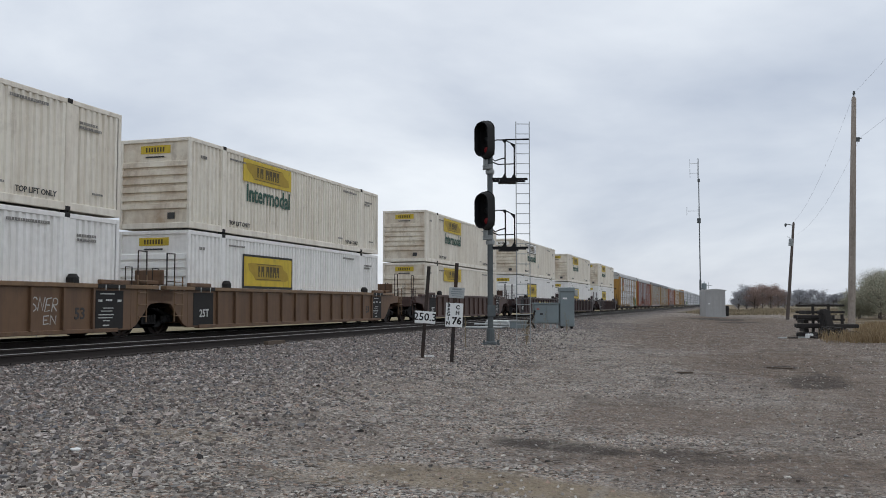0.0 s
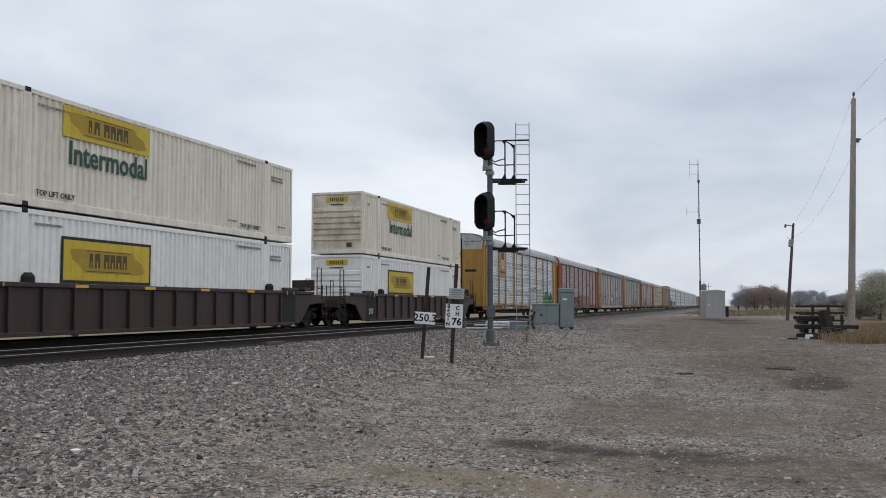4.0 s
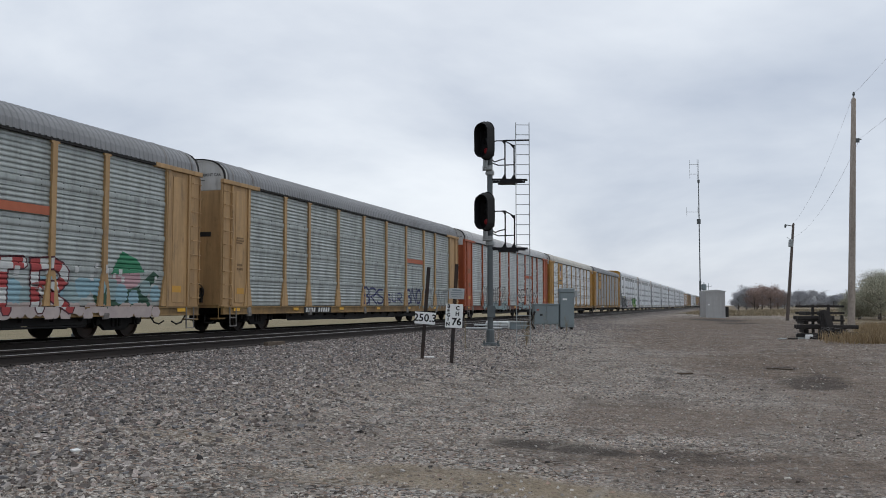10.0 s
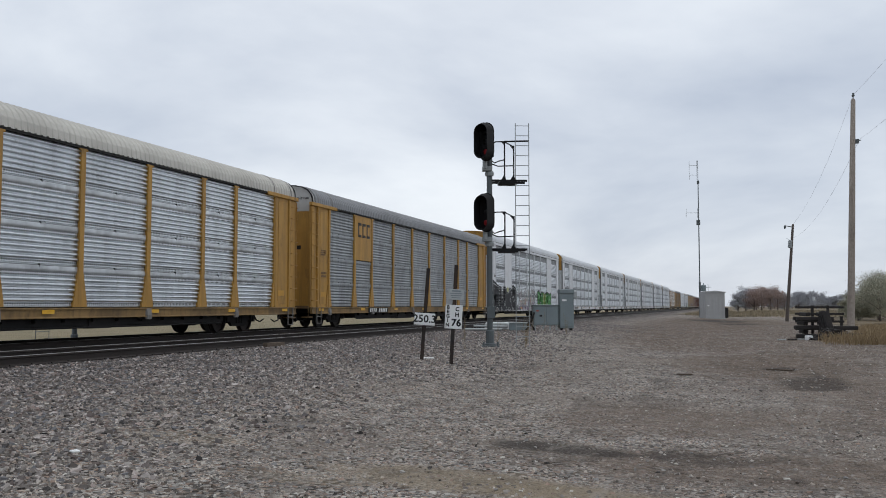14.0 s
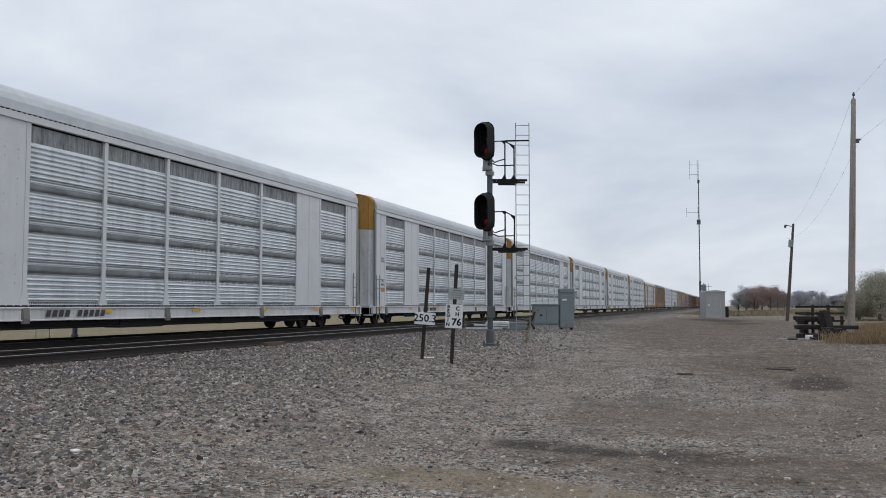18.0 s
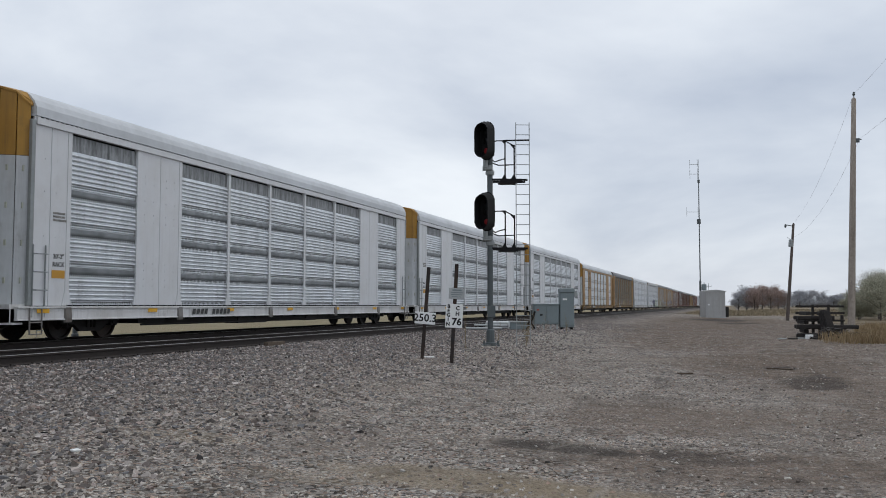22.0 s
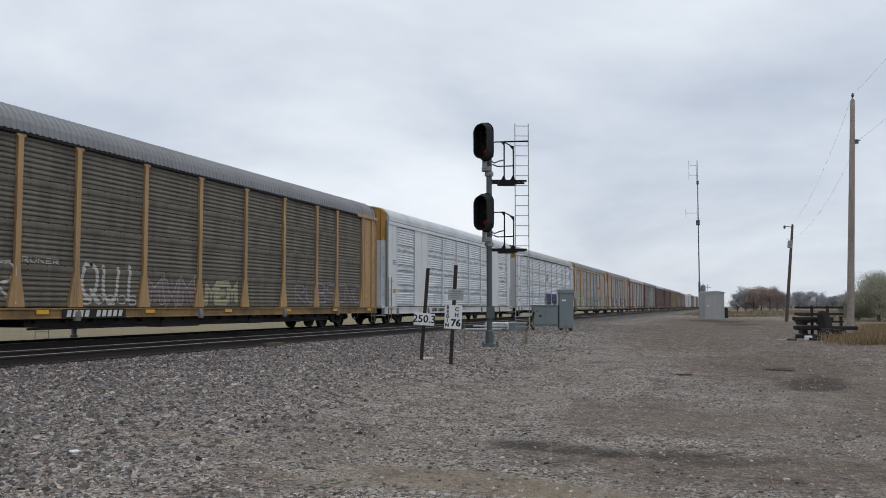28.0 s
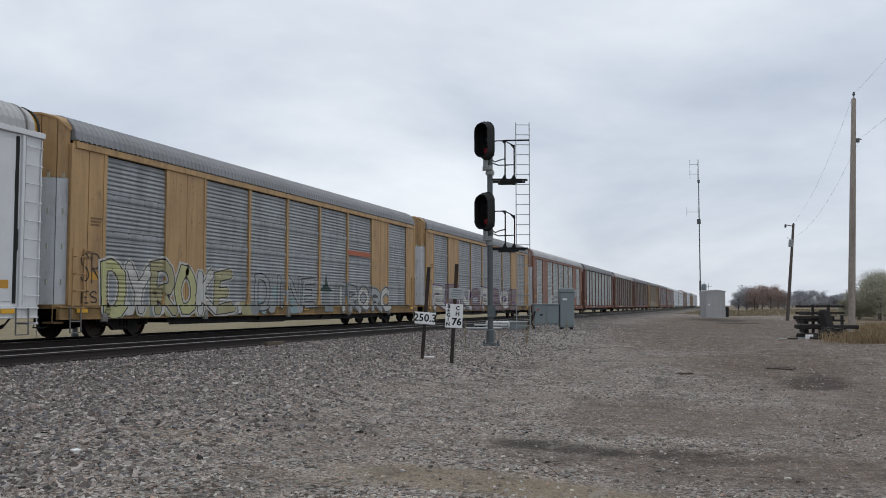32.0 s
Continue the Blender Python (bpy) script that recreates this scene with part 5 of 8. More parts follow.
def container_side(material):
    """Upright ridges between the end posts; lies along y from 0, bulging to +x."""
    pts = []
    y = 0.12
    n = 68
    pitch = (CON_L - 0.25) / n
    for i in range(n):
        a = y + i * pitch
        if abs(a - 2.0) < 0.2 or abs(a - CON_L + 2.2) < 0.2:
            pts += [(0.0, a), (0.0, a + pitch * 0.99)]
        else:
            pts += [(-0.052, a), (-0.052, a + 0.075), (0.0, a + 0.11), (0.0, a + 0.195)]
    me = Mesh()
    me.sweep([[(x, yy, z) for x, yy in pts] for z in (0.2, CON_H - 0.12)], close=False)
    return me.done("side_wall", material)


def container_frame(material):
    me = Mesh()
    for s in (-1, 1):
        x = s * CON_W
        a, b = min(x, x - s * 0.1), max(x, x - s * 0.1)
        for y in (0, CON_L - 0.13):
            me.box(a, b, y, y + 0.13, 0, CON_H)
        me.box(a, b, 0.13, CON_L - 0.13, 0, 0.21)
        me.box(a, b, 0.13, CON_L - 0.13, CON_H - 0.13, CON_H)
        for y in (1.93, CON_L - 2.25):
            me.box(min(x - s * 0.06, x + s * 0.012), max(x - s * 0.06, x + s * 0.012), y, y + 0.26, 0, CON_H)
    for y in (0.0, CON_L - 0.1):
        me.box(-CON_W + 0.1, CON_W - 0.1, y, y + 0.1, 0, 0.18)
        me.box(-CON_W + 0.1, CON_W - 0.1, y, y + 0.1, CON_H - 0.12, CON_H)
    return me.done("frame", material, bevel=0.012)


def container_end(material):
    me = Mesh()
    w = CON_W - 0.1
    me.box(-w, w, 0.05, 0.1, 0.18, CON_H - 0.12)
    z = 0.62
    while z < 2.2:
        me.sweep([[(x, 0.05, z), (x, -0.02, z + 0.015), (x, 0.0, z + 0.17), (x, 0.05, z + 0.21)] for x in (-w, w)])
        z += 0.27
    return me.done("end_wall", material)


def container(label, material, board, y0, z0, lettered, seed):
    c = thing("shipping_container", label, "container", (TRAIN_X, y0, z0), group="stacked containers")
    part("frame", shared(("cf", material.name), lambda: container_frame(material)), c)
    part("side_wall", shared(("cs", material.name), lambda: container_side(material)), c, (CON_W - 0.012, 0, 0))
    part("side_wall", shared(("cs", material.name), lambda: container_side(material)), c, (-CON_W + 0.012, CON_L, 0), turn=(0, 0, 180))
    part("end_wall", shared(("ce", material.name), lambda: container_end(C_STAINED if material == C_CREAM else material)), c)
    part("end_wall", shared(("ce", material.name), lambda: container_end(material)), c, (0, CON_L, 0), turn=(0, 0, 180))
    part("roof", shared(("cr", material.name), lambda: Mesh().box(-CON_W + 0.05, CON_W - 0.05, 0.05, CON_L - 0.05, CON_H - 0.04, CON_H - 0.01).box(-CON_W + 0.05, CON_W - 0.05, 0.05, CON_L - 0.05, 0.1, 0.16).done("roof", material)), c)
    for y in (2.06, CON_L - 2.12):
        part("lifting_corner", shared(("casting",), lambda: Mesh().box(-0.09, 0.022, -0.1, 0.1, -0.06, 0.06).done("lifting_corner", m_black, bevel=0.01)), c, (CON_W, y, CON_H - 0.05))
        part("lifting_corner", shared(("casting",), lambda: None), c, (CON_W - 0.004, y, 0.055))
    if z0 > 3:
        for y in (2.06, CON_L - 2.12):
            for x in (-1.2, 1.2):
                part("stacking_lock", shared(("lock_cone",), lambda: Mesh().box(-0.07, 0.07, -0.08, 0.08, -0.085, 0.03).done("stacking_lock", m_black, bevel=0.01)), c, (x, y, 0))
    # sign boards with the lettering of the firm left as plain shapes
    if board == "low":
        b = part("sign_board", shared(("bl",), lambda: Mesh().box(0, 0.012, 0, 3.75, 0, 1.2).done("sign_board", m_ink)), c, (CON_W + 0.006, 3.35, 1.12), "black-edged yellow sign board")
        part("sign_face", shared(("bf",), lambda: Mesh().box(0, 0.006, 0.08, 3.67, 0.08, 1.12).done("sign_face", BOARD)), b, (0.012, 0, 0))
        part("emblem", shared(("be",), lambda: emblem_mesh(3.1, 0.6)), b, (0.022, 0.32, 0.3))
    elif board in ("high", "white"):
        b = part("sign_board", shared(("bh", board), lambda: Mesh().box(0, 0.01, 0, 3.65, 0, 0.8).done("sign_board", BOARD if board == "high" else C_WHITE)), c, (CON_W + 0.006, 3.3, 1.93), "faded sign board")
        part("emblem", shared(("bg", board), lambda: emblem_mesh(3.3, 0.55, *(() if board == "high" else (C_WHITE, M("grey_scroll_ink", (0.42, 0.41, 0.39), 0.7, 0, 0.2, 5, bump=0))))), b, (0.013, 0.17, 0.12))
        if board == "white":
            part("sign_border", shared(("bb",), lambda: Mesh().box(0, 0.006, 0, 3.65, 0, 0.045).box(0, 0.006, 0, 3.65, 0.755, 0.8).box(0, 0.006, 0, 0.05, 0.045, 0.755).box(0, 0.006, 3.6, 3.65, 0.045, 0.755).done("sign_border", m_ink)), b, (0.01, 0, 0))
    if lettered:
        part("lettering", letters("Intermodal", 0.86, GREEN_INK, squeeze=0.88), c, (CON_W + 0.012, 5.2, 1.5), "dark green lettering", turn=(0, 0, 90))
    part("lettering", letters("TOP LIFT ONLY", 0.2, BAR), c, (CON_W + 0.016, 3.1, 0.36), turn=(0, 0, 90))
    part("lettering", letters("TOP LIFT ONLY", 0.2, BAR), c, (CON_W + 0.016, CON_L - 3.25, 0.36), turn=(0, 0, 90))
    if board in ("low", "white"):
        for yd in (7.9, 2.9) if board == "white" else (7.9,):
            part("placard_holder", shared(("diamond",), lambda: diamond_mesh()), c, (CON_W + 0.012, yd, 0.95), "diamond-shaped placard holder")
    for yy, zz, ww, hh, rows in ((2.4, 2.52, 1.3, 0.1, 1), (CON_L - 1.75, 2.2, 0.9, 0.24, 2), (CON_L - 4.2, 2.55, 1.7, 0.13, 1), (0.6, 2.3, 0.35, 0.16, 1), (11.4, 0.45, 0.6, 0.09, 1), (CON_L - 1.2, 0.5, 0.6, 0.09, 1)):
        bars(c, yy, zz, ww, hh, rows, CON_W + 0.014, FAINT_INK, seed=seed + round(yy * 10))
    end = part("end_sign", shared(("es", board == "white"), lambda: Mesh().box(-0.55, 0.55, -0.012, 0, 0, 0.26).done("end_sign", C_WHITE if board == "white" else BOARD)), c, (0, 0.045, 2.42), "small yellow sign plate")
    part("emblem", shared(("em_end",), lambda: emblem_end_mesh()), end, (0, -0.014, 0.05))
    bars_end = shared(("cend_bars",), lambda: Mesh().box(-0.35, 0.35, 0, 0.004, 2.28, 2.33).box(0.25, 0.6, 0, 0.004, 2.02, 2.1).box(-0.3, 0.1, 0, 0.004, 2.0, 2.06).box(0.5, 0.75, 0, 0.03, 0.3, 0.5).done("stencil", BAR))
    part("stencil", bars_end, c, (0, 0.008, 0))
    return c


def diamond_mesh():
    me = Mesh()
    r = 0.2
    ring = [(0, r), (r, 0), (0, -r), (-r, 0)]
    for (y0, z0), (y1, z1) in zip(ring, ring[1:] + ring[:1]):
        me.tube((0, y0, z0), (0, y1, z1), 0.014, 4)
    return me.done("placard_holder", m_galv)


def emblem_mesh(w, h, ground=None, scroll=None):
    """The firm's name as plain dark shapes on a brownish scroll."""
    me = Mesh()
    for y, d in ((0.24, 0.04), (0.31, 0.065), (0.43, 0.07), (0.515, 0.065), (0.595, 0.075), (0.685, 0.06)):
        me.box(0.003, 0.006, w * y, w * (y + d), h * 0.2, h * 0.84)
        me.box(0.0055, 0.007, w * (y + d * 0.4), w * (y + d * 0.58), h * 0.2, h * 0.5, slot=1)
    for z in (0.03, 0.94):
        me.box(0, 0.004, w * 0.2, w * 0.8, h * z, h * (z + 0.035))
    me.sweep([[(x, w * a, h * b) for a, b in ((0.0, 0.95), (0.03, 0.55), (0.12, 0.3), (0.18, -0.02), (0.92, -0.02), (1.0, 0.08), (0.97, 0.5), (0.86, 0.75), (0.83, 1.0), (0.08, 1.0))] for x in (0, 0.002)], slot=2)
    return me.done("emblem", [M("brown_black_ink", (0.05, 0.036, 0.015), 0.7, 0, 0.2, 5, bump=0), ground or BOARD, scroll or M("scroll_ink", (0.40, 0.27, 0.03), 0.7, 0, 0.2, 5, bump=0)])


def emblem_end_mesh():
    me = Mesh()
    for i in range(7):
        me.box(-0.36 + i * 0.105, -0.30 + i * 0.105, -0.004, 0, 0.0, 0.15)
    return me.done("emblem", M("brown_black_ink", (0.09, 0.065, 0.02), 0.7, 0, 0.2, 5, bump=0))


def well_car(label, colour, y0, patches=False, marks=False):
    """y0: where its container begins; the well is 16.7 m long with a platform over a truck at each end."""
    c = thing("well_car", label, "railroad car", (TRAIN_X, y0, 0), group="container well cars")
    a, b = -0.3, 16.45
    for s in (1, -1):
        def make():
            me = Mesh()
            me.box(-0.1, 0.0, a, b, 0.2, 1.4)
            # the ends of the side rise over the trucks
            for e, d in ((a, -1), (b, 1)):
                me.sweep([[(x, e, 0.2), (x, e + d * 0.25, 0.32), (x, e + d * 0.9, 0.92), (x, e + d * 2.0, 1.02), (x, e + d * 2.0, 1.34), (x, e, 1.34)] for x in (-0.1, 0)])
            return me.done("side_sill", colour, bevel=0.012)
        sill = part("side_sill", shared(("well", colour.name), make), c, (s * 1.5, 0 if s > 0 else a + b, 0), turn=(0, 0, 0 if s > 0 else 180))
        part("top_rail", shared(("wtop", colour.name), lambda: Mesh().box(-0.16, 0.07, a - 1.2, b + 1.2, 1.345, 1.46).done("top_rail", BROWN_RAIL if colour == BROWN else colour, bevel=0.012)), sill)
        part("bottom_rail", shared(("wbot", colour.name), lambda: Mesh().box(-0.14, 0.05, a + 0.6, b - 0.6, 0.16, 0.27).done("bottom_rail", colour, bevel=0.012)), sill)
        rib = shared(("rib", colour.name), lambda: Mesh().box(0, 0.085, -0.035, 0.035, 0.27, 1.33).done("rib", colour, bevel=0.008))
        if s > 0:
            for i in range(1, 14):
                part("rib", rib, sill, (0, a + 0.55 + i * 1.12, 0))
            if marks:
                for q in range(6):
                    part("reflector", shared(("wref",), lambda: Mesh().box(0, 0.004, 0, 0.5, 0, 0.08).done("reflector", REFLECT)), sill, (0.072, a + 1.0 + q * 2.9, 1.355))
            if patches:
                rp = random.Random(12)
                for i, shade in enumerate(((0.60, 0.46, 0.06), (0.40, 0.36, 0.09), (0.62, 0.57, 0.28), (0.36, 0.29, 0.08), (0.33, 0.20, 0.06), (0.28, 0.15, 0.08))):
                    mp = M("flaking_spray_%d" % i, shade, 0.7, 0, 0.25, 6, (0.05, 0.03, 0.028), 0.85, 1.3, 0.08, grime=0.7, dirt=(0.05, 0.04, 0.06))
                    y0, y1 = 6.97 + 1.12 * i, 8.01 + 1.12 * i
                    n, tall = 8, 1.0 - (0.25 if i == 5 else 0.05 * (i % 2))
                    left, right, u, w = [], [], (0.3 if i == 0 else 0.03), (0.25 if i == 5 else 0.02)
                    for k in range(n):
                        left.append((y0 + u, 0.28 + k * tall / n))
                        right.append((y1 - w, 0.28 + k * tall / n))
                        u, w = min(0.35, max(0, u + rp.uniform(-0.08, 0.08) * (i < 2))), min(0.5, max(0, w + rp.uniform(-0.05, 0.1) * (i in (1, 5))))
                    if i in (1, 2, 4):
                        q = y0 + rp.uniform(0.1, 0.4)
                        part("paint_streak", Mesh().sweep([[(x, q, 0.35), (x, q + 0.3, 0.3), (x, q + 0.5, 0.8), (x, q + 0.35, 1.2), (x, q + 0.2, 1.05)] for x in (0, 0.003)]).done("paint_streak", M("blue_black_spray", (0.06, 0.06, 0.09), 0.7, 0, 0.3, 6, (0.2, 0.16, 0.07), 0.6, 2.0, 0.05)), sill, (0.009, 0, 0))
                    part("paint_patch", Mesh().sweep([[(x, y, z) for y, z in left + right[::-1]] for x in (0, 0.005)]).done("paint_patch", mp), sill, (0.003, 0, 0), "flaking yellow spray paint")
            for e in (a + 0.1, b - 1.3):
                part("top_guide", shared(("guide", colour.name), lambda: Mesh().box(-0.12, 0.03, 0, 1.2, 1.46, 1.58).done("top_guide", colour, bevel=0.02)), c, (1.5, e, 0))
                part("lock_stand", shared(("lock",), lambda: Mesh().lathe((0, 0, 1.46), (0, 0, 1), [(0, 0.16), (0.14, 0.16), (0.24, 0.09)], 12).done("lock_stand", m_black)), c, (1.42, e + 2.3 if e < 5 else e - 1.0, 0))
    part("well_floor", shared(("wf",), lambda: Mesh().box(-1.4, 1.4, a, b, 0.22, 0.34).done("well_floor", m_black)), c)
    for e, d in ((a, -1), (b, 1)):
        me = shared(("wend", colour.name, d), lambda: Mesh().box(-1.45, 1.45, min(0, d * 2.6), max(0, d * 2.6), 0.98, 1.16).box(-0.4, 0.4, min(0, d * 3.0), max(0, d * 3.0), 0.66, 1.0)
                    .box(-1.4, 1.4, min(0, d * 0.14), max(0, d * 0.14), 0.34, 1.34).box(-1.45, 1.45, d * 2.6 - 0.08, d * 2.6 + 0.08, 0.8, 1.2).done("end_platform", colour, bevel=0.015))
        part("end_platform", me, c, (0, e, 0))
        rail = shared(("wrail", d), lambda: Mesh().path([(0, 0, 1.16), (0, 0, 2.45), (0, d * 0.4, 2.45), (0, d * 0.4, 1.16)], 0.024, 6).path([(0, 0, 1.6), (0, d * 0.45, 1.6)], 0.018, 6)
                      .path([(-0.5, 0, 1.16), (-0.5, 0, 2.0), (-0.5, d * 0.3, 2.0), (-0.5, d * 0.3, 1.16)], 0.02, 6).done("grab_rail", m_post))
        part("grab_rail", rail, c, (1.35, e + d * 1.9, 0))
        part("ladder", shared(("wlad", colour.name), lambda: ladder_mesh(1.35, 0.42, 4, BROWN_RAIL if colour == BROWN else colour, depth=0.07)), c, (1.48, e + d * 2.3 - 0.21, 0.4))
        part("coupler", COUPLER, c, (0, e + d * 3.1, 0), turn=(0, 0, 0 if d < 0 else 180))
        add_truck(c, e + d * 1.25)
    stand = shared(("wbrake", colour.name), lambda: Mesh().box(-0.25, 0.25, -0.3, 0.1, 1.16, 1.5).box(-0.45, 0.45, -0.45, 0.2, 1.5, 1.62).box(-0.5, 0.5, 0.3, 0.4, 1.5, 1.95).done("brake_stand", colour, bevel=0.02))
    part("brake_stand", stand, c, (0.7, b + 1.6, 0))
    part("stencil_panel", shared(("wsten",), lambda: Mesh().box(0, 0.006, 0, 1.15, 0.25, 1.28).done("stencil_panel", m_black)), c, (1.503, a + 0.3, 0), "black stencil panel")
    part("stencil_panel", shared(("wsten",), lambda: Mesh().box(0, 0.006, 0, 1.15, 0.25, 1.28).done("stencil_panel", m_black)), c, (1.503, b - 1.5, 0), "black stencil panel")
    part("lettering", letters("25T", 0.34, BAR_WHITE), c, (1.512, a + 0.92, 0.62), "white lettering", turn=(0, 0, 90))
    if colour != DARKCAR:
        for i, (yy, ww) in enumerate(((0.18, 0.75), (0.1, 0.14), (0.9, 0.16), (0.42, 0.3), (0.3, 0.5), (0.22, 0.6), (0.12, 0.85), (0.1, 0.6), (0.3, 0.35), (0.3, 0.3))):
            bars(c, b - 1.5 + yy, (1.18, 0.98, 0.98, 1.0, 0.8, 0.72, 0.62, 0.54, 0.46, 0.33)[i], ww, (0.05, 0.1, 0.1, 0.09, 0.04, 0.04, 0.045, 0.04, 0.04, 0.06)[i], 1, 1.511, BAR_WHITE, seed=8 + i)
    for e in (a + 0.3, b - 1.5):
        part("black_patch", shared(("wpatch",), lambda: Mesh().box(0, 0.006, 0, 1.15, 1.35, 1.455).done("black_patch", m_black)), c, (1.571, e, 0))
        for q in (0.3, 0.85):
            part("safety_mark", shared(("wmark",), lambda: Mesh().box(0, 0.004, 0, 0.035, 1.30, 1.44).done("safety_mark", BAR_WHITE)), c, (1.578, e + q, 0))
    part("lettering", letters("53", 0.42, BAR), c, (1.505, b - 2.1, 0.66), turn=(0, 0, 90))
    return c


def shield(board):
    """A railway's shield as plain colour fields."""
    navy = M("navy_shield", (0.03, 0.04, 0.10), 0.6, 0, 0.1, 5, bump=0)
    pale = M("pale_shield", (0.6, 0.6, 0.58), 0.6, 0, 0.1, 5, bump=0)
    red = M("red_shield", (0.40, 0.05, 0.05), 0.6, 0, 0.1, 5, bump=0)
    out = [(0.62, 1.72), (1.0, 1.84), (1.42, 1.72), (1.38, 1.45), (1.42, 0.95), (1.2, 0.68), (1.02, 0.6), (0.84, 0.68), (0.62, 0.95), (0.66, 1.45)]
    part("emblem", shared(("shield",), lambda: Mesh().sweep([[(x, y, z) for y, z in out] for x in (0, 0.004)]).done("emblem", pale)), board, (0.051, 0, 0), "shield with stripes")
    part("emblem_band", shared(("shield_b",), lambda: Mesh().sweep([[(x, y, z) for y, z in [(0.62, 1.72), (1.0, 1.84), (1.42, 1.72), (1.39, 1.28), (0.66, 1.28)]] for x in (0, 0.004)])
         .done("emblem_band", navy)), board, (0.056, 0, 0))
    me = Mesh()
    for i in range(5):
        me.box(0, 0.003, 0.70 + i * 0.145, 0.76 + i * 0.145, 0.8, 1.26)
    part("emblem_stripes", shared(("shield_s",), lambda: me.done("emblem_stripes", red)), board, (0.056, 0, 0))
    part("stencil", shared(("shield_t",), lambda: Mesh().box(0, 0.004, 0.25, 1.8, 0.3, 0.42).done("stencil", BAR)), board, (0.051, 0, 0))


def word_mark(board):
    """A railway's initials as plain dark shapes."""
    me = Mesh()
    for i in range(3):
        y = 0.35 + i * 0.5
        me.box(0, 0.004, y, y + 0.12, 1.05, 1.7)
        me.box(0, 0.004, y, y + 0.38, 1.05, 1.17)
        me.box(0, 0.004, y, y + 0.38, 1.58, 1.7)
    part("emblem", shared(("word",), lambda: me.done("emblem", BAR)), board, (0.051, 0, 0))


def round_mark(panel):
    """A tall oval emblem as plain dark shapes."""
    me = Mesh()
    ring = lambda k: [(0.004 * (k < 1), 1.02 + 0.5 * k * math.cos(a), 3.1 + 0.85 * k * math.sin(a)) for a in [2 * math.pi * i / 20 for i in range(20)]]
    me.sweep([ring(1.0), ring(0.8)], caps=False)
    me.box(0, 0.004, 0.8, 1.25, 2.75, 3.4)
    me.box(0, 0.004, 0.55, 1.5, 2.0, 2.2)
    part("emblem", shared(("oval",), lambda: me.done("emblem", BAR)), panel, (0.006, 0, 0))


# ------------------------------------------------------------------ train: make-up
ROLLING = []   # thing and its place along the track at the start
CAR0 = 138.2   # front corner of the first automobile carrier at the start
PITCH_CAR = 28.6
# how far the couplings of each carrier are run in or out, against the even spacing
SLACK = [0.6, 0.58, 0.15, 0.2, 0.3, 0.27, 0.28, 0.15, 0.1, 0.1, -0.12, -0.2, -0.32, -0.2, -0.08, -0.24, -0.5, -0.43, -1.1, -1.28] + [-1.25 - 0.06 * i for i in range(20)]


def put(ob, y, z=0.0):
    ROLLING.append((ob, y, z))
    ob.matrix_basis = pose(TRAIN_X, y, z)


def coat(name, c):
    return M(name, c, 0.7, 0, 0.15, 6, [k * 0.6 for k in c], 0.4, 2.0, 0.03)


S_WHITE, S_BLACK, S_GREEN = coat("white_spray", (0.55, 0.56, 0.55)), coat("black_spray", (0.02, 0.02, 0.022)), coat("green_spray", (0.03, 0.20, 0.10))
S_LIME, S_BLUE, S_NAVY = coat("lime_spray", (0.27, 0.36, 0.06)), coat("pale_blue_spray", (0.24, 0.38, 0.44)), coat("navy_spray", (0.025, 0.03, 0.11))
S_WINE, S_PINK, S_RED = coat("wine_spray", (0.075, 0.018, 0.026)), coat("pink_spray", (0.48, 0.30, 0.32)), coat("red_spray", (0.36, 0.05, 0.05))
S_YELLOW, S_PURPLE, S_GREY = coat("yellow_spray", (0.45, 0.44, 0.22)), coat("purple_spray", (0.12, 0.06, 0.14)), coat("grey_spray", (0.22, 0.24, 0.24))
S_DGREEN, S_BOTTLE = coat("forest_green_spray", (0.022, 0.075, 0.045)), coat("bottle_green_spray", (0.018, 0.045, 0.035))
S_MINT, S_LEAF, S_SKY = coat("mint_spray", (0.36, 0.52, 0.40)), coat("leaf_green_spray", (0.045, 0.24, 0.035)), coat("dusty_sky_spray", (0.25, 0.34, 0.35))
S_PALE, S_FAINT, S_MAUVE = coat("chalky_spray", (0.50, 0.49, 0.46)), coat("faint_grey_spray", (0.33, 0.34, 0.34)), coat("mauve_spray", (0.20, 0.155, 0.155))
S_RUSTY, S_ORANGE, S_LILAC = coat("rusty_spray", (0.13, 0.065, 0.035)), coat("peach_spray", (0.52, 0.27, 0.17)), coat("lilac_spray", (0.30, 0.25, 0.32))
S_MURAL = coat("pinkish_white_spray", (0.44, 0.37, 0.35))
S_STRAW = coat("straw_spray", (0.36, 0.33, 0.19))


def number_plate(car, y, dark=True):
    """The car's marks as plain slanted bars, pale on a dark panel or dark on the sill."""
    p = part("number_panel", shared(("nump",), lambda: Mesh().box(0, 0.004, 0, 2.5, 0, 0.24).done("number_panel", m_black)), car, (W + 0.032, y, 0.61)) if dark else car

    def make():
        me = Mesh()
        for i in range(10):
            if i != 4:
                a, d = 0.14 + i * 0.225, 0.045
                me.sweep([[(x, a, 0.035), (x, a + 0.15, 0.035), (x, a + 0.15 + d, 0.205), (x, a + d, 0.205)] for x in (0, 0.004)])
        return me.done("stencil", BAR_WHITE if dark else BAR)
    part("stencil", shared(("numt", dark), make), p, (0.005, 0, 0) if dark else (W + 0.034, y, 0.60))


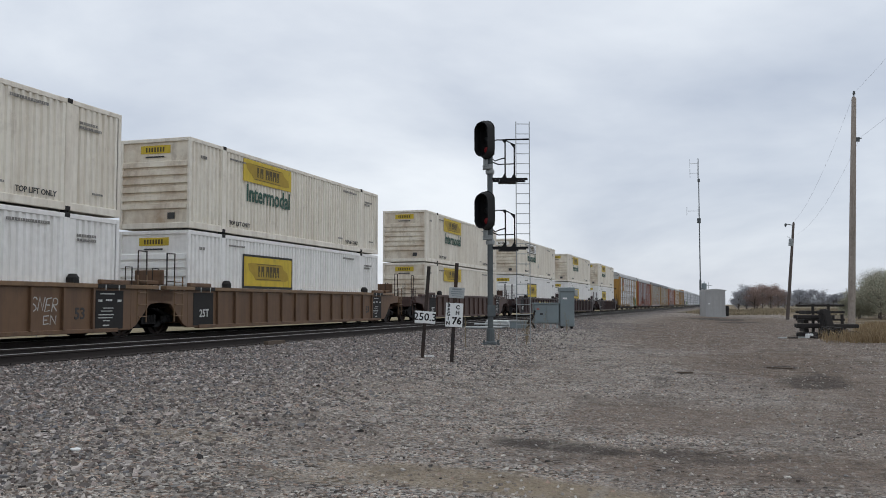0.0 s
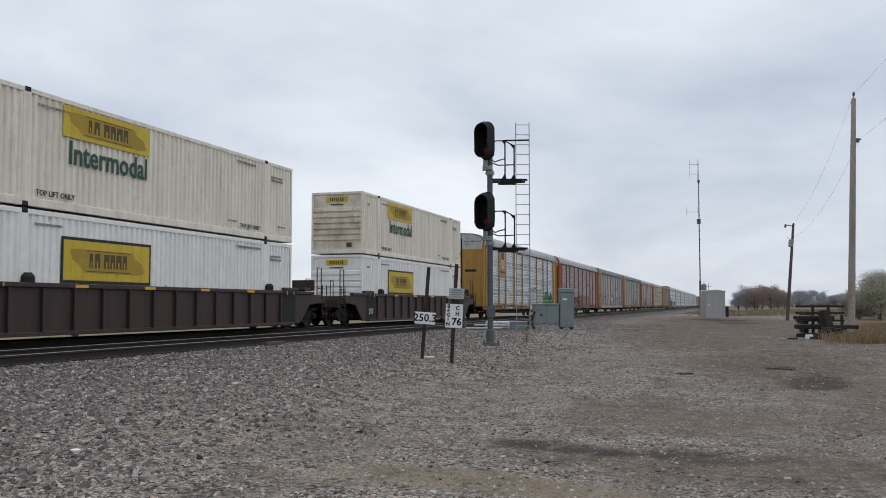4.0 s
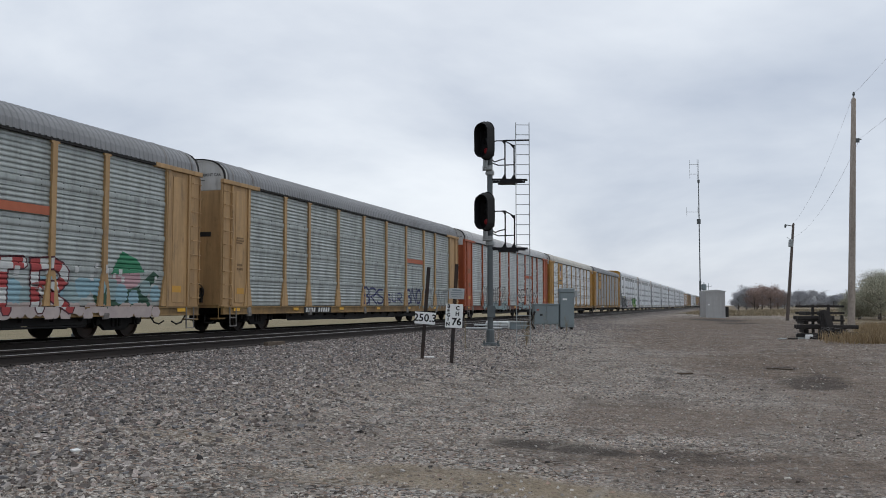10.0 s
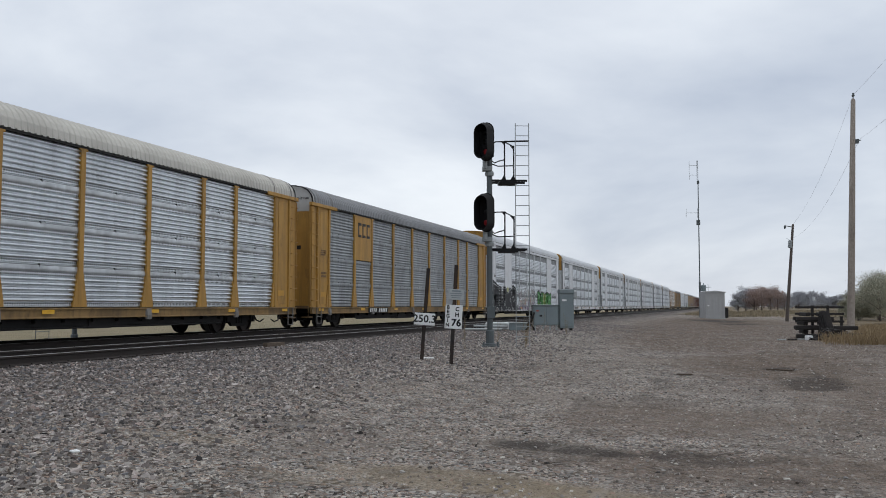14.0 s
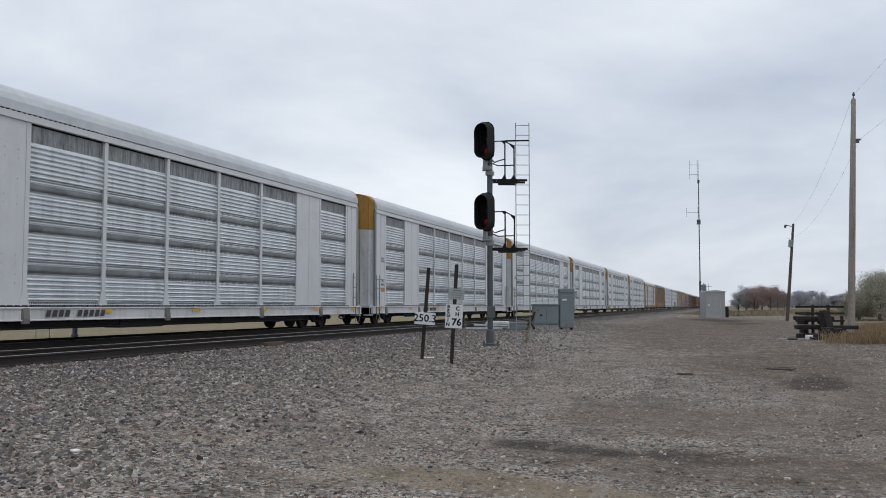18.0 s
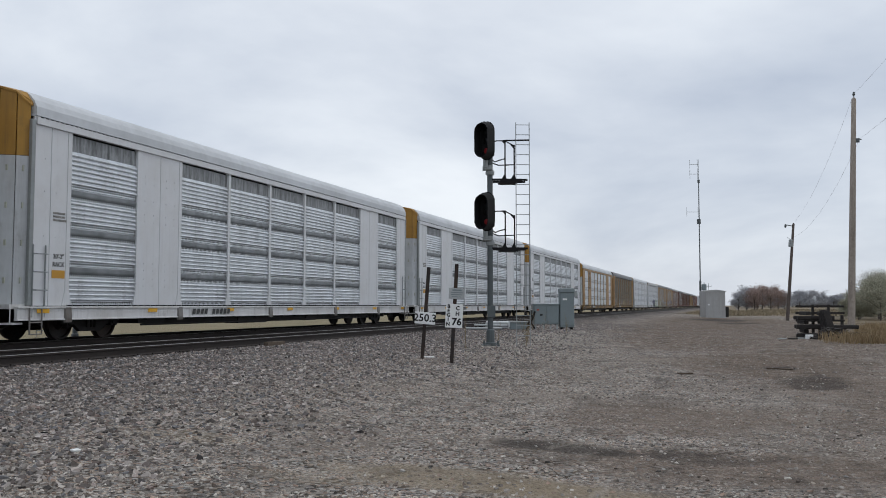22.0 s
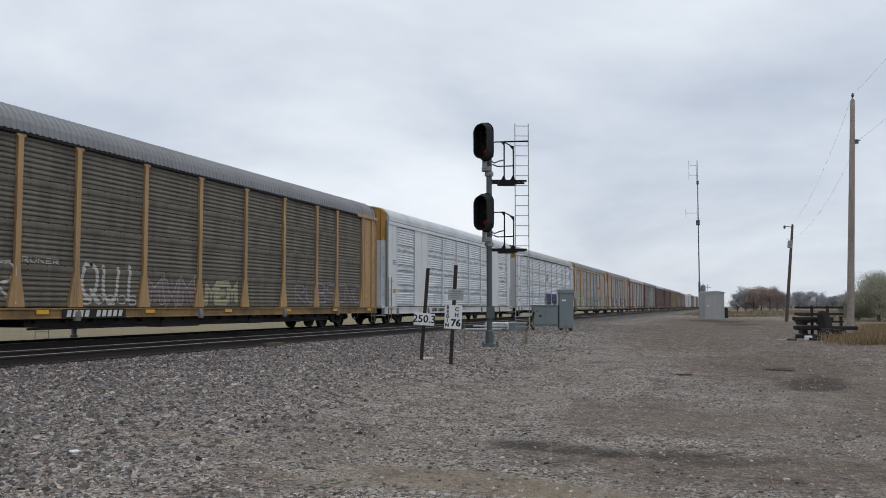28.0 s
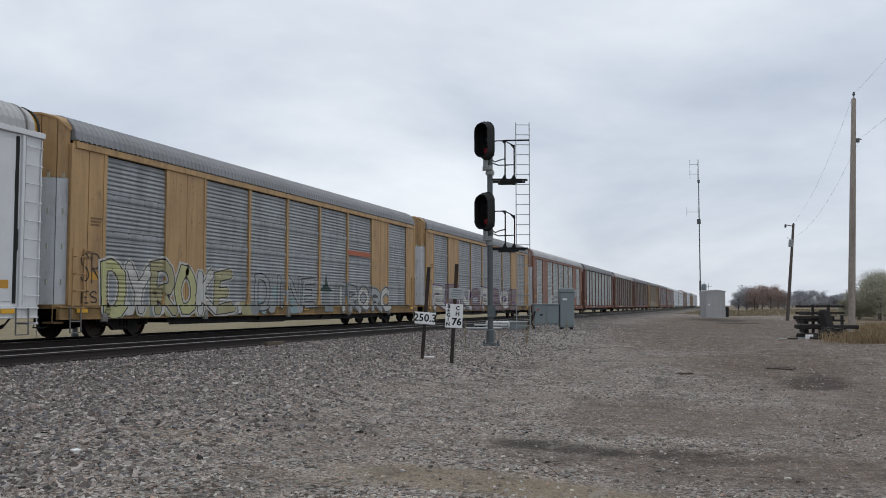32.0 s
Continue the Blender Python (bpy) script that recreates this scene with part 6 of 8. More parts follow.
CONTAINERS = [(5.3, BROWN, C_CREAM, C_WHITE, "", "", False), (24.85, BROWN, C_CREAM, C_WHITE, "high", "low", True), (48.3, MID_BROWN, C_CREAM, C_CREAM, "high", "high", True),
              (71.6, DARKCAR, C_CREAM, C_WHITE, "white", "low", True), (94.95, DARKCAR, C_CREAM, C_WHITE, "high", "low", True), (118.2, DARKCAR, C_CREAM, C_WHITE, "high", "low", True)]
for i, (y, well, up, low, b_up, b_low, word) in enumerate(CONTAINERS):
    wc = well_car("%s steel container well car on two trucks" % ("rust-brown" if well == BROWN else "sooty brown" if well == MID_BROWN else "grimy black-brown"), well, y, i == 3, i > 3)
    if i == 0:
        Spray(70).words("SNER", 12.6, 13.55, 0.72, 1.1, 0.014, S_PALE, lean=0.2).words("EN", 13.0, 13.5, 0.4, 0.66, 0.014, S_PALE).flat(wc, 1.503, "thin white sprayed tag")
    put(wc, y)
    put(container("%s ridged steel container in a well car" % ("clean white" if low == C_WHITE else "stained cream"), low, b_low, y, 0.36, False, i), y, 0.36)
    put(container("%s ridged steel container stacked on another" % ("white" if up == C_WHITE else "cream"), up, b_up, y, 3.33, word, i + 40), y, 3.33)

OLD = "ridged galvanised panels between outside posts"
NEW = "flush sides and let-in ridged panels"
CARS = [
    ("posts", "yellow automobile carrier with bright " + OLD, YELLOW, P_BRIGHT, R_SILVER, WHITE_END, shield),
    ("posts", "dull red automobile carrier with grey " + OLD, ORANGE, P_DULL, R_SILVER, WHITE_END, None),
    ("posts", "faded tan automobile carrier with muralled " + OLD, TAN, P_GREEN, R_GREY, WHITE_END, None),
    ("posts", "faded tan automobile carrier with greenish " + OLD, TAN, P_GREEN, R_GREY, WHITE_END, None),
    ("posts", "orange-red automobile carrier with sprayed " + OLD, ORANGE, P_PALE, R_SILVER, WHITE_END, None),
    ("posts", "yellow automobile carrier, cream roof, ridged panels between outside posts", YELLOW, P_BRIGHT, R_CREAM, WHITE_END, shield),
    ("posts", "yellow-brown automobile carrier with blue-grey " + OLD, YELLOW, P_DULL, R_GREY, WHITE_END, word_mark),
]
CARS += [("flush", "white automobile carrier with " + NEW, WHITE, P_WHITE, R_WHITE, AMBER, GREEN_GREY, True)] * 7
CARS += [("flush", "tan-yellow automobile carrier with " + NEW, TAN, P_WHITE, R_WHITE, AMBER, GREEN_GREY, False),
         ("posts", "sooty brown automobile carrier with yellow posts and dark panels", TAN, P_DARK, R_GREY, WHITE_END, None),
         ("flush", "white automobile carrier with " + NEW, WHITE, P_WHITE, R_WHITE, AMBER, GREEN_GREY, False),
         ("posts", "white automobile carrier with silvery " + OLD, WHITE, P_WHITE, R_SILVER, AMBER, None),
         ("flush", "tan automobile carrier with sprayed " + NEW, TAN, P_DULL, R_GREY, TAN, GREEN_GREY, False),
         ("flush", "tan automobile carrier with purple-sprayed " + NEW, TAN, P_DULL, R_GREY, TAN, GREEN_GREY, False),
         ("flush", "faded red automobile carrier with pale " + NEW, FADED_RED, P_GREEN, R_SILVER, FADED_RED, GREEN_GREY, False),
         ("posts", "dull brown automobile carrier with greenish " + OLD, MAROON, P_GREEN, R_GREY, WHITE_END, None),
         ("posts", "dull brown automobile carrier with dark panels", MAROON, P_DARK, R_SILVER, WHITE_END, None),
         ("posts", "dull red automobile carrier with sprayed panels", MAROON, P_DARK, R_GREY, WHITE_END, None),
         ("posts", "sooty brown automobile carrier with yellow posts and dark panels", TAN, P_DARK, R_GREY, WHITE_END, None),
         ("flush", "brown automobile carrier with " + NEW, MAROON, P_DULL, R_GREY, MAROON, GREEN_GREY, False),
         ("flush", "faded red automobile carrier with " + NEW, FADED_RED, P_DULL, R_SILVER, FADED_RED, GREEN_GREY, False),
         ("flush", "white automobile carrier with " + NEW, WHITE, P_WHITE, R_WHITE, AMBER, GREEN_GREY, False)]
CARS += [CARS[7], CARS[20], CARS[7], CARS[15], CARS[7], CARS[7]]
MADE = []
for k, row in enumerate(CARS):
    if row[0] == "posts":
        car = carrier_posts(*row[1:6], logo=row[6])
    else:
        car = carrier_flush(*row[1:7], band=row[7], tall=7 <= k <= 13 or k > 28, logo=round_mark if k == 14 else None)
    put(car, CAR0 + HALF + PITCH_CAR * k + SLACK[k])
    MADE.append(car)
    FLANK[car.name] = ("posts" if row[0] == "posts" else "tall" if 7 <= k <= 13 or k > 28 else "low") + ("" if row[3] in (P_BRIGHT, P_WHITE) else "_dull")
    number_plate(car, -7.7 if row[0] == "posts" else -6.5, row[2] != WHITE)
    older = row[0] == "posts"
    ink = FAINT_INK if row[2] == WHITE else BROWN_INK
    if older or row[2] != WHITE:
        bars(car, -HALF + 1.05, 2.1, 0.45, 0.28, 2, W - 0.035 if older else W - 0.045, ink, seed=k)
    bars(car, -HALF + (1.0 if older else 1.3), 3.0, 0.5, 0.26, 3, W - 0.035 if older else W - 0.045, ink, seed=k + 50)
    for yy in (-13.0, -8.6, -4.3, 0.0, 4.3, 8.6, 12.4):
        part("reflector", shared(("refl",), lambda: Mesh().box(0, 0.004, 0, 0.42, 0, 0.1).done("reflector", REFLECT)), car, (W + 0.031, yy, 0.72))

c1, c2, c3, c4, c5 = MADE[:5]
c8, c16, c18, c19, c20 = MADE[7], MADE[15], MADE[17], MADE[18], MADE[19]
Spray(11).cloud(1.0, 6.4, 0.57, 2.2, [S_WHITE], 14, 0.42).words("SUBZS", 0.9, 6.5, 0.56, 2.3, 0.34, S_WHITE, S_BLACK, 0.04, S_WHITE, 0.1, gap=-0.2, wobble=0.01).onto(c1, "white bubble letters with black outlines")
Spray(12).cloud(7.35, 11.9, 0.58, 2.12, [S_GREEN, S_GREEN, S_DGREEN], 13, 0.42).words("RBSCR", 7.6, 11.7, 0.7, 1.95, 0.03, S_MINT, gap=0.0).onto(c1, "green spray paint with thin pale outlines")
Spray(13).words("JAYMSN", -5.9, 0.85, 0.58, 2.1, 0.21, [S_WINE, S_WINE, S_RUSTY], S_PALE, 0.045, S_WINE, 0.2, gap=-0.14, spike=0.1).onto(c2, "wine-red spray paint letters with white edges")
Spray(14).words("NCHLTR", 1.05, 6.4, 0.66, 1.9, 0.17, S_MAUVE, S_FAINT, 0.03, S_MAUVE, 0.12, gap=-0.15).words("S", 7.6, 8.2, 1.1, 1.75, 0.04, S_PALE).cloud(-6.9, -5.7, 0.95, 1.75, [S_BLACK, S_DGREEN], 3, 0.4).onto(c2, "faded mauve spray paint letters")
Spray(15).cloud(-11.9, 12.0, 0.95, 1.62, [S_BLUE, S_BLUE, S_SKY], 46, 0.5).cloud(-11.9, 11.6, 0.57, 0.98, [S_MURAL], 80, 0.6).dots(-11.8, 11.5, 1.6, 2.0, 46, 0.07, S_WHITE).onto(c3, "pale blue and pink painted ground of a mural")
candy = Spray(16)
for ch, a, b in (("K", -9.75, -7.7), ("N", -7.65, -5.9), ("A", -5.95, -4.35), ("B", -4.35, -2.75)):
    candy.words(ch, a, b, 0.57, 2.3, 0.155, S_WHITE, S_BLACK, 0.045, stripe=S_RED, gap=0.0, wobble=0.02)
candy.words("TETR", 1.8, 7.9, 0.58, 2.05, 0.13, S_WHITE, S_WINE, 0.045, stripe=S_RED, gap=0.06)
candy.onto(c3, "red and white striped spray paint letters")
fig = Spray(17).shape([(-11.7, 0.62), (-9.9, 0.62), (-10.1, 1.35), (-9.8, 1.62), (-10.0, 1.72), (-10.5, 1.5), (-11.3, 1.9), (-11.75, 1.95)], S_DGREEN).shape(arc(-10.75, 1.85, 0.52, 0.34, 0, 330, 10), S_PINK)
fig.shape([(-11.4, 1.95), (-10.1, 2.1), (-10.45, 2.6), (-10.9, 2.66)], S_GREEN).shape([(-9.85, 1.4), (-9.45, 1.4), (-9.5, 1.75), (-9.85, 1.75)], S_BLACK)
fig.shape(arc(-0.1, 1.0, 1.9, 0.42, 0, 330, 12), S_NAVY).shape(arc(-0.2, 1.15, 0.5, 0.3, 0, 330, 10), S_RED).shape(arc(0.0, 1.85, 0.55, 0.3, 0, 330, 10), S_WHITE).shape([(-0.3, 2.0), (0.7, 1.95), (0.65, 2.45), (0.1, 2.5)], S_WINE)
fig.shape([(8.9, 0.75), (11.3, 0.75), (11.0, 1.3), (11.6, 1.75), (11.3, 1.9), (10.6, 1.4), (9.4, 1.45), (8.7, 1.25)], S_DGREEN).shape(arc(10.1, 1.65, 0.65, 0.3, 0, 330, 10), S_PINK).shape([(9.4, 1.75), (10.9, 1.85), (10.6, 2.2), (9.9, 2.4)], S_GREEN)
fig.onto(c3, "green, red and white figures left as plain shapes")
Spray(20).words("BRS", -1.5, 1.15, 0.95, 1.75, 0.045, S_NAVY, gap=-0.15).words("SUR", 1.4, 3.85, 1.0, 1.55, 0.035, S_NAVY).words("BNO", 4.35, 6.75, 0.95, 1.85, 0.05, S_NAVY, gap=-0.1).words("SE", 10.2, 11.6, 1.3, 1.6, 0.03, S_FAINT).onto(c4, "navy spray paint outlines")
Spray(21).cloud(-9.3, -2.2, 0.57, 1.2, [S_SKY, S_GREY, S_DGREEN, S_SKY], 14, 0.5).words("CUEUIENA", -9.5, -2.2, 0.62, 2.05, 0.12, S_PALE, S_BLACK, 0.04, S_BLACK, 0.09, low=S_SKY, split=1.15, gap=-0.12, spike=0.28).onto(c5, "white and pale blue spiked letters with black edges")
Spray(22).cloud(1.4, 9.2, 0.57, 1.2, [S_SKY, S_GREY, S_SKY], 12, 0.5).words("SEAOX", 1.3, 9.3, 0.6, 2.05, 0.15, S_PALE, S_BLACK, 0.045, S_WINE, 0.1, low=S_SKY, split=1.1, gap=-0.06, spike=0.22).onto(c5, "white and pale blue letters with dark edges")
Spray(35).words("CHOMP", -11.4, -9.65, 1.1, 1.75, 0.02, S_PALE, gap=0.15).words("NUN", -1.8, 1.1, 1.1, 1.7, 0.08, S_FAINT, gap=0.0).onto(c5, "thin white sprayed tag")
Spray(23).words("RUKO", -12.6, -5.3, 0.56, 2.3, 0.33, S_BLACK, S_WHITE, 0.05, S_BLACK, 0.2, gap=-0.1, wobble=0.02).shape(arc(-8.3, 2.15, 0.35, 0.2, 0, 330, 9), S_YELLOW).onto(c8, "heavy black spray paint letters with white edges")
Spray(24).cloud(-4.4, 1.7, 0.6, 1.95, [S_ORANGE, S_PALE, S_LILAC], 9, 0.28).words("XWUVB", -4.7, 1.85, 0.57, 2.15, 0.10, S_PALE, S_PURPLE, 0.035, low=S_LILAC, split=1.0, gap=-0.1, spike=0.2).words("O", 2.35, 3.0, 1.25, 1.95, 0.02, S_BLACK).onto(c8, "pale orange and purple outlined letters")
Spray(25).words("DAUOK", 3.15, 9.05, 0.57, 2.12, 0.27, [S_LEAF, S_LEAF, S_LIME, S_LEAF, S_LEAF], S_BLACK, 0.05, S_BLACK, 0.14, S_MINT, low=S_LIME, split=0.95, gap=-0.16, wobble=0.02).onto(c8, "bright green bubble letters with black edges")
Spray(36).cloud(-10.6, -8.4, 0.58, 0.86, [S_GREY], 6, 0.7).onto(MADE[8], "grey smear of spray paint on the sill")
Spray(26).words("RONR", -11.75, -9.2, 0.92, 2.0, 0.035, S_PALE, gap=-0.12).words("RUNER", -9.0, -7.7, 1.95, 2.1, 0.012, S_PALE).onto(c16, "silver-white sprayed outlines")
Spray(27).words("QUI", -6.95, -4.5, 0.95, 2.1, 0.06, S_PALE, gap=0.0).words("SOSOS", -6.9, -4.5, 0.93, 1.22, 0.02, S_PALE).words("MWM", -4.1, -1.65, 0.92, 1.75, 0.13, S_MAUVE, S_PALE, 0.02, gap=-0.15).words("MEM", -1.0, 0.95, 0.95, 1.75, 0.09, S_STRAW, S_PALE, 0.015, gap=-0.1).onto(c16, "white and faded spray paint tags")
Spray(28).words("RUBSENO", 5.3, 11.9, 1.0, 1.85, 0.03, S_LILAC, gap=0.0).onto(c16, "faint lilac spray paint outlines")
Spray(29).cloud(-1.9, 4.05, 1.2, 2.1, [S_NAVY], 14, 0.5).cloud(-1.9, 4.0, 0.57, 1.4, [S_BOTTLE], 16, 0.5).words("STOER", -1.8, 3.95, 0.66, 2.05, 0.22, S_NAVY, S_FAINT, 0.03, low=S_BOTTLE, split=1.35, gap=-0.2).onto(c18, "navy and dark green bubble letters")
Spray(30).cloud(4.5, 11.2, 0.58, 0.95, [S_MINT, S_LIME, S_GREY, S_YELLOW], 12, 0.6).words("MSTOE", 4.4, 11.4, 0.6, 1.95, 0.11, [S_YELLOW, S_MINT, S_LIME], S_BLACK, 0.035, gap=-0.1, spike=0.15).onto(c18, "lime, yellow and mint letters with black edges")
Spray(39).words("X", -1.15, -0.2, 3.15, 3.85, 0.07, S_RED, S_BLACK, 0.03).onto(c18, "dark red and black cross mark")
Spray(31).cloud(-11.9, -3.4, 0.58, 1.05, [S_STRAW, S_GREY, S_PALE, S_STRAW], 22, 0.6).words("DYROKE", -12.0, -5.2, 0.6, 2.1, 0.15, [S_YELLOW, S_PALE, S_STRAW], S_BLACK, 0.035, S_PALE, 0.1, gap=-0.05, spike=0.12).onto(c19, "yellow and white letters with black edges")
Spray(32).cloud(-4.2, 1.4, 0.6, 1.7, [S_FAINT, S_SKY], 9, 0.35).words("DINE", -3.75, 1.25, 0.75, 2.05, 0.10, S_FAINT, S_BLACK, 0.045, gap=0.05, wobble=0.0).onto(c19, "grey block letters with black outlines")
Spray(33).shape([(1.6, 1.5), (2.95, 1.5), (2.4, 1.75), (2.3, 2.25), (2.1, 1.75)], S_BOTTLE).shape([(1.85, 0.65), (2.75, 0.65), (2.6, 1.5), (1.95, 1.5)], S_GREY).words("IRORC", 3.1, 9.6, 0.6, 1.75, 0.13, [S_PALE, S_FAINT], S_BLACK, 0.04, S_GREY, 0.09, gap=-0.06).onto(c19, "white letters with dark edges")
Spray(38).words("SR", -12.85, -12.0, 1.5, 2.3, 0.018, S_BLACK).words("ES", -12.8, -12.1, 0.95, 1.3, 0.018, S_BLACK).onto(c19, "thin black sprayed tags")
Spray(34).cloud(-12.0, 9.0, 0.6, 1.5, [S_PURPLE, S_MAUVE, S_GREY], 26, 0.4).words("RENORSOE", -12.2, 9.0, 0.6, 2.1, 0.22, [S_PALE, S_MAUVE], S_PURPLE, 0.07, gap=-0.05).onto(c20, "purple and white spray paint letters")
for k, col in ((20, S_WHITE), (22, S_WINE), (23, S_PURPLE), (24, S_WHITE), (3, S_GREY)):
    Spray(60 + k).words("RESONT", -6.0 if k > 3 else 6.0, 8.0 if k > 3 else 11.5, 0.7, 1.8, 0.08, [col, S_GREY], gap=0.0).onto(MADE[k], "faded sprayed letters")
for car in (c2, c3, c4, c5, c19):
    part("faded_bar", shared(("obar",), lambda: Mesh().box(0, 0.004, 0, 2.6, 0, 0.22).done("faded_bar", ORANGE_BAR)), car, (W - 0.035, START_A + sum(BAYS_A[:6]) + 0.1, 3.12))

# ------------------------------------------------------------------ lineside things
def gz(x, y):
    return ground_height(x, y)


def signal_head(parent, at, turn, lit=True):
    """A black oval head with one long visor; the lowest lamp shows red."""
    n = 28

    def oval(k, y, rise=0.0):
        out = []
        for i in range(n):
            a = 2 * math.pi * i / n
            out.append((0.25 * k * math.cos(a), y, (0.29 if math.sin(a) > 0 else -0.29) * k + 0.30 * k * math.sin(a) + rise))
        return out
    head = part("background_plate", Mesh().sweep([oval(1.0, -0.02), oval(1.0, 0.01)]).done("background_plate", m_signal_black), parent, at, "black oval signal head", (0, 0, turn))
    part("lamp_case", Mesh().box(-0.15, 0.15, 0.01, 0.24, -0.45, 0.45).done("lamp_case", m_signal_black, bevel=0.03), head)
    rings = [oval(0.95, -0.02), oval(0.93, -0.24), oval(0.88, -0.46, -0.05)]
    inner = [[(x * 0.95, y, z * 0.97) for x, y, z in r] for r in rings]
    part("visor", Mesh().sweep(rings, caps=False).sweep(inner, caps=False).sweep([rings[2], inner[2]], caps=False).done("visor", m_signal_black, smooth=True), head)
    for k in (-1, 0, 1):
        part("lens", shared(("lens", lit and k == -1), lambda: Mesh().lathe((0, -0.025, 0), (0, -1, 0), [(0, 0.09), (0.012, 0.08), (0.025, 0.04), (0.03, 0.0)], 16).done("lens", m_red_lens if lit and k == -1 else m_dark_lens, smooth=True)),
             head, (0, 0, k * 0.31), "dim red lens" if lit and k == -1 else "")
    return head


def build_signal(x, y, rz, side, facing, label, height=6.0):
    """side: to which side of the mast the ladder stands."""
    z0 = gz(x, y)
    s = thing("railway_signal", label, "railway signal", (x, y, z0), rz)
    part("base", Mesh().box(-0.26, 0.26, -0.26, 0.26, -0.1, 0.05).lathe((0, 0, 0.05), (0, 0, 1), [(0, 0.2), (0.04, 0.2), (0.05, 0.13), (0.42, 0.12), (0.45, 0.1)], 12).box(-0.24, -0.18, -0.24, -0.18, 0.05, 0.16)
         .box(0.18, 0.24, -0.24, -0.18, 0.05, 0.16).done("base", m_signal_grey, bevel=0.01), s)
    part("mast", Mesh().tube((0, 0, 0.05), (0, 0, 6.5 if side < 0 else 6.2), 0.085, 14).lathe((0, 0, 3.4), (0, 0, 1), [(0, 0.1), (0.1, 0.1)], 12).done("mast", m_signal_grey, smooth=True), s)
    part("junction_box", Mesh().box(-0.1, 0.14, -0.15, -0.08, 0.85, 1.2).done("junction_box", m_signal_grey, bevel=0.01), s)
    for zc in (6.16, 4.02):
        signal_head(s, (-0.11 if side > 0 else -0.42, -0.28 if side > 0 else 0.1, zc), facing, side > 0)
        part("bracket", Mesh().box(-0.22, 0.06, -0.18, 0.08, zc - 0.86, zc - 0.72).tube((-0.15, -0.14, zc - 0.8), (-0.15, -0.14, zc - 0.5), 0.075, 10).lathe((0, 0, zc - 1.0), (0, 0, 1), [(0, 0.13), (0.1, 0.14), (0.16, 0.1)], 12)
             .done("bracket", m_galv, bevel=0.01), s)
    d = side
    for zp, zt in ((5.02, 6.26), (2.93, 4.11)):
        part("platform", Mesh().box(min(0.06 * d, 1.14 * d), max(0.06 * d, 1.14 * d), -0.06, 0.0, zp - 0.03, zp + 0.03).box(min(0.06 * d, 1.14 * d), max(0.06 * d, 1.14 * d), 0.45, 0.5, zp - 0.03, zp + 0.03)
             .box(min(0.3 * d, 0.85 * d), max(0.3 * d, 0.85 * d), -0.06, 0.5, zp - 0.09, zp - 0.03).done("platform", m_signal_black), s, label="small work platform")
        rl = Mesh()
        for xx, top in ((0.46 * d, zt - 0.06), (0.74 * d, zt - 0.2)):
            rl.tube((xx, -0.03, zp), (xx, -0.03, top), 0.022, 6)
            rl.sweep([[(xx - 0.12 * d, yy, top + 0.03), (xx + 0.02 * d, yy, top + 0.03), (xx + 0.02 * d, yy, top - 0.13)] for yy in (-0.05, -0.02)])
            rl.sweep([[(xx - 0.12 * d, yy, zp), (xx + 0.05 * d, yy, zp), (xx, yy, zp + 0.2)] for yy in (-0.05, -0.02)])
        rl.path([(0.06 * d, 0, zt - 0.1), (0.2 * d, -0.03, zt - 0.05), (0.45 * d, -0.03, zt - 0.05), (0.74 * d, -0.03, zt - 0.2)], 0.018, 6)
        rl.path([(0.06 * d, 0, zt - 0.62), (0.15 * d, -0.03, zt - 0.7), (0.3 * d, -0.03, zt - 0.64), (0.46 * d, -0.03, zt - 0.6)], 0.018, 6)
        rl.path([(0.06 * d, 0, zt - 0.72), (0.25 * d, -0.03, zt - 0.8), (0.74 * d, -0.03, zt - 0.78)], 0.018, 6)
        part("safety_rail", rl.done("safety_rail", m_signal_black), s)
        if zt > 5:
            part("ladder_bracket", Mesh().tube((0.46 * d, -0.03, zt - 0.04), (1.2 * d, -0.03, zt - 0.02), 0.025, 6).done("ladder_bracket", m_signal_black), s)
    lad = Mesh()
    for xx in (0.79 * d, 1.2 * d):
        lad.box(xx - 0.011, xx + 0.011, -0.05, -0.02, 0.0, 6.78)
    for i in range(22):
        lad.tube((0.79 * d, -0.035, 0.3 + i * 0.305), (1.2 * d, -0.035, 0.3 + i * 0.305), 0.011, 5)
    part("ladder", lad.done("ladder", m_galv), s, label="slender galvanised steel ladder")
    return s


